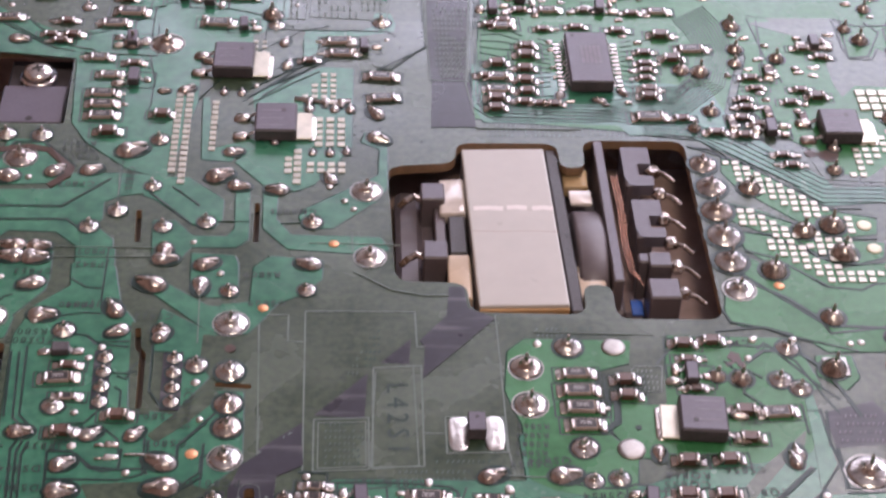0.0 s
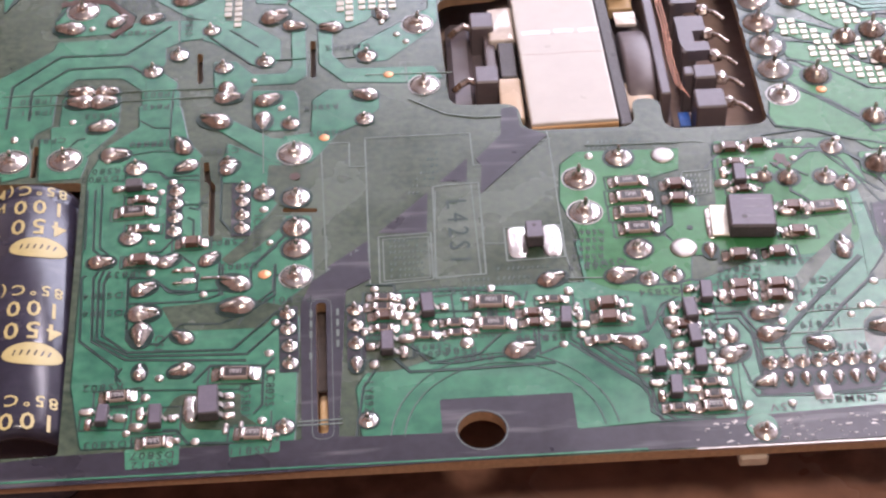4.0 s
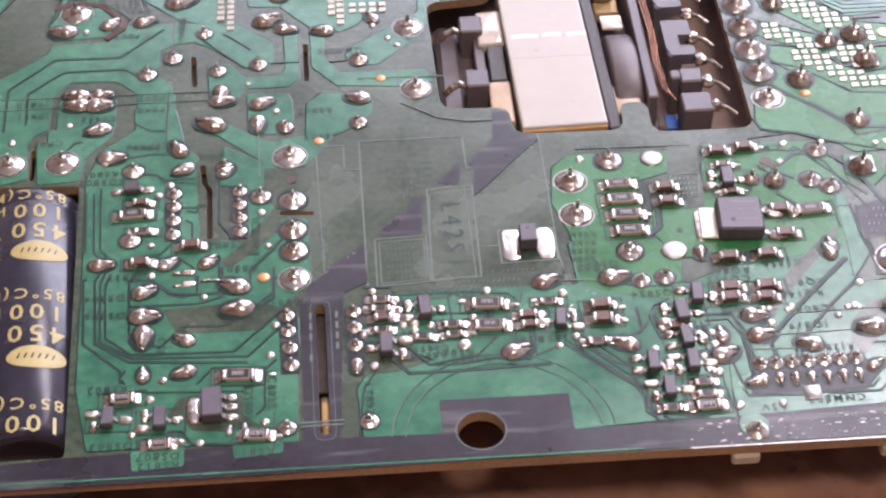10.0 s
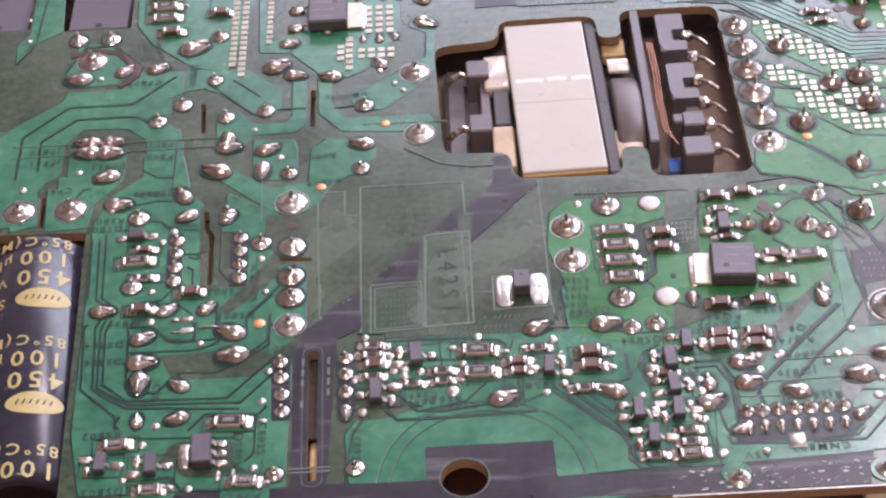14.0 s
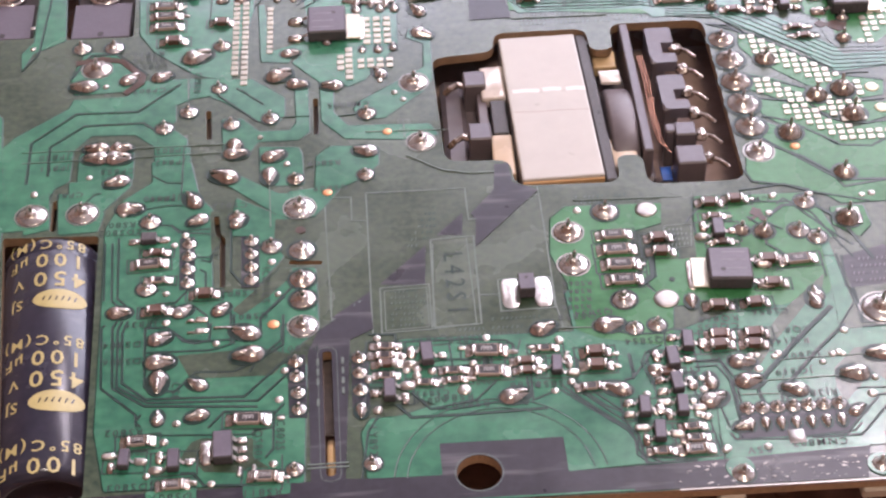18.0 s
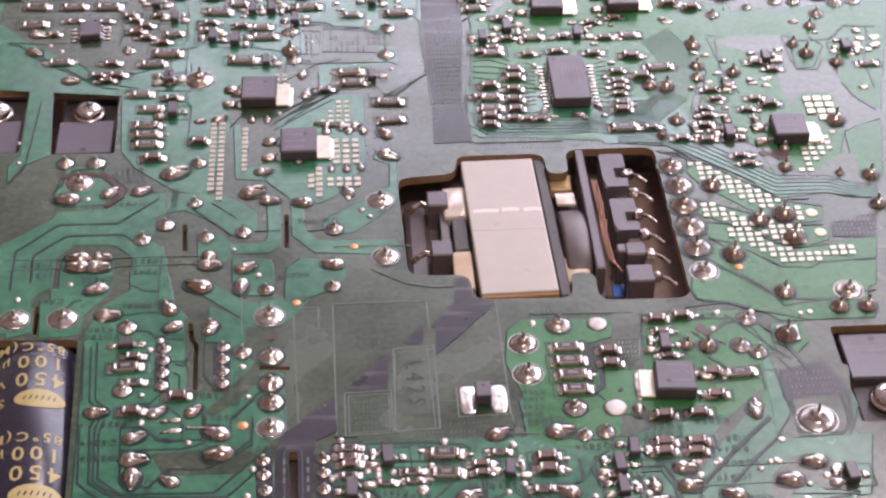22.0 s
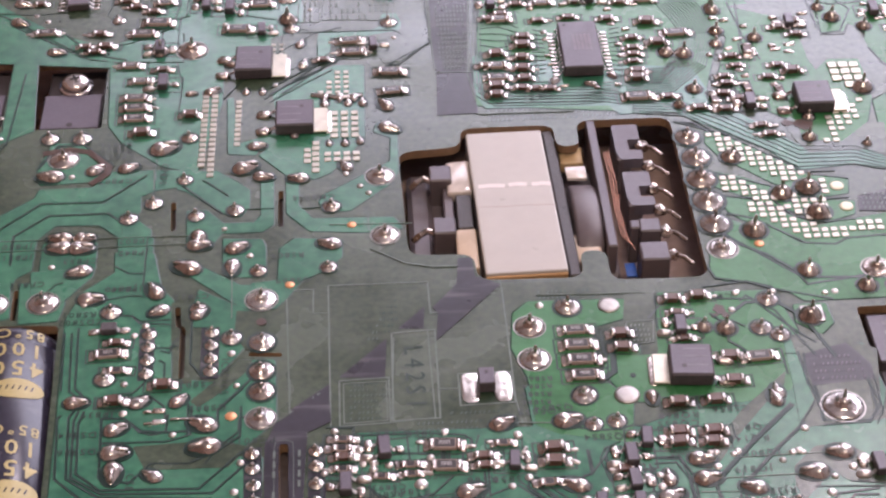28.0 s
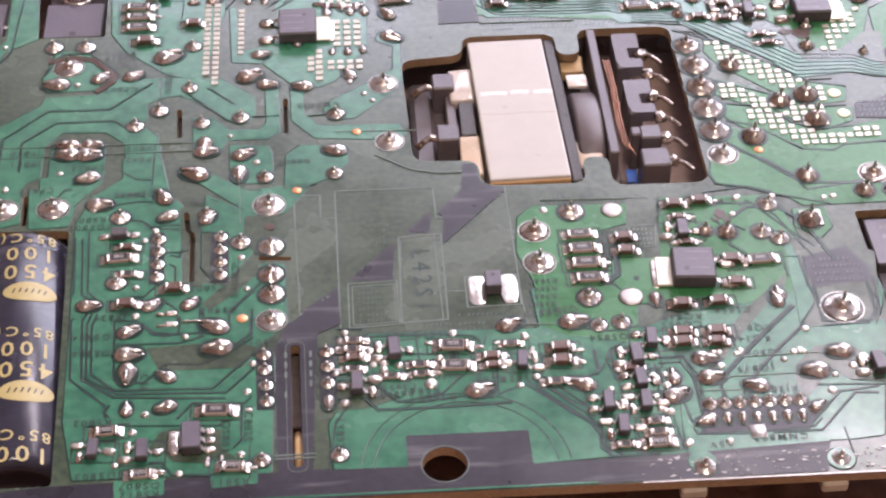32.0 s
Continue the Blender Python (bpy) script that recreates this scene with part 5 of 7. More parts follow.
# ---- surface parts ----
def terminal(length, width, height, side, seed=0):
    """The tinned end of a chip: a thin cap over its end and a hollow fillet that runs out on the land."""
    bm = bmesh.new()
    run = 1.12 + 0.12 * math.sin(seed * 2.3)
    prof = [(-0.45, 0.0), (-0.45, height + 0.03), (0.0, height + 0.04), (0.09, height * 0.86), (0.18, height * 0.54), (0.36 * run, height * 0.30), (0.68 * run, 0.16), (0.90 * run, 0.11), (0.95 * run, 0.0)]
    x0 = length / 2
    swell = (1.0, 1.06, 1.06, 1.08, 1.14, 1.24, 1.30, 1.30, 1.28)
    rows = [[bm.verts.new((side * (x0 + px * (1.0 - 0.05 * abs(s) if px > 0.1 else 1.0)), s * width / 2 * swell[k], pz * drop)) for k, (px, pz) in enumerate(prof)] for s, drop in ((-1, 0.86), (-0.55, 0.99), (0.0, 1.04), (0.55, 1.0), (1, 0.86))]
    for one, two in zip(rows, rows[1:]):
        for k in range(len(prof)):
            j = (k + 1) % len(prof)
            bm.faces.new((one[k], one[j], two[j], two[k]))
    bm.faces.new(rows[0]), bm.faces.new(rows[-1])
    return lumpy(bm, 0.045, length + side + seed * 3.7)


def chip(name, label, category, length, width, height, top, code, seed=0):
    ob = thing(name, label, category, "small chips on the board")
    if top is RES_TOP:
        part("body", box(length - 0.75, width, height - 0.1, 0.05, (0, 0, 0.04)), RES_BODY, ob, "pale ceramic body")
        part("glaze", box(length - 1.15, width * 0.84, 0.05, 0.02, (0, 0, height - 0.065)), RES_TOP, ob, "black glazed top")
    else:
        part("body", box(length - 0.75, width, height - 0.05, 0.05, (0, 0, 0.04)), top, ob)
    for s in (-1, 1):
        part("terminal", terminal(length, width, height, s, seed), SOLDER, ob, "tinned solder end with a hollow fillet", True)
    if length > 1.9:
        part("footprint_line", groove([(-length / 2 - 1.5, -width * 0.85), (length / 2 + 1.5, -width * 0.85), (length / 2 + 1.5, width * 0.85), (-length / 2 - 1.5, width * 0.85), (-length / 2 - 1.5, -width * 0.85)], 0.2, 0.0), GAP, ob, "dark printed outline round the chip")
    if code:
        mark = bmesh.new()
        for k in range(3):
            stroke([(-0.5 + 0.5 * k - 0.16, -0.3), (-0.5 + 0.5 * k - 0.16, 0.3), (-0.5 + 0.5 * k + 0.14, 0.3), (-0.5 + 0.5 * k + 0.14, -0.3)], 0.1, height - 0.01, height + 0.006, mark)
        part("marking", mark, MARK, ob, "pale printed code bars")
    return ob


def gull(x0, x1, width, height, thick=0.16, foot=0.5):
    """A bent lead from the body side at x0 to its foot at x1."""
    s = 1 if x1 > x0 else -1
    bm = bmesh.new()
    line = [(x0, height), (x0 + s * 0.25, height), (x1 - s * foot, thick + 0.04), (x1, thick)]
    rows = []
    for px, pz in line:
        rows.append([bm.verts.new((px, -width / 2, pz)), bm.verts.new((px, width / 2, pz)), bm.verts.new((px, width / 2, pz - thick)), bm.verts.new((px, -width / 2, pz - thick))])
    for a, b in zip(rows, rows[1:]):
        for k in range(4):
            bm.faces.new((a[k], a[(k + 1) % 4], b[(k + 1) % 4], b[k]))
    bm.faces.new(rows[0]), bm.faces.new(rows[-1])
    return bm


def moved(bm, x=0.0, y=0.0, z=0.0):
    bmesh.ops.translate(bm, vec=(x, y, z), verts=bm.verts)
    return bm


def swung(bm, turn, x, y):
    bmesh.ops.rotate(bm, cent=(x, y, 0), matrix=Matrix.Rotation(radians(turn), 3, "Z"), verts=bm.verts)
    return bm


def small_transistor(v=0):
    ob = thing("small_transistor", "small black three-legged surface transistor soldered to the board", "transistor", "small transistors on the board")
    part("footprint_line", groove([(-2.9, -1.9), (2.9, -1.9), (2.9, 1.9), (-2.9, 1.9), (-2.9, -1.9)], 0.2, 0.0), GAP, ob, "dark printed outline round the part")
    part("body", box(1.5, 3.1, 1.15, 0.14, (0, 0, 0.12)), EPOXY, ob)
    part("body_top", box(1.2, 2.8, 0.03, 0.01, (0, 0, 1.26)), EPOXY_LIT, ob, "moulded top painted paler for the light on it")
    for k, (s, y) in enumerate(((-1, 0.98), (-1, -0.98), (1, 0.0))):
        part("leg", moved(gull(s * 0.65, s * 1.5, 0.5, 0.6), 0, y), SOLDER_FLAT, ob)
        long = 1.5 + 0.5 * math.sin(3.1 * k + 2.0 * v)
        wide = 1.15 + (0.9 if (k + v) % 3 == 2 else 0.0)
        drop = pad_dome(long, wide, 0.5, y + s + v * 5.3, s * (1.25 + long / 2), y)
        part("solder_land", drop, SOLDER_BLOB if (k + v) % 2 else SOLDER, ob, "uneven shiny solder fillet", True)
    return ob


def small_diode():
    ob = thing("surface_diode", "small black surface diode with two tinned legs", "diode")
    part("body", box(2.4, 1.9, 1.2, 0.15, (0, 0, 0.1)), EPOXY, ob)
    for s in (-1, 1):
        part("leg", gull(s * 1.1, s * 2.1, 1.0, 0.5), SOLDER_FLAT, ob)
        part("solder_land", pad_dome(1.9, 1.4, 0.4, s, s * 2.3), SOLDER, ob, "", True)
    return ob


def tab_transistor():
    ob = thing("tab_transistor", "black surface transistor with a wide tinned tab and three legs", "transistor")
    part("body", box(2.5, 4.6, 1.6, 0.15, (0, 0, 0.12)), EPOXY, ob)
    part("body_top", box(2.2, 4.3, 0.03, 0.01, (0, 0, 1.71)), EPOXY_LIT, ob)
    part("tab", gull(-1.15, -2.2, 3.0, 0.7), SOLDER_FLAT, ob)
    part("solder_land", pad_dome(1.9, 4.2, 0.6, 1, -2.2), SOLDER, ob, "", True)
    for y in (-1.6, 0, 1.6):
        part("leg", moved(gull(1.15, 2.3, 0.7, 0.7), 0, y), SOLDER_FLAT, ob)
        part("solder_land", pad_dome(1.7, 1.1, 0.4, y, 2.3, y), SOLDER, ob, "", True)
    return ob


def power_package(body, tall, tab_side):
    """A power transistor lying flat, its tab at one side and two legs at the other."""
    sx, sy = body
    ob = thing("power_transistor", "black moulded power transistor with a tinned heat tab", "transistor", "flat power transistors")
    lump = box(sx, sy, tall, 0.25, (0, 0, 0.1))
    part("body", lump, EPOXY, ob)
    part("body_top", box(sx - 0.5, sy - 0.5, 0.04, 0.01, (0, 0, tall + 0.09)), EPOXY_LIT, ob, "top face with faint print, painted paler as lit")
    part("index_dimple", plate(disc(sx * 0.18, sy * 0.22, 0.38, 12), (), tall + 0.1, tall + 0.15), RES_TOP, ob)
    for k, y in enumerate((0.2, -0.08, -0.32)):
        part("code_bar", box(sx * 0.55, 0.28, 0.01, 0, (-sx * 0.1, sy * y, tall + 0.132)), FADED, ob)
    s = tab_side
    part("heat_tab", box(2.4, sy * 0.92, 0.5, 0.1, (s * (sx / 2 + 1.0), 0, 0.05)), TAB_METAL, ob, "bright tinned heat tab")
    part("solder_land", pad_dome(1.5, sy * 0.95, 0.3, 2, s * (sx / 2 + 2.2)), SOLDER, ob, "", True)
    for y in (-sy * 0.33, sy * 0.33):
        part("leg", moved(gull(-s * (sx / 2 - 0.1), -s * (sx / 2 + 2.0), 0.7, 0.9), 0, y), SOLDER_BROWN, ob)
        part("solder_land", pad_dome(2.6, 1.8, 0.7, y, -s * (sx / 2 + 2.0), y), SOLDER_BROWN, ob, "", True)
    return ob


def small_outline_ic(name, label, sx, sy, tall, count, pitch):
    ob = thing(name, label, "chip")
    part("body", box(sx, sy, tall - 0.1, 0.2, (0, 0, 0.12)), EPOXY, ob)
    part("body_top", box(sx - 0.35, sy - 0.35, 0.04, 0.01, (0, 0, tall)), EPOXY_LIT, ob, "chip top face painted paler as lit")
    part("pin_one_mark", plate(disc(-sx * 0.33, sy * 0.42, 0.35, 12), (), tall, tall + 0.06), RES_TOP, ob)
    for k in range(count):
        y = (k - (count - 1) / 2) * pitch
        for s in (-1, 1):
            part("leg", moved(gull(s * (sx / 2 - 0.05), s * (sx / 2 + 1.25), 0.45, tall * 0.5), 0, y), PIN, ob)
            part("solder_land", lumpy(box(1.1, 0.66, 0.24, 0.1, (s * (sx / 2 + 1.35), y, 0), segments=2), 0.08, y + s), SOLDER, ob, "", True)
    return ob


KINDS = {
    "R6": lambda v: chip("chip_resistor", "large black chip resistor with tinned ends and printed code", "resistor", 3.9, 1.75, 0.70, RES_TOP, True, v),
    "R8": lambda v: chip("chip_resistor", "medium black chip resistor with tinned ends", "resistor", 2.8, 1.5, 0.62, RES_TOP, True, v),
    "R3": lambda v: chip("chip_resistor", "small dark chip resistor with tinned ends", "resistor", 2.2, 1.08, 0.48, RES_TOP, False, v),
    "K8": lambda v: chip("chip_capacitor", "brown ceramic chip capacitor with tinned ends", "capacitor", 2.5, 1.45, 1.0, CERAMIC, False, v),
    "K3": lambda v: chip("chip_capacitor", "small brown ceramic chip capacitor with tinned ends", "capacitor", 2.0, 1.05, 0.66, CERAMIC, False, v),
    "S": lambda v: small_transistor(v),
    "D": lambda v: small_diode(),
    "SB": lambda v: tab_transistor(),
    "DPAK": lambda v: power_package((6.1, 6.9), 2.1, 1),
    "QP": lambda v: power_package((5.9, 6.2), 2.25, 1),
    "IC8": lambda v: small_outline_ic("eight_leg_chip", "small black eight-legged chip soldered to the board", 3.9, 4.9, 1.6, 4, 1.27),
}
FIRST = {}
TAILS = [mesh_of("solder_tail", pad_dome(w, 0.6, 0.3, k + 70), SOLDER_BLOB) for k, w in enumerate((1.1, 1.5, 2.0))]


def code_mesh(count):
    line = []
    for k in range(count * 2):
        x = (k - count) * 0.42
        line += [(x, -0.4), (x + 0.03, 0.4)] if k % 2 else [(x, 0.4), (x + 0.03, -0.4 + 0.25 * (k % 3))]
    bm = stroke(line, 0.13, 0.0, 0.012)
    return mesh_of("printed_code", bm, SILK, False)


CODES = [code_mesh(4), code_mesh(5)]
HALF = {"R6": 2.9, "R8": 2.3, "R3": 1.9, "K8": 2.1, "K3": 1.8}


def place(kind, x, y, turn):
    """Sets a part on the board, a little crooked, with loose solder and its worn code beside it."""
    turn += rng.uniform(-4, 4)
    m = at_mm(x, y, 0.10, turn) @ Matrix.Scale(rng.uniform(0.94, 1.08), 4)
    a = radians(turn)
    if kind in HALF:
        for s in (-1, 1):
            if rng.random() < 0.22:
                d = s * (HALF[kind] + rng.uniform(0.0, 0.5))
                ob = on_board("solder_tail", rng.choice(TAILS), x + d * math.cos(a), y + d * math.sin(a), 0.03, turn + rng.uniform(-12, 12), rng.uniform(0.8, 1.1))
        if rng.random() < 0.2:
            on_board("printed_code", rng.choice(CODES), x + rng.uniform(-1, 1), y - rng.uniform(1.7, 2.1), 0.09, 0, rng.uniform(0.8, 1.0))
    key = kind, rng.randrange(3) if kind in HALF or kind == "S" else 0
    if key not in FIRST:
        FIRST[key] = KINDS[kind](key[1])
        FIRST[key].matrix_world = m
        return FIRST[key]
    return copy_thing(FIRST[key], m)


# ---- places of the parts on the board, in millimetres ----
SMD_LEFT_FRONT = [
    ('R6', -6.04, -3.9, 0), ('R6', 9.26, -35.75, 0), ('K3', -5.04, -1.49, 0), ('K3', -4.16, -14.02, 0), ('D', -6.32, 1.26, 0),
    ('R3', -4.5, -7.41, 0), ('K8', 2.36, -10.93, 0), ('K8', -4.56, -13.87, 0), ('R8', -5.59, -38.6, 0), ('R8', -0.52, -46.54, 0),
    ('R8', 11.68, -46, 0), ('S', -7.18, -42.01, 0), ('S', -0.55, -42.71, 0), ('SB', 6.01, -41.13, 0),
]
SMD_MIDDLE_FRONT = [
    ('R3', 28.39, -23.41, 0), ('R3', 28.24, -25.21, 0), ('K3', 28.47, -26.91, 0), ('R3', 28.31, -29.09, 0), ('S', 34.15, -25.88, 0),
    ('S', 28.7, -32.31, 180), ('R3', 33.64, -30.75, 0), ('R3', 37.69, -28.79, 0), ('R3', 37.79, -30.56, 0), ('R6', 42.59, -25.38, 0),
    ('R6', 42.64, -29.38, 0), ('R3', 50.85, -25.5, 0), ('K3', 47.87, -27.81, 0), ('K3', 47.92, -29.59, 0), ('S', 52.12, -29.29, 180),
    ('K8', 57.74, -26.89, 0), ('K8', 57.72, -29.42, 0), ('R3', 56.56, -33.26, 0),
]
SMD_RIGHT_FRONT = [
    ('S', 102.13, -33.07, 0),
    ('S', 70.91, -26.12, 0), ('K8', 75.66, -24.98, 0), ('K8', 75.32, -26.89, 0), ('K8', 80.52, -25.04, 0), ('K8', 80.14, -27.06, 0),
    ('S', 68.32, -29.31, 0), ('K3', 67.31, -31.42, 0), ('S', 68.28, -33.87, 0), ('S', 68.41, -38.13, 0), ('S', 63.24, -37.92, 0),
    ('S', 64.7, -42.47, 0), ('R3', 69.25, -41.55, 0), ('R3', 69.35, -43.6, 0), ('R8', 69.18, -45.51, 0), ('R3', 64.59, -45.54, 0),
]
SMD_RIGHT_MIDDLE = [
    ('R6', 63.34, -3.01, 0), ('R6', 63.4, -6.26, 0), ('R6', 63.61, -9.47, 0), ('R6', 63.72, -12.73, 0), ('R6', 89.73, -10.39, 0),
    ('K8', 69.87, -4.26, 0), ('K8', 69.9, -7.26, 0), ('K8', 78.71, 2.92, 0), ('K8', 82.74, 3.48, 0), ('K8', 76.5, -19.08, 0),
    ('K8', 81.8, -18.94, 0), ('K8', 85.34, -10.15, 0), ('K8', 85.15, -15.13, 0), ('K3', 79.02, -0.1, 0), ('K3', 79.24, -5.86, 0),
    ('S', 79.02, -3.42, 0),
]
SMD_FAR_LEFT_a = [
    ('R6', -31.4, 117.3, 0), ('R6', -36.13, 112.67, 0), ('R6', -28.65, 112.73, 0), ('R6', -26.22, 107.41, 0), ('R6', -36.69, 107.36, 0),
    ('R6', -31.16, 103.21, 0), ('R6', -19.2, 109.67, 0), ('R6', -23.78, 102.83, 0), ('R6', -16.98, 102.53, 0), ('R6', -31.06, 96.58, 0),
    ('R6', -4.33, 84.97, 0), ('R6', 5.17, 99.49, 0), ('R6', 14.33, 90.01, 0), ('R6', 10.44, 81.82, 0), ('R6', 14.29, 107.19, 0),
    ('R6', 22.69, 100.45, 0), ('R6', 40.69, 97.33, 0), ('R3', -23.34, 97.58, 0), ('R3', -17.17, 97.15, 0), ('R3', 34.29, 106.8, 0),
    ('R3', 40.15, 108.62, 0), ('R3', 39.99, 105.57, 0), ('K3', -26.81, 92.76, 0), ('K3', -12.47, 98.98, 0), ('K3', -11.47, 97.19, 0),
    ('K3', -9.12, 95.02, 0), ('K3', -10.77, 92.81, 0), ('K3', -8.89, 90.74, 0), ('K3', -7.19, 110.62, 0), ('K3', -4.77, 108.1, 0),
    ('K3', -2.83, 105.25, 0), ('K3', -6.61, 98.6, 0),
]
SMD_FAR_LEFT_b = [
    ('K3', -5.49, 88.88, 0), ('K3', 3.91, 104.75, 0), ('K3', 3.58, 95.55, 0), ('K3', 3.88, 92.65, 0), ('K3', 9.75, 94.09, 0),
    ('K3', 18.25, 116.39, 0), ('K3', 25.87, 116.22, 0), ('K3', 34.67, 116.34, 0), ('K3', 34.57, 113.87, 0), ('K3', 11.27, 111.34, 0),
    ('K3', 15.9, 110.69, 0), ('K3', 15.9, 104.59, 0), ('K3', 21.61, 104.44, 0), ('K3', 19.85, 99.78, 0), ('S', -7.4, 103.11, 180),
    ('S', -3.43, 97.54, 180), ('S', 4.27, 90.17, 180), ('S', 11.94, 99.82, 180), ('S', 15.67, 99.94, 180), ('S', 8.71, 88.76, 180),
    ('S', 14.74, 116.89, 180), ('S', 35.8, 101.83, 180), ('S', 20.37, 95.53, 180), ('S', 14.79, 81.04, 180), ('S', 30.54, 115.56, 0),
    ('R8', -3.53, 91.83, 0), ('R8', 31.65, 97.11, 0), ('R8', 9.08, 102.33, 0), ('R8', 13.66, 93.36, 0), ('R8', 43.62, 108.58, 90),
    ('IC8', -19.61, 92.59, 0), ('IC8', 22.53, 112.87, 0),
]
SMD_FAR_RIGHT_a = [
    ('K3', 62.86, 115.54, 0), ('K3', 60.3, 113.4, 0), ('K3', 66.18, 113.47, 0), ('K3', 55.33, 110.04, 0), ('K3', 60.93, 107.7, 0),
    ('K3', 60.13, 105.38, 0), ('K3', 55.57, 106.02, 0), ('K3', 61.31, 94.07, 0), ('K3', 61.7, 86.81, 0), ('K3', 72.81, 86.92, 0),
    ('K3', 58.62, 83.6, 0), ('K3', 77.24, 103.64, 0), ('K3', 79.06, 91.83, 0), ('K3', 81.05, 86.2, 0), 
    ('K3', 53.1, 103.96, 0), ('K3', 58.6, 107.58, 0), ('K3', 64.32, 106.78, 0), ('K3', 68.14, 115.25, 0), ('K3', 71.06, 81.72, 0),
    ('K3', 78.07, 80.77, 0), ('K3', 52.87, 108.38, 0), ('K3', 83.77, 93.28, 0), ('S', 56.02, 101.82, 180), ('S', 57.06, 87.03, 180),
    ('S', 62.07, 90.44, 180), ('S', 75.7, 87.75, 180), ('S', 40.34, 112.38, 180), ('R8', 56.04, 98.17, 0), ('R8', 66.7, 86.94, 0),
    ('R8', 85.6, 86.8, 0),
]
SMD_FAR_RIGHT_b = [
    ('K8', 106.63, 100.18, 0), ('K8', 99.61, 96.39, 0), ('K8', 95.34, 98.07, 0), ('K8', 120.49, 102.86, 0), ('K8', 126.82, 100.2, 0),
]
SMD_LEFT_UPPER = [
    ('R6', -6.8, 61.2, 0), ('R6', -6.64, 58.25, 0), ('R6', -6.47, 55.17, 0), ('R6', -6.85, 81.43, 0), ('R6', -24.72, 82.96, 0),
    ('R6', 30.8, 76.73, 0), ('R6', 31.21, 73.14, 0), ('R6', 37.75, 66.48, 0), ('R6', 37.98, 60.58, 0), ('R8', -6.26, 66.27, 0),
    ('R8', -8.39, 71.28, 0), ('K8', -5.05, 50.88, 0), ('K8', 3, 55.57, 0), ('K3', -2.63, 69.63, 0), ('K3', -14.82, 81.95, 0),
    ('K3', -17.15, 77.94, 0), ('K3', -13.49, 77.89, 0), ('K3', -15.35, 76.14, 0), ('K3', 25.91, 70.89, 0), ('S', -2.22, 65.12, 0),
    ('S', -3.44, 76.12, 0), ('S', 34.97, 74.96, 0),
]
SMD_RIGHT_UPPER_a = [
    ('R8', 58.42, 81.87, 0), ('R8', 56.85, 66.88, 0), ('R8', 130.45, 74.52, 0), ('R6', 56.73, 63.28, 0), ('R6', 80.65, 55.89, 0),
    ('R6', 90.03, 75.29, 0), ('K8', 56.87, 70.56, 0), ('K8', 56.28, 60.63, 0), ('K8', 56.05, 58, 0), ('K8', 62.13, 75.66, 0), ('K8', 61.86, 73.04, 0),
    ('K8', 61.47, 69.15, 0), ('K8', 61.34, 65.69, 0), ('K8', 61.34, 62.62, 0), ('K8', 81.46, 63.48, 0), ('K8', 81.17, 61.52, 0),
    ('K8', 85.21, 79.37, 0), ('K8', 86.3, 72.4, 0), ('K8', 108.78, 61.9, 0), ('K3', 60.74, 59.81, 0), ('K3', 65.37, 81.03, 0),
    ('K3', 81.75, 74.21, 0), ('K3', 81.61, 71.01, 0), ('K3', 81.52, 68.97, 0), ('K3', 81.2, 66.78, 0), ('K3', 85.74, 55.56, 0),
    ('K3', 72.39, 63.7, 0), ('K3', 56.29, 82.2, 0), ('K3', 54.98, 67.01, 0), ('K3', 63.08, 59.48, 0), ('K3', 65.64, 59.32, 0),
    ('K3', 98.72, 67.12, 0),
]
SMD_RIGHT_UPPER_b = [
    ('K3', 99.22, 64.15, 0), ('K3', 96.55, 61.06, 0), ('K3', 96.67, 58.91, 0), ('K3', 95.62, 55.97, 0), ('K3', 97.88, 54.25, 0),
    ('K3', 90.78, 51.94, 0), ('K3', 95.27, 51.3, 0), ('K3', 100.41, 46.21, 0), ('K3', 101.41, 43.64, 0), ('K3', 106.55, 63.86, 0),
    ('K3', 112.1, 77.64, 0), ('K3', 109.02, 75.9, 0), ('K3', 111.75, 73.42, 0), ('K3', 104.27, 60.38, 0),
    ('K8', 101.99, 68.60, 90), ('K3', 99.97, 57.1, 90), ('K3', 93.71, 53.99, 90), ('K3', 105.43, 55.86, 90), ('S', 99.65, 52.74, 180),
    ('S', 111.16, 77.31, 180), ('S', 127.47, 80.18, 180),
]
SMD_PACKAGES = [
    ('DPAK', 13.7, 69.4, 0), ('DPAK', 21.1, 52.4, 0), ('DPAK', 70.7, 98.2, 0), ('DPAK', 86, 98.7, 0), ('QP', 79.1, -12.6, 180),
    ('QP', 110.5, 52.3, 0),
]
JOINTS_a = [
    (1, 35.17, 36.61, 2.42), (1, 35.62, 21.31, 2.33), (1, 16.31, 7.05, 2.5), (1, -16.97, 8.3, 2.5), (1, -24.75, 8.41, 2.49), (1, 56.59, -1.7, 2.38),
    (1, 56.71, -8.73, 2.42), (1, 88.53, 14.51, 2.41), (1, -17.57, 44.49, 2.54), (1, 2.31, 75.7, 2.84), (1, 99.71, -21.12, 3.12),
    (1, 111.47, 8.47, 2.38), (1, 16.75, -18.4, 2.2), (0, 88.24, 20.65, 2.26), (0, 88.14, 26.51, 2.39), (0, 87.89, 32.23, 2.23),
    (0, 87.92, 38.11, 2.16), (0, 87.41, 43.85, 1.99), (0, 62.67, 2.38, 1.79), (0, 63.08, -16.77, 1.53), (0, -1.73, 31.77, 1.33),
    (0, -5.48, 27.97, 1.32), (0, 5.28, 28.01, 1.22), (0, 11.55, 29.09, 1.23),
]
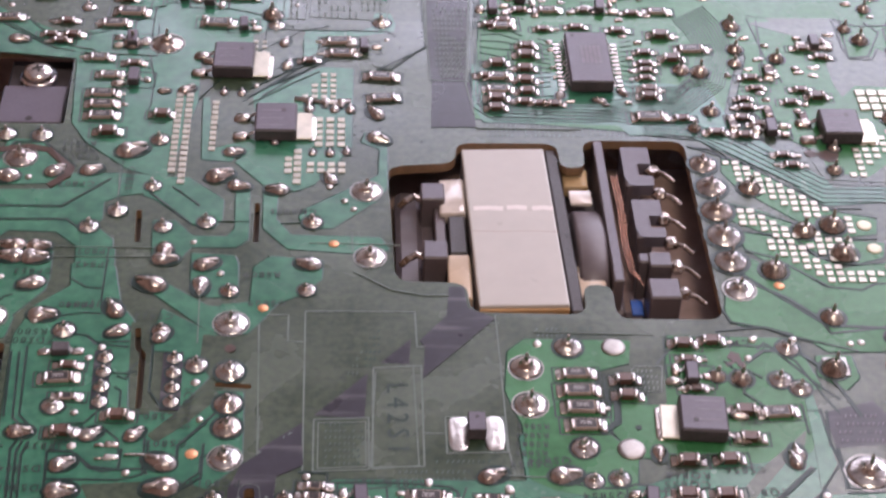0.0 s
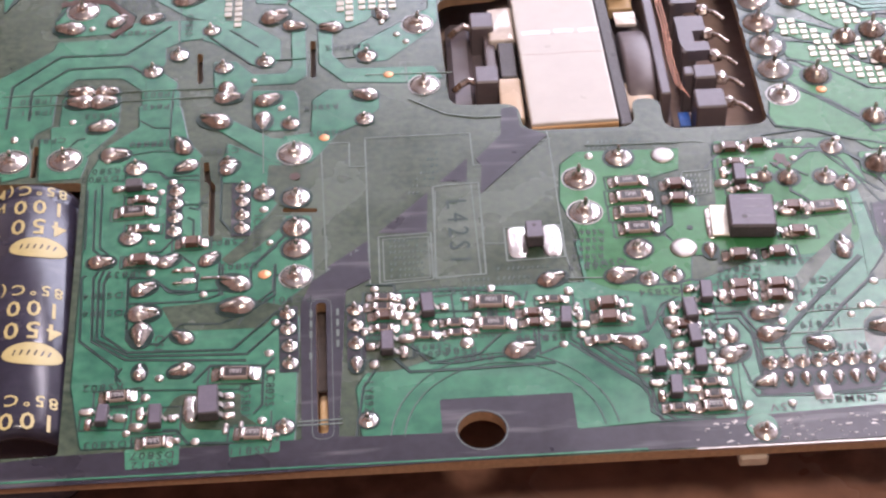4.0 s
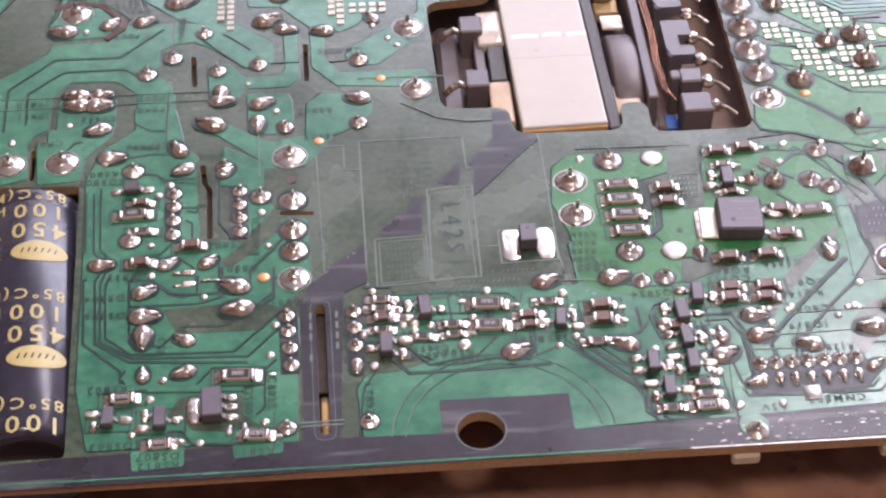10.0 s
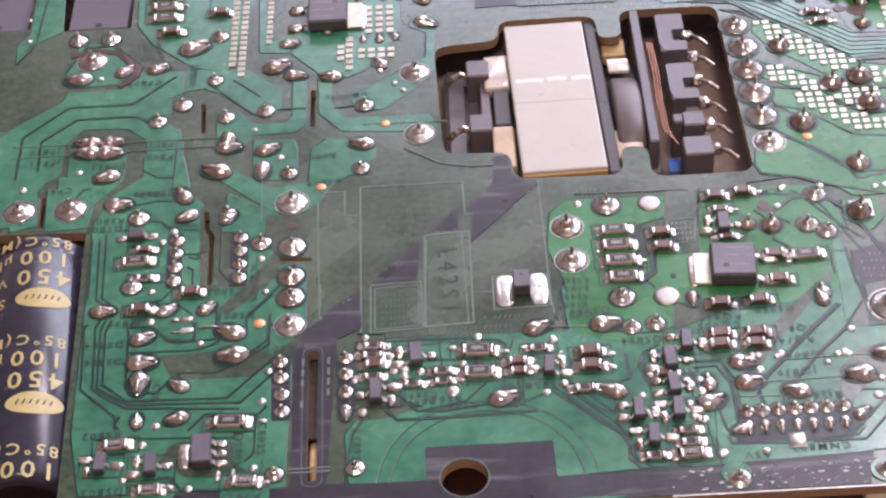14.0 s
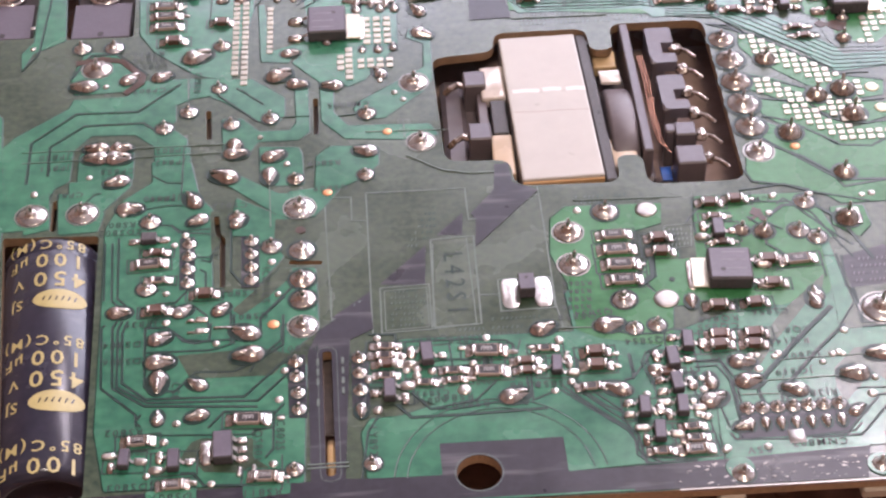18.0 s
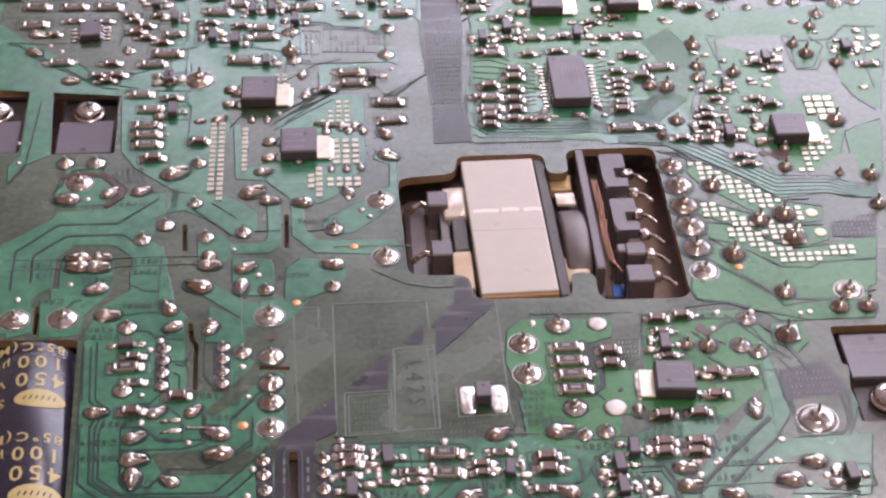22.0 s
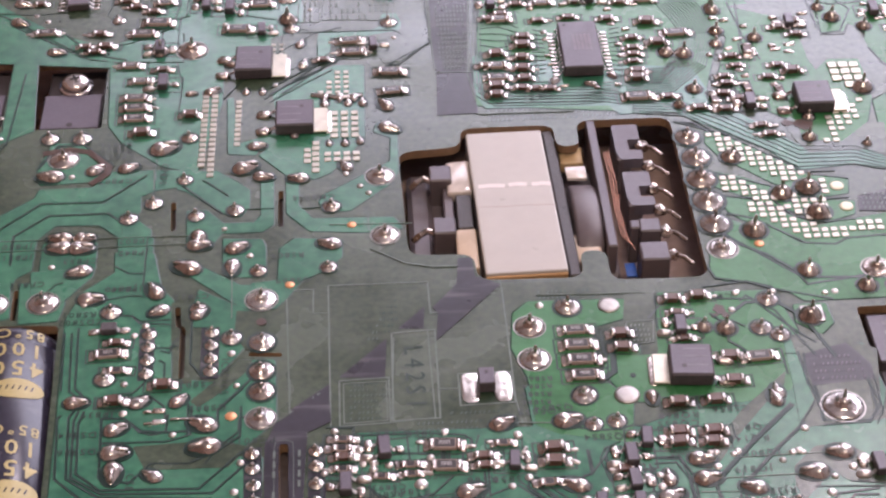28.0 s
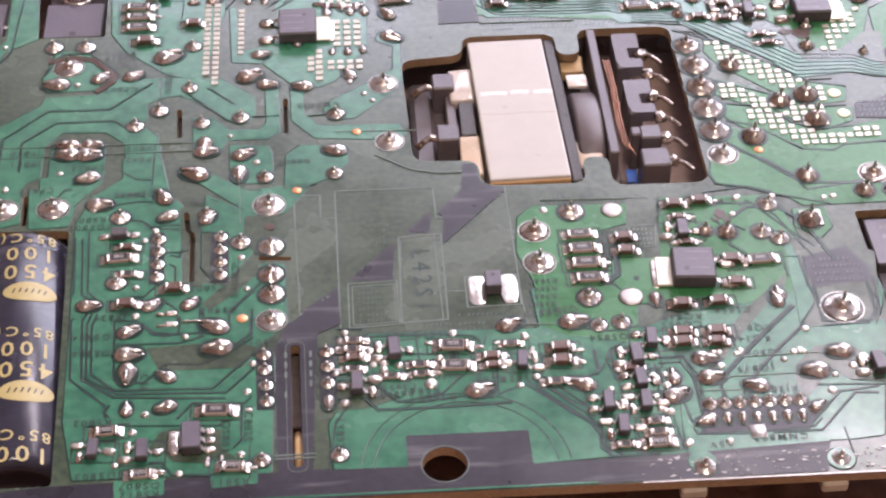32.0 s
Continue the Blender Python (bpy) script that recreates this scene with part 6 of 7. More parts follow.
JOINTS_b = [
    (0, 27.15, 29.13, 1.33), (0, 26.59, 14.05, 1.19), (0, 15.66, 13.79, 1.18), (0, 3.18, 49.16, 1.29), (0, 3.08, 37.61, 1.16),
    (0, -20.51, 50.37, 1.38), (0, -15.09, 50.18, 1.48), (0, 37.96, 82.54, 1.4), (0, 38.4, 92.23, 1.1), (0, 19.76, 91.61, 1.2),
    (0, 19.72, 84.49, 1.4), (0, 20.23, 81.56, 1.28), (0, 16.6, -2.5, 1.8), (0, 16.65, -8.65, 1.72), (0, 16.75, -12.95, 1.72),
    (0, 12.05, -1.28, 1.38), (0, 63.29, -16.55, 1.57), (0, 63.87, -22.47, 1.16), (0, 26, -44.65, 1.15), (0, 15.58, -44.98, 1.08),
    (0, -6.44, 5.58, 1.41), (0, -6.2, -8.98, 1.35), (0, 67.2, -22.07, 1.23), (0, 74.66, -49.99, 1.42),
]
JOINTS_c = [
    (0, 91.11, -4.01, 1.46), (0, 93.26, 2.27, 1.49), (0, 93.63, -5.67, 1.37), (0, 6.73, 5.63, 1.16), (3, 82.6, -3.32, 1.14), (3, 85.88, -3.83, 1.46),
    (3, 93.83, 37.88, 1.67), (3, 100.45, 27.69, 1.73), (3, 104.81, 28.95, 1.93), (3, 105.32, 22.51, 1.9), (3, 94.21, 18.64, 1.87),
    (3, 100.84, 8.61, 1.65), (3, 109.1, 4.47, 1.45), (3, 113.66, 4.31, 1.45), (3, 98.99, -1.87, 1.78), (3, 97.7, 83.42, 1.2),
    (3, 96.88, 71.49, 1.17), (3, 87.43, 69.29, 1.37), (3, 90.86, 58.18, 1.03), (3, 104.13, 72.91, 1.28), (3, 117.5, 82.15, 1.09),
    (3, 119.47, 78.67, 1.41), (3, 122.26, 88.49, 1.11), (3, 124.73, 75.42, 1.29),
]
JOINTS_d = [
    (3, 120.14, 56.28, 1.75), (3, 122.63, 39.42, 1.49), (3, 117.31, 40.26, 0.79), (3, 87.43, 53.15, 1.02), (3, 109.03, 48.32, 1.01),
    (3, 107.96, 42.52, 1.19), (3, 121.99, 31.11, 1.36), (0, -23.88, 117.27, 1.78), (0, -19.19, 116.84, 1.78), (0, 2.43, 115.82, 1.77),
    (0, 8.37, 109.45, 1.28), (0, 103.66, 93.62, 1.23), (0, 117.16, 98.18, 1.24), (0, 120.84, 97.67, 1.12), (0, 129.23, 96.71, 1.35),
    (0, 124.52, 92.85, 1.33), (0, 139.73, 102.95, 1.48), (0, 133.1, 97.48, 1.35), (0, 97.05, 97.96, 1.24), (0, 110.97, 96.02, 0.9),
    (0, -11.55, 86.46, 1), (0, 1.35, 76.45, 0.11), (0, 38.69, 91.71, 1.12), (0, 18.63, 91.38, 1.01),
]
JOINTS_e = [
    (3, 90.54, 68.71, 1.5), (3, 97.49, 75.56, 1.3), (3, 97.97, 82.46, 1.35), (3, 90.76, 57.78, 1.3), (3, 19.52, 84.48, 1.5), (3, -3.38, 75.69, 1.5),
    (0, 19.13, 85.29, 1.11), (2, 68.96, 2.37, 1.7), (2, 69.29, -16.94, 1.87), (4, 109.72, 29.09, 1.16), (4, 110.12, 23.7, 1.14),
    (0, 130.6, 117.4, 1.64), (0, 140.56, 118.81, 1.64),
]
PIN_ROWS = [
    (-0.31, 0.19), (-0.29, -2.56), (-0.26, -5.4), (-0.23, -8.19), (9.03, 0.05), (9.07, -2.72), (9.11, -5.56), (9.14, -8.24), (15.67, -25.31),
    (15.81, -28.14), (16.02, -31.24), (16.15, -34.28), (24.57, -25.27), (24.63, -28.11), (24.61, -31.4), (77.13, -38.82), (79.23, -38.82),
    (81.33, -38.81), (83.43, -38.81), (85.54, -38.8), (87.64, -38.79), (89.75, -38.79),
]
HEADER_ROW = [
    (77.13, -40.81), (79.2, -40.81), (81.27, -40.81), (83.34, -40.82), (85.42, -40.82), (87.49, -40.82), (89.57, -40.83),
]
TEARS_a = [
    (-10.07, -13.64, 1.57, 0), (-3.93, -19.39, 1.55, 20), (-3.7, -23.9, 1.83, 0), (-3.52, -27.56, 1.81, 270), (2.15, -28.62, 1.36, 150),
    (-3.15, -34.66, 1.18, 90), (2.35, -34.4, 1.41, 200), (8.75, -19.09, 1.86, 160), (9.2, -23.43, 1.99, 190), (-0.85, -14.15, 1.41, 30),
    (4.77, -14.26, 1.33, 40), (50.79, -21.54, 1.7, 20), (45.6, -34.06, 1.79, 15), (60.12, -21.51, 1.85, 5), (60.37, -33.89, 1.64, 160),
    (72.85, -17.53, 1.25, 270), (77.79, -30.08, 1.66, 350), (72.99, -33.55, 1.34, 95), (78.09, -33.74, 1.72, 5), (72.64, -36.87, 1.77, 20),
    (84.47, -35.77, 1.63, 165), (93.31, -33.39, 1.87, 180), (91.02, -17.73, 1.33, 100), (24.72, -34.94, 1.19, 270),
]
TEARS_b = [
    (-0.02, 9.82, 1.68, 120), (0.97, 5.48, 1.49, 210), (-12.03, 15.43, 1.7, 200), (-15.77, 23.71, 1.73, 180), (-12.31, 23.43, 1.56, 0),
    (-15.58, 21.27, 1.81, 180), (-12.66, 21.03, 1.81, 0), (26.92, 19.71, 1.67, 170), (11.96, 19.54, 1.66, 20), (11.56, 15.04, 1.64, 270),
    (4.74, 15.2, 2.01, 160), (5.9, 22.53, 1.67, 270), (5.95, 20.65, 1.66, 0), (-19.1, 39.84, 1.93, 180), (-6.72, 41.39, 1.55, 20),
    (-1.13, 46.33, 2.16, 20), (6.31, 62.41, 1.33, 30), (36.76, 56.44, 1.52, 130), (36.96, 49.96, 1.7, 330), (-10.01, 8.78, 1.79, 0),
    (6.85, 4.47, 1.42, 50), (-12, 41.11, 1.55, 30), (14.57, 46.12, 1.38, 0), (12.66, 40.13, 1.94, 20),
]
TEARS_c = [
    (97.55, -29.87, 1.75, 180),
    (15.77, 37.72, 1.55, 350), (21.84, 36.85, 1.55, 180), (29.65, 39.5, 1.36, 120), (20.99, 49, 0.99, 90), (90.48, -19.07, 1.36, 110),
    (-5.99, 5.58, 0.89, 90), (-30.24, 93.22, 1.52, 340), (-11.97, 86.53, 1.18, 90), (-30.13, 86.92, 1.5, 330), (26.89, 46.14, 0.79, 90),
    (29.55, 45.97, 0.89, 90), (32.14, 46.46, 0.89, 90), (12.43, 62.02, 0.92, 90), (15.29, 61.83, 0.92, 90), (2.76, 62.12, 0.92, 0),
    (-22.32, 76.73, 1.47, 350), (26.14, 57.64, 1.02, 90), (30.21, 57.72, 1.02, 90), (32.74, 57.56, 1.02, 90), (9.74, 70.61, 1.04, 180),
    (21.78, 76.32, 1.16, 70), (22.44, 69.79, 1.25, 70), (10.93, 99.73, 1.11, 90), (15.36, 100.07, 1.11, 90),
]
VIAS_a = [
    (-24.83, 13.24, 0.55), (-10.67, 7.54, 0.55), (-2.5, 0.13, 0.55), (-3.22, -10.24, 0.55), (-2.93, -16.2, 0.55), (4.41, -20.91, 0.55),
    (-0.54, -35.66, 0.55), (-4.07, -44.68, 0.55), (4.55, -46.55, 0.55), (12.15, -4.63, 0.55), (13.13, -11.54, 0.55), (14.15, -26.87, 0.55),
    (13.41, -32.25, 0.55), (12.71, -43.72, 0.55), (27.22, -21.63, 0.55), (30.89, -25.35, 0.55), (31.14, -27.99, 0.55), (27.08, -35.13, 0.55),
    (39.18, -32.03, 0.55), (42.73, -22.53, 0.55), (52.88, -23.66, 0.55), (51.42, -33.5, 0.55), (58.5, 2.95, 0.55), (93.83, 2.98, 0.55),
    (88.56, 3.91, 0.55), (87.42, 0.23, 0.55), (79.38, -28.95, 0.55), (83.22, -28.93, 0.55), (80.01, -31.62, 0.55), (70.02, -36.87, 0.55),
    (77.42, -39.25, 0.55), (-0.96, 2.19, 0.55),
]
VIAS_b = [
    (73.31, -45.55, 0.55), (78.75, -45.69, 0.55), (102.28, 3.18, 0.55), (71.85, -32.74, 0.55), (71.87, -34.79, 0.55), (70.38, -39.19, 0.55),
    (93.3, -25.12, 0.5), (92.27, -29.64, 0.5), (89.14, -30.98, 0.5), (-29.55, 56.97, 0.5), (-15.73, 39.62, 0.5), (-28.9, 50.92, 0.5),
    (-16.63, 16.75, 0.5), (-24.86, 13.55, 0.5), (10.03, 24.44, 0.5), (14.28, 17.53, 0.5),
]
VIAS_c = [
    (31.89, 34.17, 0.5), (39.5, 92.16, 0.5), (34.6, 93.49, 0.5), (38.79, 77.5, 0.5), (7.92, 83.89, 0.5), (58.46, 3.2, 0.5), (94.33, 3.94, 0.5),
    (88.93, 4.29, 0.5), (103.82, 3.45, 0.5), (93.44, -25.17, 0.5), (90.8, -29.58, 0.5), (29.59, 37.61, 0.5), (-27.14, 89.07, 0.5),
    (-24.81, 86.96, 0.5), (23.53, 87.78, 0.5), (42.55, 97.71, 0.5), (33.26, 32.23, 0.5), (17.54, 63.81, 0.5), (34.89, 94.29, 0.7),
    (34.14, 118.37, 0.7), (35.08, 112.58, 0.7), (40.92, 101.9, 0.7), (31.58, 112.4, 0.7), (31.38, 106.47, 0.7), (134.87, 109.09, 0.7),
    (42.28, 116.08, 0.7), (53.47, 116.09, 0.7),
]
BLOBS = [
    (100.47, -31.17, 0.75), (95.68, -34.41, 0.55), (94.66, -37.3, 0.6), (93.42, -25.05, 0.6), (91.74, -29.28, 0.6), (83.2, -29.04, 0.6), (98.59, -32.78, 0.6),
    (27.22, -21.62, 0.56), (30.65, -25.53, 0.71), (31.13, -28.2, 0.56), (25.79, -29.65, 0.56), (32.66, -28.0, 0.63), (32.59, -29.25, 0.63),
    (34.75, -28.58, 0.63), (26.93, -35.32, 0.63), (39.01, -32.43, 0.87), (42.72, -22.84, 0.48), (40.51, -27.57, 0.63), (53.01, -24.09, 0.63),
    (53.85, -27.57, 0.63), (54.07, -30.2, 0.63), (53.86, -32.05, 0.63), (80.2, -28.9, 0.56), (82.63, -29.41, 0.48), (63.98, -35.09, 0.56),
    (70.95, -39.54, 0.63), (71.57, -39.79, 0.63), (72.99, -45.93, 0.56), (70.1, -33.01, 0.71), (64.74, -38.47, 0.63), (-2.09, -38.87, 0.56),
]
SOLDER_RUNS = [
    (39.13, -24.51, 0), (46.15, -25.8, 0), (60.55, -27.26, 0), (60.6, -29.68, 0), (70.7, -29.43, 18), (10.19, -44.49, 90), (8.26, -44.81, 90), (1.73, -42.33, 0), (-4.8, -42.49, 0), (13.62, -35.69, 0), (1.88, -46.28, 0), (48.91, -25.06, 0), (29.83, -23.34, -20), (53.68, -27.03, 70),
]
PRINTS_A = [
    ('RS802', -7.6, -36.7, 1.15, 180), ('DS804', -9, -20.1, 1.15, 180), ('DS806', -8.8, -23.4, 1.15, 180), ('JP839', -6.6, -16.2, 1.15, 180),
    ('JP840', -4.5, 10.8, 1.15, 180), ('ZDS802', -10.8, 3.6, 1.15, 180), ('RS801', -11.2, 5.3, 1.15, 180), ('ZDS803', -5.9, -46.3, 1.15, 180),
    ('RS812', -0.5, -49.9, 1.15, 180), ('DS807', -0.6, -48.4, 1.15, 180), ('RS811', 11.3, -48.5, 1.15, 180), ('PC801S', 15.7, -22.7, 1.15, 180),
    ('CS802', 9.1, -15.8, 1.15, 180), ('CS803', 7.4, -10.9, 1.15, 180), ('CS851', 34.7, -22.3, 1.15, 180), ('RS861', 37.6, -33.7, 1.15, 180),
    ('RS860', 39.7, -35.1, 1.15, 180), ('RS86', 47.4, -32.1, 1.15, 180), ('RS858', 39.9, -22.8, 1.15, 180), ('DS858', 51.6, -32.2, 1.15, 180),
    ('QS854', 58.5, -18.9, 1.15, 180), ('QS854', 65, -25, 1.15, 180),
]
PRINTS_B = [
    ('RQ868', 76.1, -21.5, 1.15, 180), ('CQ855', 75.8, -23.1, 1.15, 180), ('RQ8', 86.9, -24.4, 1.15, 180), ('RQ140', 85.2, -26.6, 1.15, 180),
    ('JQ806', 86.5, -29.5, 1.15, 180), ('JQ819', 84.8, -32.4, 1.15, 180), ('RJ38', 88.1, -36.6, 1.15, 180), ('CNM803', 85.8, -45.4, 1.15, 180),
    ('A5V', 77.6, -46.2, 1.15, 180), ('CS856', 83.7, -20.6, 1.15, 180), ('QS859', 56.1, -19.5, 1.15, 180), ('RS866', 56.8, -12.8, 0.95, 180),
    ('RS864', 56.6, -14.4, 0.95, 180), ('RS885', 56.4, -16, 0.95, 180), ('RS886', 56.2, -17.6, 0.95, 180), ('CP852', -19.9, 12.8, 1.15, 180),
    ('JP850', -22.6, 22.1, 1.15, 180), ('JP851', -22.3, 19.4, 1.15, 180), ('CP853', -12.2, 17.9, 1.15, 180), ('JP802', -4.2, 22.3, 1.15, 180),
    ('JP842', -4.1, 19.4, 1.15, 180), ('JP840', -5.4, 10.9, 1.15, 180),
]
PRINTS_C = [
    ('CP807', -8.4, 38, 1.15, 180), ('RP811', -9.1, 48, 1.15, 180), ('RP812', -9, 46.4, 1.15, 180), ('CP813', -8.4, 44.7, 1.15, 180),
    ('RS809', 20.2, 17.3, 1.15, 180), ('CS809', 21.1, 11.2, 1.15, 180), ('CM862', 85.1, 3.3, 1.15, 180), ('PC802S', 13.6, -38.2, 1.15, -90),
    ('QS801', 10.6, -40.4, 1.15, -90), ('LY892S', 26.1, -41.3, 1.15, -90), ('CS8', -1, -29.6, 1.15, -90),
    ('L42S1', 38.9, -11.1, 3.05, -90),
]

# ---- transformer in its opening ----
trafo = thing("transformer", "transformer with cream taped core and black bobbin in the opening", "transformer")
part("core", swung(box(12.9, 36.6, 8.0, 0.35, (56.9, 29.2, -7.9), segments=2), 1.5, 56.9, 29.2), CORE_TAPE, trafo, "cream tape round the ferrite core")
part("tape_seam", stroke([(50.6, 27.4), (55.0, 27.2), (58.5, 27.45), (63.6, 27.3)], 0.14, 0.05, 0.115), TAPE_SEAM, trafo)
# pale strokes paint the bright highlight along the creased tape
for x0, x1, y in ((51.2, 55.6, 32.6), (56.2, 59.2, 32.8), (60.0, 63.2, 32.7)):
    part("tape_crease", stroke([(x0, y), ((x0 + x1) / 2, y + 0.2), (x1, y)], 1.0, 0.05, 0.13), CREASE_SHINE, trafo, "crease in the tape with its highlight painted pale")
part("tape_edge", swung(box(12.8, 0.5, 7.6, 0.1, (56.9, 10.75, -8.0)), 1.5, 56.9, 29.2), CORE_EDGE, trafo, "tan cut edge of the tape")
part("core_side", swung(box(1.9, 37.8, 7.4, 0.25, (64.5, 29.4, -8.0)), 1.5, 64.5, 29.4), FERRITE, trafo, "bare grey ferrite side")
for x, y in ((64.8, 45.6), (64.9, 27.2)):
    part("ferrite_mark", plate(disc(x, y, 0.4, 10), (), -0.62, -0.57), RES_TOP, trafo)
part("coil_former", box(30, 27, 3.5, 0.5, (58, 29.5, -9.2)), BOBBIN, trafo)
drum = lathe([(0, 0), (9.4, 0), (9.9, 0.5), (9.9, 3.8), (9.3, 4.4), (0, 4.4)], 36)
bmesh.ops.rotate(drum, matrix=Matrix.Rotation(radians(90), 3, "Y"), verts=drum.verts)
bmesh.ops.scale(drum, vec=(1, 1, 0.5), verts=drum.verts)
part("winding", moved(drum, 66.2, 26.6, -4.9), BOBBIN, trafo, "black rounded winding cover", True)
for x, y, sx, sy, z, mat in ((48.2, 37.2, 3.9, 8.4, -2.2, SILVER_TAPE), (48.6, 18.8, 3.4, 9.6, -2.4, PALE_TAPE), (67.6, 43.0, 3.9, 4.6, -3.0, TAN_TAPE), (67.8, 18.4, 4.4, 7.2, -3.0, PALE_TAPE)):
    part("insulating_tape", lumpy(box(sx, sy, 2.0, 0.4, (x, y, 4.0), segments=2), 0.25, y), mat, trafo, "glossy insulating tape", True).location = (0, 0, (z - 5.0) * MM)
curl = part("tape_end", lumpy(box(3.4, 3.2, 0.5, 0.12, (67.9, 37.8, 4.0), segments=2), 0.3, 3), SILVER_TAPE, trafo, "bright loose end of tape", True)
curl.location = (0, 0, -6.2 * MM)
part("dark_label", box(2.6, 8.6, 1.8, 0.2, (48.7, 28.4, -3.2)), FERRITE, trafo)
for y in (37.2, 23.6):
    block = part("pin_block", box(3.6, 4.0, 8.4, 0.25, (45.2, y, -8.6)), BOBBIN, trafo)
    part("block_top", box(3.2, 3.6, 0.05, 0.02, (45.2, y, -0.22)), PLASTIC_LIT, block, "block top painted paler as lit")
    part("bent_pin", lumpy(moved(tube([(43.6, y - 0.5, -1.6), (42.4, y - 0.2, -1.2), (41.2, y - 0.8, -1.5), (40.2, y - 1.0, -2.6)], 0.55, 8), 0, 0, 4), 0.12, y), SOLDER_BROWN, block).location = (0, 0, -4 * MM)
part("pin_rail", box(1.6, 12.0, 6.0, 0.2, (46.2, 30.3, -8.0)), BOBBIN, trafo)
part("pin_rail", box(4.0, 26.0, 4.5, 0.8, (41.6, 30.0, -9.2)), BOBBIN, trafo)
part("flange", box(1.5, 33.4, 8.2, 0.2, (71.5, 33.1, -8.2)), BOBBIN, trafo, "tall black bobbin wall")
part("flange_top", box(1.25, 33.0, 0.05, 0.02, (71.5, 33.1, 0.01)), PLASTIC_LIT, trafo, "bobbin wall top painted paler as lit")


def hook(x, y, sx, sy, open_from, open_to):
    """A wire hook of the bobbin, open towards the pins."""
    block = part("wire_hook", box(sx * 0.55, sy, 7.5, 0.25, (x - sx * 0.22, y, -7.6)), BOBBIN, trafo)
    loop = rounded([(x - sx / 2, y + sy / 2), (x + sx / 2, y + sy / 2), (x + sx / 2, y + open_to), (x, y + open_to), (x, y + open_from), (x + sx / 2, y + open_from),
                    (x + sx / 2, y - sy / 2), (x - sx * 0.35, y - sy / 2), (x - sx / 2, y - sy * 0.3)], 0.4, 3)
    part("hook_top", plate(loop, (), -2.0, 0.0), PLASTIC_LIT, block, "hook top painted paler as lit")


hook(77.1, 43.4, 4.4, 9.6, -2.4, 0.6)
hook(77.4, 30.7, 4.4, 8.8, -2.2, 0.6)
for x, y, sx, sy in ((78.0, 21.6, 3.4, 3.2), (75.6, 21.9, 1.6, 2.0), (77.9, 15.2, 4.5, 4.3)):
    block = part("wire_hook", box(sx, sy, 7.6, 0.25, (x, y, -7.8)), BOBBIN, trafo)
    part("hook_top", box(sx - 0.4, sy - 0.4, 0.05, 0.02, (x, y, -0.21)), PLASTIC_LIT, block, "hook top painted paler as lit")
for x, y, mat in ((79.4, 43.0, SOLDER_BROWN), (79.8, 37.4, SOLDER), (79.6, 31.4, SOLDER_BROWN), (80.0, 25.8, SOLDER_BROWN), (80.2, 20.4, SOLDER_BROWN), (80.4, 14.6, SOLDER_BROWN)):
    pin = part("bent_pin", tube([(x - 0.4, y + 0.2, -1.4), (x + 0.8, y + 0.3, -1.0), (x + 2.0, y - 0.5, -0.9), (x + 3.4, y - 1.4, -1.6)], 0.36, 8), SOLDER_BROWN, trafo, "tinned wire end")
    part("wire_wrap", lumpy(moved(lathe([(0.5, 0), (1.1, 0.2), (1.15, 0.7), (0.75, 1.3), (0, 1.45)], 12), x + 0.2, y + 0.2, -1.6 + 4), 0.3, y), mat, pin).location = (0, 0, -4 * MM)
for k in range(3):
    part("winding_wire", tube([(73.0 + 0.42 * k, 42.0, -1.0), (73.2 + 0.42 * k, 34.0, -0.8), (73.0 + 0.40 * k, 26.0, -0.9), (73.4 + 0.38 * k, 20.0, -1.2), (75.2, 17.8 - 0.2 * k, -1.8)], 0.06, 6), COPPER_WIRE, trafo, "enamelled copper wire")
part("blue_tape", box(1.7, 3.2, 0.3, 0.05, (74.6, 16.6, -5.6)), BLUE_TAPE, trafo, "small blue tape tag")
# floor added under the transformer, its brown kept pale to lift the dark opening
part("added_floor", box(56, 52, 0.3, 0.1, (62.0, 29.0, -9.8)), OPENING_FLOOR, trafo)

# ---- lying capacitor ----
RAD = 8.5
cap = thing("electrolytic_capacitor", "black sleeved electrolytic capacitor with yellow print, lying in a cutout", "capacitor", x=-21.4, y=2.0, z=-6.75, turn=4.0)
body = lathe([(0, 0.3), (5.6, 0.2), (7.4, 0.1), (8.2, 0.35), (RAD, 1.1), (RAD, 2.0), (RAD - 0.3, 2.7), (RAD, 3.5), (RAD, 45.2), (RAD - 0.6, 46.3), (6.6, 46.6), (6.4, 46.1), (0, 46.1)], 64)
bmesh.ops.rotate(body, matrix=Matrix.Rotation(radians(90), 3, "X"), verts=body.verts)
part("sleeve", body, SLEEVE, cap, "glossy black shrink sleeve", True)


def wrap(bm, along, around, lift):
    """Bends a flat print round the lying can; around: millimetres along the skin from its top."""
    for v in bm.verts:
        x, y = -v.co.x + around, -v.co.y + along
        a = x / RAD
        v.co = Vector((math.sin(a) * (RAD + lift), y, math.cos(a) * (RAD + lift)))
    return bm


def can_print(word, size, along, around, spread=1.15):
    bm = letters(word, size * 1.06, spread, 0.014)
    bmesh.ops.subdivide_edges(bm, edges=[e for e in bm.edges if e.calc_length() > 0.8], cuts=2)
    part("printed_word", wrap(bm, along, around, 0.06), GOLD_PRINT, cap)


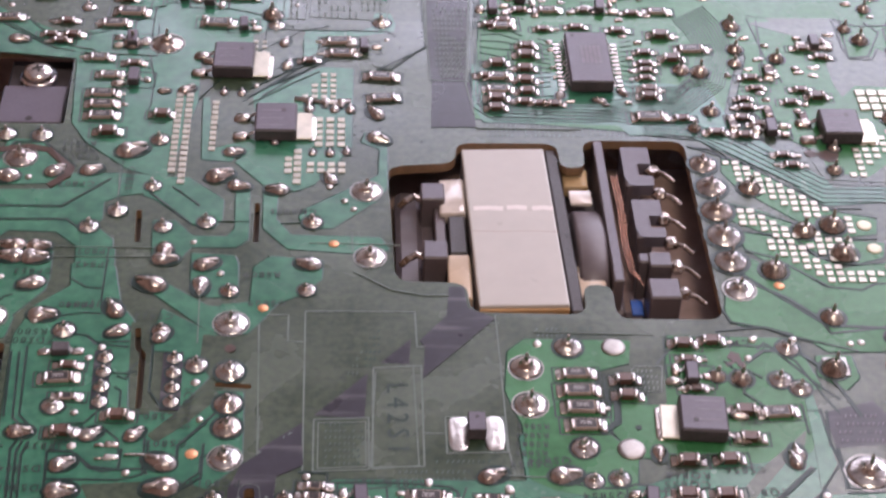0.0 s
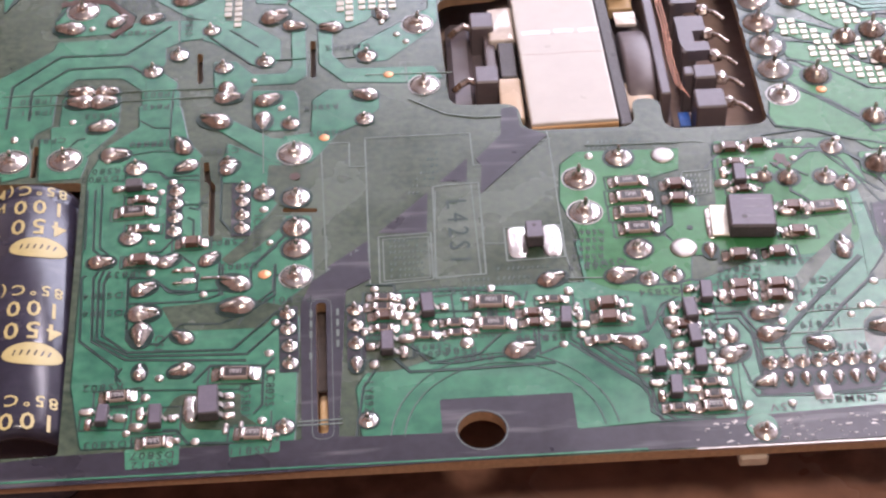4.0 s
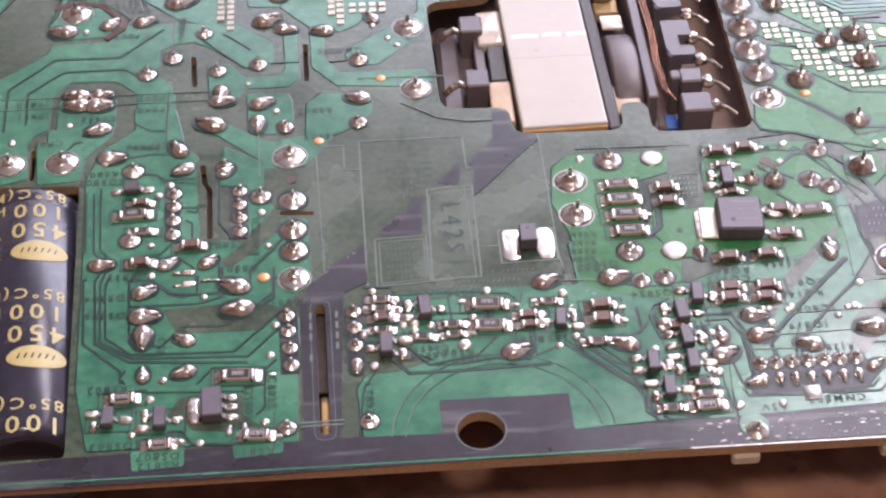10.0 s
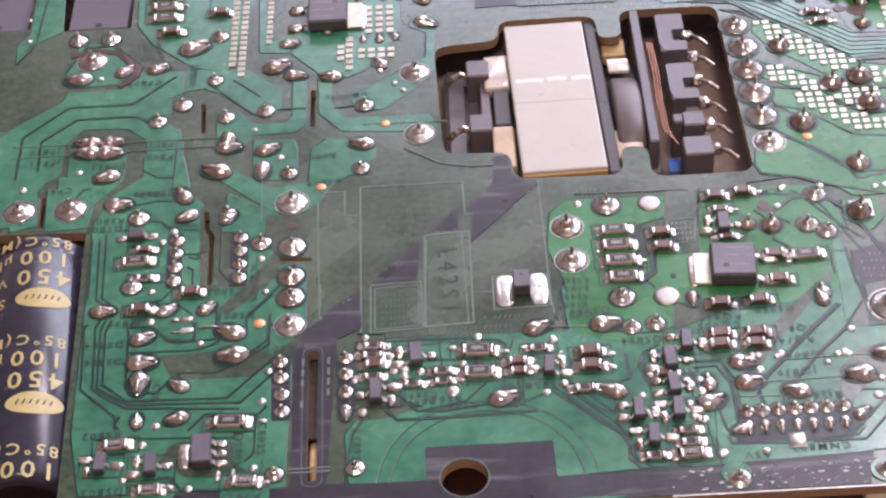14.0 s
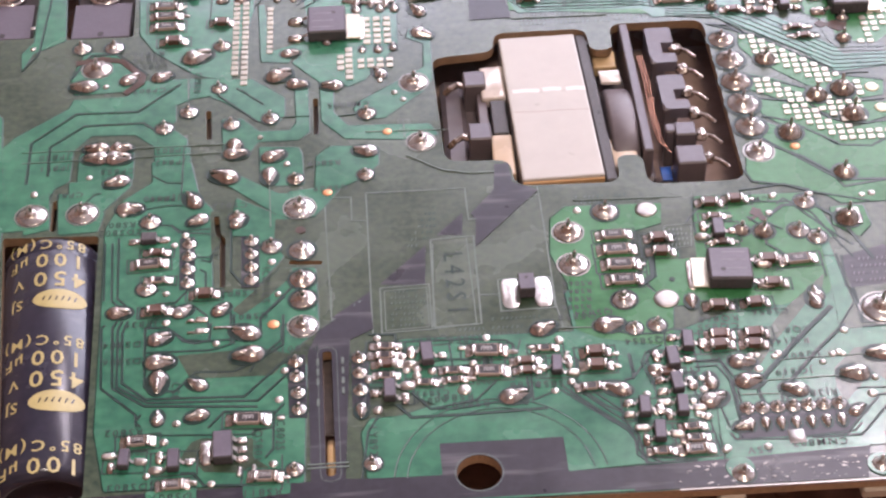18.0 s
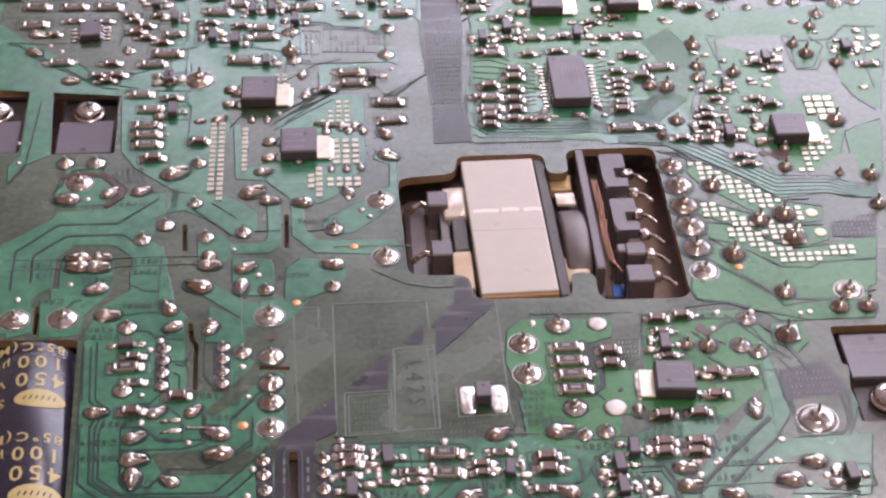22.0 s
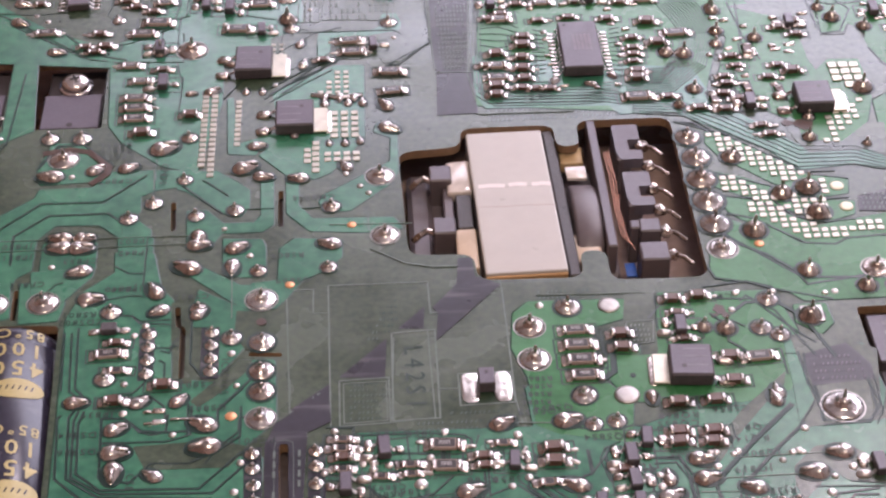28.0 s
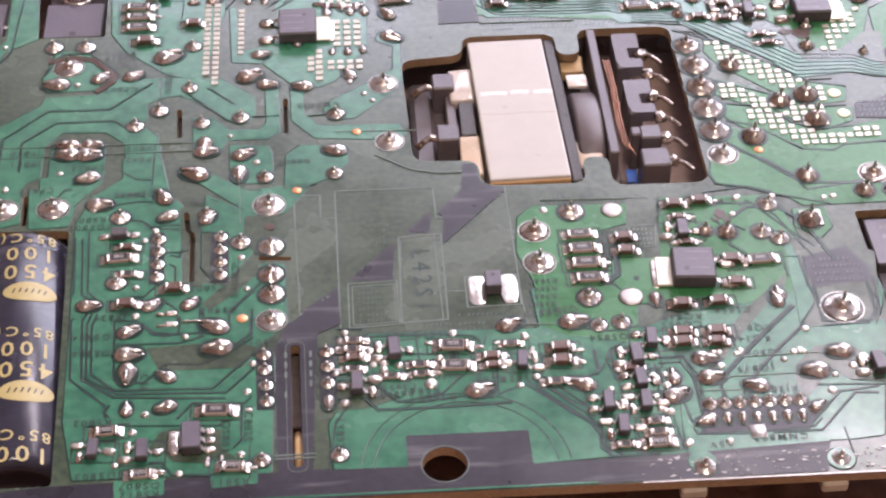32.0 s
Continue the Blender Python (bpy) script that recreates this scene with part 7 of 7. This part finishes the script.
for shift in (0.0, -20.0, -39.8):
    can_print("85°C", 1.9, -1.8 + shift, 2.4, 1.3)
    can_print("(M)", 1.9, -1.6 + shift, -4.0, 1.3)
    can_print("100", 2.75, -5.2 + shift, 2.0, 1.35)
    can_print("µF", 2.0, -5.1 + shift, -4.3)
    if shift > -38:
        can_print("450", 2.95, -9.2 + shift, 2.0, 1.32)
        can_print("V", 1.9, -9.3 + shift, -4.2)
        oval = bmesh.new()
        bands = [[oval.verts.new((4.0 * math.cos(a) * q, 2.0 * math.sin(a) * q, 0)) for a in (2 * math.pi * k / 28 for k in range(28))] for q in (1.0, 0.75, 0.5, 0.25)]
        for one, two in zip(bands, bands[1:]):
            for k in range(28):
                oval.faces.new((one[k], one[(k + 1) % 28], two[(k + 1) % 28], two[k]))
        oval.faces.new(bands[-1])
        part("maker_oval", wrap(oval, -13.6 + shift, 2.2, 0.09), GOLD_PRINT, cap, "plain yellow oval badge")
        for k in range(6):
            bar = bmesh.new()
            stroke([(-2.3 + k * 0.9, -0.45), (-1.95 + k * 0.9, 0.45)], 0.22, 0, 0.01, bar)
            part("badge_bar", wrap(bar, -13.5 + shift, 2.2, 0.13), SLEEVE, cap)
        can_print("SJ", 1.9, -13.6 + shift, -4.4)


# ---- transistors screwed down under the cutouts ----
def screw():
    ob = thing("pan_head_screw", "zinc pan head screw with cross recess and washer", "screw", "screws on the transistor tabs")
    part("washer", lathe([(0, -0.6), (3.0, -0.6), (3.0, -0.1), (2.2, 0.0), (0, 0.0)], 24), STEEL, ob, "steel washer", True)
    part("head", lathe([(2.5, 0), (2.55, 0.5), (2.2, 1.1), (1.4, 1.5), (0, 1.6)], 24), STEEL, ob, "domed screw head", True)
    for turn in (20, 110):
        slit = part("cross_recess", box(1.9, 0.45, 0.5, 0.05, (0, 0, 1.18)), RES_TOP, ob)
        slit.rotation_euler = (0, 0, radians(turn))
    return ob


def tab_device(x, y, lettered):
    ob = thing("power_device", "black moulded power device lying sunk in a board cutout", "transistor", "devices in the cutouts", x=x, y=y, z=0)
    part("body", box(10.3, 10.2, 4.0, 0.3, (0, 0, -6.0)), EPOXY, ob)
    part("body_top", box(9.9, 9.8, 0.05, 0.02, (0, 0, -2.02)), EPOXY_LIT, ob, "moulded face painted paler as lit")
    part("tab", box(10.2, 9.5, 2.4, 0.3, (0, 9.8, -6.0)), EPOXY, ob, "black lower tab")
    part("index_dimple", plate(disc(0, -3.9, 0.6, 12), (), -2.0, -1.92), RES_TOP, ob)
    for k in range(2 * lettered):
        part("code_bar", box(6.0, 0.9, 0.012, 0, (0, -1.0 - 2.2 * k, -1.965)), FADED, ob)
    return ob


tab_device(-18.3, 61.2, False)
tab_device(-35.4, 62.0, False)
lying = tab_device(112.6, -5.0, True)
lying.matrix_world = at_mm(112.6, -6.4, 1.2, 180)
first = screw()
first.matrix_world = at_mm(-18.2, 69.0, -1.9, 0)
copy_thing(first, at_mm(-35.3, 69.8, -1.9, 35))
copy_thing(first, at_mm(112.4, -15.6, -1.2, 60))

# ---- large chip and bridges ----
big = small_outline_ic("wide_chip", "wide black chip with twelve legs on each side", 7.0, 14.4, 2.3, 12, 1.17)
big.matrix_world = at_mm(72.0, 69.9, 0.10, 0)
for k in range(5):
    part("code_bar", box(0.5, 5.0, 0.012, 0, (-1.0 + 0.7 * k, 0.5, 2.345)), FADED, big)


def bridge(x, y):
    ob = thing("pulse_bridge", "black square chip standing between two wide tinned lands", "chip", "chips on wide lands", x=x, y=y, z=0.10)
    part("body", box(2.3, 3.4, 1.9, 0.12, (0, -0.6, 0.1)), EPOXY, ob)
    part("body_top", box(2.1, 3.1, 0.03, 0.01, (0, -0.6, 1.99)), EPOXY_LIT, ob)
    part("index_dimple", plate(disc(0, 0.1, 0.3, 10), (), 2.0, 2.05), RES_TOP, ob)
    for s in (-1, 1):
        part("wide_land", pad_dome(2.7, 6.2, 0.20, s, s * 2.35, -1.0), SOLDER_BLOB, ob, "wide tinned land", True)


bridge(49.3, -13.0)
bridge(78.2, 114.6)

# ---- joints, dots and chips ----
for rows in (JOINTS_a, JOINTS_b, JOINTS_c, JOINTS_d, JOINTS_e):
    for kind, x, y, r in rows:
        if r > 0.3:
            joint(kind, x, y, r)
for x, y in PIN_ROWS:
    joint(0, x, y, 0.98)
for x, y in HEADER_ROW:
    tear(x, y - 0.75, 0.98, 270)
tear(76.2, -41.8, 1.2, 200)
tear(91.9, -40.2, 1.2, 30)
on_board("solder_land", mesh_of("solder_land", lumpy(box(2.2, 2.4, 0.2, 0.1, (0, 0, 0)), 0.04, 5), SOLDER_FLAT), 82.9, -44.2, 0.03)
for rows in (TEARS_a, TEARS_b, TEARS_c):
    for x, y, r, turn in rows:
        tear(x, y, r, turn)
for rows in (VIAS_a, VIAS_b, VIAS_c, BLOBS):
    for x, y, r in rows:
        via(x, y, r)
for x, y, turn in SOLDER_RUNS:
    on_board("solder_tail", rng.choice(TAILS), x, y, 0.06, turn + rng.uniform(-6, 6), rng.uniform(0.9, 1.2))
for rows in (SMD_LEFT_FRONT, SMD_MIDDLE_FRONT, SMD_RIGHT_FRONT, SMD_RIGHT_MIDDLE, SMD_FAR_LEFT_a, SMD_FAR_LEFT_b, SMD_FAR_RIGHT_a, SMD_FAR_RIGHT_b,
             SMD_LEFT_UPPER, SMD_RIGHT_UPPER_a, SMD_RIGHT_UPPER_b, SMD_PACKAGES):
    for kind, x, y, turn in rows:
        place(kind, x, y, turn)
for rows in (PRINTS_A, PRINTS_B, PRINTS_C):
    for word, x, y, size, turn in rows:
        print_word(word, x, y, size, turn, GAP if size > 2 else None)
for x, y, r in ((30.35, 24.2, 0.75), (20.6, 10.2, 0.75), (12.5, -17.7, 0.85), (94.4, 15.3, 0.8)):
    on_board("copper_dot", mesh_of("copper_dot", lathe([(1, 0), (0.95, 0.06), (0, 0.07)], 18), COPPER_DOT), x, y, 0.09, 0, r)

for word, x, y, size, turn in (("GP830", -0.6, 39.4, 1.15, -90), ("CM800S", 24.3, 31.6, 1.15, 180), ("IC801CS", 11.3, -9.5, 1.15, -90), ("CS822", 5.6, 8.4, 1.15, 180),
                               ("CS893", 34.6, -32.7, 1.0, 180), ("RS898", 34.2, -34.0, 1.0, 180)):
    print_word(word, x, y, size, turn)

# green ring of mask round the joint by the front edge, and brown flux run on the board
copper_area(disc(74.4, -49.0, 1.9, 20))
copper_area(disc(93.1, -49.7, 1.9, 20))
joint(0, 93.1, -49.7, 1.2)
tear(-33.8, 23.9, 1.3, 5)
tear(-33.4, 20.8, 1.3, 180)
part("flux_trail", lumpy(stroke([(-21.2, 46.2), (-16.9, 47.2), (-13.5, 46.3), (-9.8, 41.9), (-10.0, 40.0), (-12.5, 37.4)], 1.2, 0.0, 0.2), 0.15, 4), FLUX, board, "dried brown flux")
for k, (x, y, r) in enumerate(((107.8, 46.4, 1.7), (107.9, 43.3, 1.2), (105.0, 46.8, 1.0))):
    part("flux_trail", plate([(x + r * math.cos(a) * rng.uniform(0.6, 1.2), y + r * math.sin(a) * rng.uniform(0.6, 1.2)) for a in (2 * math.pi * i / 11 for i in range(11))], (), 0.0, 0.13 + 0.004 * k), FLUX, board, "dried brown flux")

for pts, w in (([(65.6, -14.1), (68.1, -12.0), (68.4, -7.6), (68.9, -3.3)], 0.9),):
    trace_gap(pts, w)
part("flux_spot", plate(disc(16.4, 2.0, 0.8, 14), (), 0.0, 0.15), FLUX, board, "brown flux spot")
part("mask_pinhole", plate(disc(70.7, -13.0, 0.45, 12), (), 0.0, 0.15), GAP, board)

# burnt flux and scratches beside the power transistor
for k, (x, y, r) in enumerate(((85.6, 0.4, 1.2), (86.4, -0.9, 0.7), (84.6, -0.8, 0.6))):
    part("flux_trail", plate([(x + r * math.cos(a) * rng.uniform(0.5, 1.2), y + r * math.sin(a) * rng.uniform(0.5, 1.2)) for a in (2 * math.pi * i / 13 for i in range(13))], (), 0.0, 0.15 + 0.004 * k), FLUX, board, "dried brown flux")
trace_gap([(85.0, -2.6), (86.0, -5.2), (85.8, -6.6), (87.6, -8.4), (88.4, -9.6)], 0.35)
trace_gap([(84.0, -0.4), (85.2, -2.0), (87.0, -2.2), (88.8, -3.6)], 0.25)

# a run of solder joining three leads, and blobs at the end of the wide chip
part("solder_run", lumpy(stroke([(23.8, 60.3), (28.8, 59.3), (32.8, 59.7)], 0.9, 0.0, 0.35), 0.12, 3), SOLDER, board, "long bright run of solder", True)
for x, y in ((26.2, 59.5), (28.8, 59.3), (31.3, 59.2)):
    tear(x, y, 1.05, 268)
for x, y, turn in ((73.1, 60.5, 170), (66.7, 61.9, 240), (77.0, 62.9, 300)):
    tear(x, y, 1.0, turn)

on_board("solder_land", mesh_of("solder_land", lumpy(box(3.4, 3.6, 0.22, 0.1, (0, 0, 0), segments=2), 0.05, 8), SOLDER_FLAT), 99.3, -1.5, 0.04)

# worn print
print_rows([(53.5, 55.2), (70.2, 54.1), (69.9, 50.4), (53.6, 50.7)], 1.3, 1.0, FINE_GAP, low=True)
print_rows([(70.6, 53.7), (85.3, 52.4), (85, 50.7), (70.6, 51.3)], 1.3, 1.0, FINE_GAP, low=True)
print_rows([(47.7, 79.4), (52.8, 79.1), (52, 66.1), (47.1, 66.4)], 1.4, 0.9, SILK_PALE)
print_rows([(46.9, 88.6), (52.9, 87.7), (51.5, 66.7), (46.2, 67)], 1.5, 0.9, SILK_PALE, True)
print_rows([(29.1, -12.2), (34.6, -12.1), (34.7, -19.6), (28.9, -19.8)], 1.15, 0.8, FINE_GAP, low=True)
print_rows([(71.4, -1.6), (75.1, -1.6), (74.4, -6), (69.9, -6.2)], 1.1, 0.8, SILK_PALE)
print_rows([(57.9, 6.3), (75.1, 5.9), (74.8, 4.3), (58.2, 4.7)], 1.2, 0.9, FINE_GAP, low=True)
print_rows([(37.7, -20.5), (48.6, -20.5), (48.5, -22.5), (37.9, -22.7)], 1.3, 0.9, FINE_GAP, low=True)
print_rows([(43.8, -17.7), (51.2, -17.7), (51, -19.6), (43.8, -19.5)], 1.3, 0.9, FINE_GAP, low=True)
print_rows([(112.6, 27), (121.2, 28.8), (119.6, 22.5), (112.2, 23)], 1.2, 1.0, SILK_PALE)
print_rows([(96.6, -11.5), (102.6, -9.4), (105, -13), (105, -15.4), (97, -16.1)], 1.5, 0.9, FADED)
print_rows([(26.4, 91.7), (38.9, 90), (38.6, 83.7), (26.3, 84.7)], 2.2, 1.4, SILK_PALE, True)
print_rows([(21.7, 91.6), (25.1, 91.1), (24.9, 83.5), (21.6, 83.8)], 1.8, 1.3, SILK_PALE, True)
print_rows([(31.8, -3.4), (36.3, 6.8), (37.4, 6.7), (37.1, 1.4), (35.8, -2.4)], 1.4, 0.8, FINE_GAP, low=True)
print_rows([(17.9, -25.4), (19.8, -25.3), (19.7, -35.7), (18.2, -36.1)], 1.9, 1.2, SILK_PALE, True)
print_rows([(21.5, -25.1), (23.2, -25.1), (22.9, -36), (21.4, -35.9)], 1.9, 1.2, SILK_PALE, True)

# scraped pale specks on the front strip, thickest towards its far end
specks = bmesh.new()
for k in range(420):
    x = 66.0 + 80.0 * rng.random() ** 0.8
    y = -49.8 + rng.uniform(-2.0, 1.9)
    w = 0.06 + 0.30 * rng.random() ** 3
    lean = rng.uniform(-0.3, 0.3)
    spot = [(x + w * 1.5 * math.cos(a) * rng.uniform(0.4, 1.2), y + lean * w * math.cos(a) + 0.6 * w * math.sin(a) * rng.uniform(0.4, 1.2)) for a in (2 * math.pi * i / 7 for i in range(7))]
    plate(spot, (), 0.0, 0.15 + 0.0001 * k, specks)
tagged(part("scraped_specks", specks, SOLDER_FLAT, board, "small bright scraped specks in the black strip"), kind="stuff")

# square solder patches on bare copper
patch_grid([(90.3, 45), (94.2, 44.1), (105.7, 33.3), (104.2, 30.7), (100, 31.4), (92.2, 39.9)], 1.5, 1.42, 1.12)
patch_grid([(90.7, 33.6), (94.6, 31.8), (99.8, 27.4), (99.3, 25.9), (94.6, 26.7), (90.8, 29.6)], 1.5, 1.42, 1.12)
patch_grid([(94.5, 26.2), (98.3, 25.7), (102.9, 20), (107.4, 18.8), (115.5, 20.8), (114.7, 17.9), (106.7, 15.9), (101.6, 16.3), (94.1, 23.7)], 1.5, 1.42, 1.12)
patch_grid([(101.1, 27.3), (106.2, 26.4), (108.2, 24.7), (107.5, 21.3), (103, 20.6), (99.9, 24.1)], 1.5, 1.42, 1.12)
patch_grid([(107.3, 31.6), (109.2, 31.2), (108.8, 27.3), (106.8, 27)], 1.5, 1.42, 1.12)
patch_grid([(4.7, 61.5), (8, 61.6), (8.4, 38), (5.2, 37.9)], 1.6, 1.4, 1.15)
patch_grid([(10.4, 59.9), (12.7, 59.9), (12.8, 46.2), (10.6, 46.4)], 1.8, 1.35, 1.1)
patch_grid([(26.9, 56.2), (33.2, 56.1), (33.2, 47.4), (26.9, 47.5)], 1.75, 1.6, 1.25)
patch_grid([(24.7, 60.7), (28.1, 67.1), (31.6, 68.3), (31.6, 60.2)], 1.5, 1.5, 0.95)
patch_grid([(16.3, 77.1), (19.9, 77.2), (19.9, 72.7), (16.5, 72.9)], 1.4, 1.5, 0.8)
patch_grid([(24, 47.6), (25.9, 47.8), (25.7, 38.2), (23.8, 38)], 1.6, 1.5, 1.2)
patch_grid([(22.4, 45.6), (24.4, 45.5), (24.3, 40.6), (22.4, 40.8)], 1.6, 1.5, 1.2)
patch_grid([(25.8, 43.3), (32.2, 43.3), (32.1, 40.9), (26.1, 40.8)], 1.6, 1.5, 1.2)
patch_grid([(115.3, 64.7), (122.4, 64.6), (121.2, 56.2), (117.1, 56.5), (117, 58.3), (115.6, 59.3)], 1.9, 2.0, 1.7)
patch_grid([(111.7, 49), (119.7, 54.5), (118.3, 48.6), (112.4, 40.6), (109.9, 40.7)], 1.6, 1.6, 1.15)
patch_grid([(132.5, 84.8), (135.7, 85), (134.1, 78.7), (131, 78.5)], 2.0, 1.9, 1.4)

# empty tinned lands among the chips
LANDS_A = [
    (2.1, -16, 1.8, 1), (2.2, -18.2, 1.8, 1), (0.7, -16.2, 1.6, 0.5), (0.8, -18.5, 1.6, 0.5), (4.6, -17.9, 1.6, 0.5), (6, -17.8, 1.6, 0.5),
    (97.8, 79.9, 1.8, 1.1), (99.5, 79, 1.8, 1.1), (108.6, 79.2, 1.8, 1.1), (112.1, 76.2, 1.8, 1.1), (114.4, 80.4, 1.8, 1.1), (107.1, 69, 1.8, 1.1),
    (109.6, 68.2, 1.8, 1.1), (106.8, 70.1, 1.8, 1.1), (122.9, 86.2, 1.8, 1.1), (126.3, 82.8, 1.8, 1.1), (125.1, 79.3, 1.8, 1.1),
    (128.1, 77.9, 1.8, 1.1), (128, 66.7, 1.8, 1.1), (110.1, 70.6, 1.8, 1.1), (119.3, 90.1, 1.8, 1.1), (100.9, 72.7, 1.8, 1.1),
    (102.9, 69.2, 1.8, 1.1), (102.7, 76.8, 1.8, 1.1),
]
LANDS_B = [
    (131.2, 86.1, 2.2, 1.6), (131.1, 83.3, 2.2, 1.6), (130.2, 80.5, 2.2, 1.6), (134.1, 83.7, 2.2, 1.6), (133.3, 80.7, 2.2, 1.6),
    (95.2, 67.9, 1.5, 0.9), (98.9, 69.9, 1.5, 0.9), (103.1, 67.7, 1.5, 0.9), (99.6, 63, 1.5, 0.9), (94.6, 58.8, 1.5, 0.9), (93.6, 56.2, 1.5, 0.9),
    (100.3, 61.1, 1.5, 0.9), (100.6, 52.3, 1.5, 0.9), (104.9, 58.2, 1.5, 0.9), (106.5, 59.8, 1.5, 0.9), (102.5, 53.9, 1.5, 0.9),
    (97.1, 52.5, 1.5, 0.9), (94.2, 53.9, 1.5, 0.9), (92.2, 52.3, 1.5, 0.9), (66.1, 77.3, 1.4, 0.8), (66.3, 75, 1.4, 0.8), (66.3, 69.7, 1.4, 0.8),
    (66.5, 66.9, 1.4, 0.8), (78.7, 79.3, 1.4, 0.8),
]
LANDS_C = [
    (79.4, 72.6, 1.4, 0.8), (81.1, 77.3, 1.4, 0.8), (79.4, 68.9, 1.4, 0.8), (77.6, 59.9, 1.4, 0.8), (68.3, 60.2, 1.4, 0.8), (73.9, 59.3, 1.4, 0.8),
    (-14.1, 101, 1.6, 1), (-10.4, 104.7, 1.6, 1), (-1.3, 105.6, 1.6, 1), (-2.1, 97.3, 1.6, 1), (-4.6, 102.9, 1.6, 1), (1.4, 93.7, 1.6, 1),
    (6.4, 92, 1.6, 1), (10.2, 97.7, 1.6, 1), (13, 103.6, 1.6, 1), (17, 103.1, 1.6, 1), (18.2, 109.4, 1.6, 1), (19.9, 104.8, 1.6, 1),
    (24, 109.7, 1.6, 1), (26.3, 112.7, 1.6, 1), (28.4, 101.5, 1.6, 1), (34.1, 102.8, 1.6, 1), (31.1, 115.4, 1.6, 1), (36.7, 109, 1.6, 1),
]
LANDS_D = [
    (40.8, 99.8, 1.6, 1), (42, 110.5, 1.6, 1), (29.4, 99.2, 1.6, 1), (12.4, 114.6, 1.6, 1), (9, 107.4, 1.6, 1), (58.8, 116.7, 1.5, 0.9),
    (65.9, 116.2, 1.5, 0.9), (69, 112.3, 1.5, 0.9), (56.7, 112.9, 1.5, 0.9), (57.9, 106, 1.5, 0.9), (61.8, 104.4, 1.5, 0.9), (53.5, 102.3, 1.5, 0.9),
    (59, 99.4, 1.5, 0.9), (63.3, 96.7, 1.5, 0.9), (63.8, 91.4, 1.5, 0.9), (65.9, 90, 1.5, 0.9), (69.2, 89.6, 1.5, 0.9), (70.5, 86.3, 1.5, 0.9),
    (64.3, 85.2, 1.5, 0.9), (57.4, 94.3, 1.5, 0.9), (59.3, 90.9, 1.5, 0.9), (75.1, 91.9, 1.5, 0.9), (77.2, 86.5, 1.5, 0.9), (78.6, 84.2, 1.5, 0.9),
]
LANDS_E = [
    (82.9, 90.8, 1.5, 0.9), (81.1, 94.2, 1.5, 0.9), (83.7, 85.6, 1.5, 0.9), (87.7, 86, 1.5, 0.9), (78.3, 90.4, 1.5, 0.9), (60, 86.8, 1.5, 0.9),
    (91.7, 103.5, 2, 1.1), (93.9, 103.2, 2, 1.1), (99.9, 101.3, 2, 1.1), (104.3, 102.8, 2, 1.1), (96.9, 100.6, 2, 1.1), (109.6, 100.6, 2, 1.1),
    (119.4, 102.9, 2, 1.1), (124, 102.9, 2, 1.1), (125.3, 103.6, 2, 1.1), (115.4, 103.5, 2, 1.1), (128.6, 100.1, 2, 1.1), (93.3, 92.5, 2, 1.1),
    (94.2, 91.3, 2, 1.1),
]
LAND_MESH = [mesh_of("tinned_land", pad_dome(1.0, 1.0, 0.26, k + 50), SOLDER) for k in range(5)]
for rows in (LANDS_A, LANDS_B, LANDS_C, LANDS_D, LANDS_E):
    for x, y, sx, sy in rows:
        ob = new("tinned_land", rng.choice(LAND_MESH))
        ob.parent = board
        ob.matrix_basis = at_mm(x, y, 0.08, rng.uniform(-8, 8)) @ Matrix.Diagonal((sx * rng.uniform(0.8, 1.15), sy * rng.uniform(0.8, 1.15), rng.uniform(0.7, 1.6), 1))

# pin header near the far edge, with its lands and printed outline
POST = mesh_of("header_pin", lathe([(0.34, 0), (0.32, 1.5), (0.2, 1.8), (0, 1.85)], 8, (0.35, 0.25)), SOLDER_BROWN)
for k in range(8):
    for x0, y0, x1, y1 in ((85.6, 112.6, 104.1, 113.1), (86.0, 110.1, 104.4, 110.7)):
        x, y = x0 + (x1 - x0) * k / 7, y0 + (y1 - y0) * k / 7
        on_board("solder_dot", rng.choice(DOMES), x, y, 0.03, rng.uniform(0, 360), 0.75, 0.5)
        on_board("header_pin", POST, x, y, 0.05, rng.uniform(-25, 25))
    x = 85.3 + 2.65 * k
    part("legend_wave", stroke([(x - 1.2, 107.6 - 0.2 * k), (x - 0.5, 106.8 - 0.2 * k), (x + 0.5, 106.8 - 0.2 * k), (x + 1.2, 107.6 - 0.2 * k)], 0.3, 0.0, 0.13 + 0.001 * k), SOLDER_FLAT, board)

# ---- round the board ----
foot = thing("board_foot", "pale nylon foot clipped under the front edge", "foot", "feet under the board", x=73.0, y=-52.4, z=-1.6)
part("block", box(3.6, 11.0, 1.8, 0.3, (0, 5.3, -1.8)), NATURAL_PLASTIC, foot)
copy_thing(foot, at_mm(92.0, -52.5, -1.6))
wire = part("slot_wire", tube([(20.35, -38.4, -2.6), (20.4, -40.5, -1.6), (20.45, -43.0, -1.6), (20.5, -45.6, -2.8)], 0.6, 10), TAN_TAPE, None, "", True)
tagged(wire, "pale tan lead seen in the milled slot", "wire")
lead = part("bench_cable", tube([(-60, 138, -12.0), (-46, 157, -12.0), (-34, 174, -12.0), (-18, 200, -12.0), (10, 260, -12.0)], 2.4, 12), CABLE, None, "", True)
tagged(lead, "dark round cable lying on the blue mat", "cable")
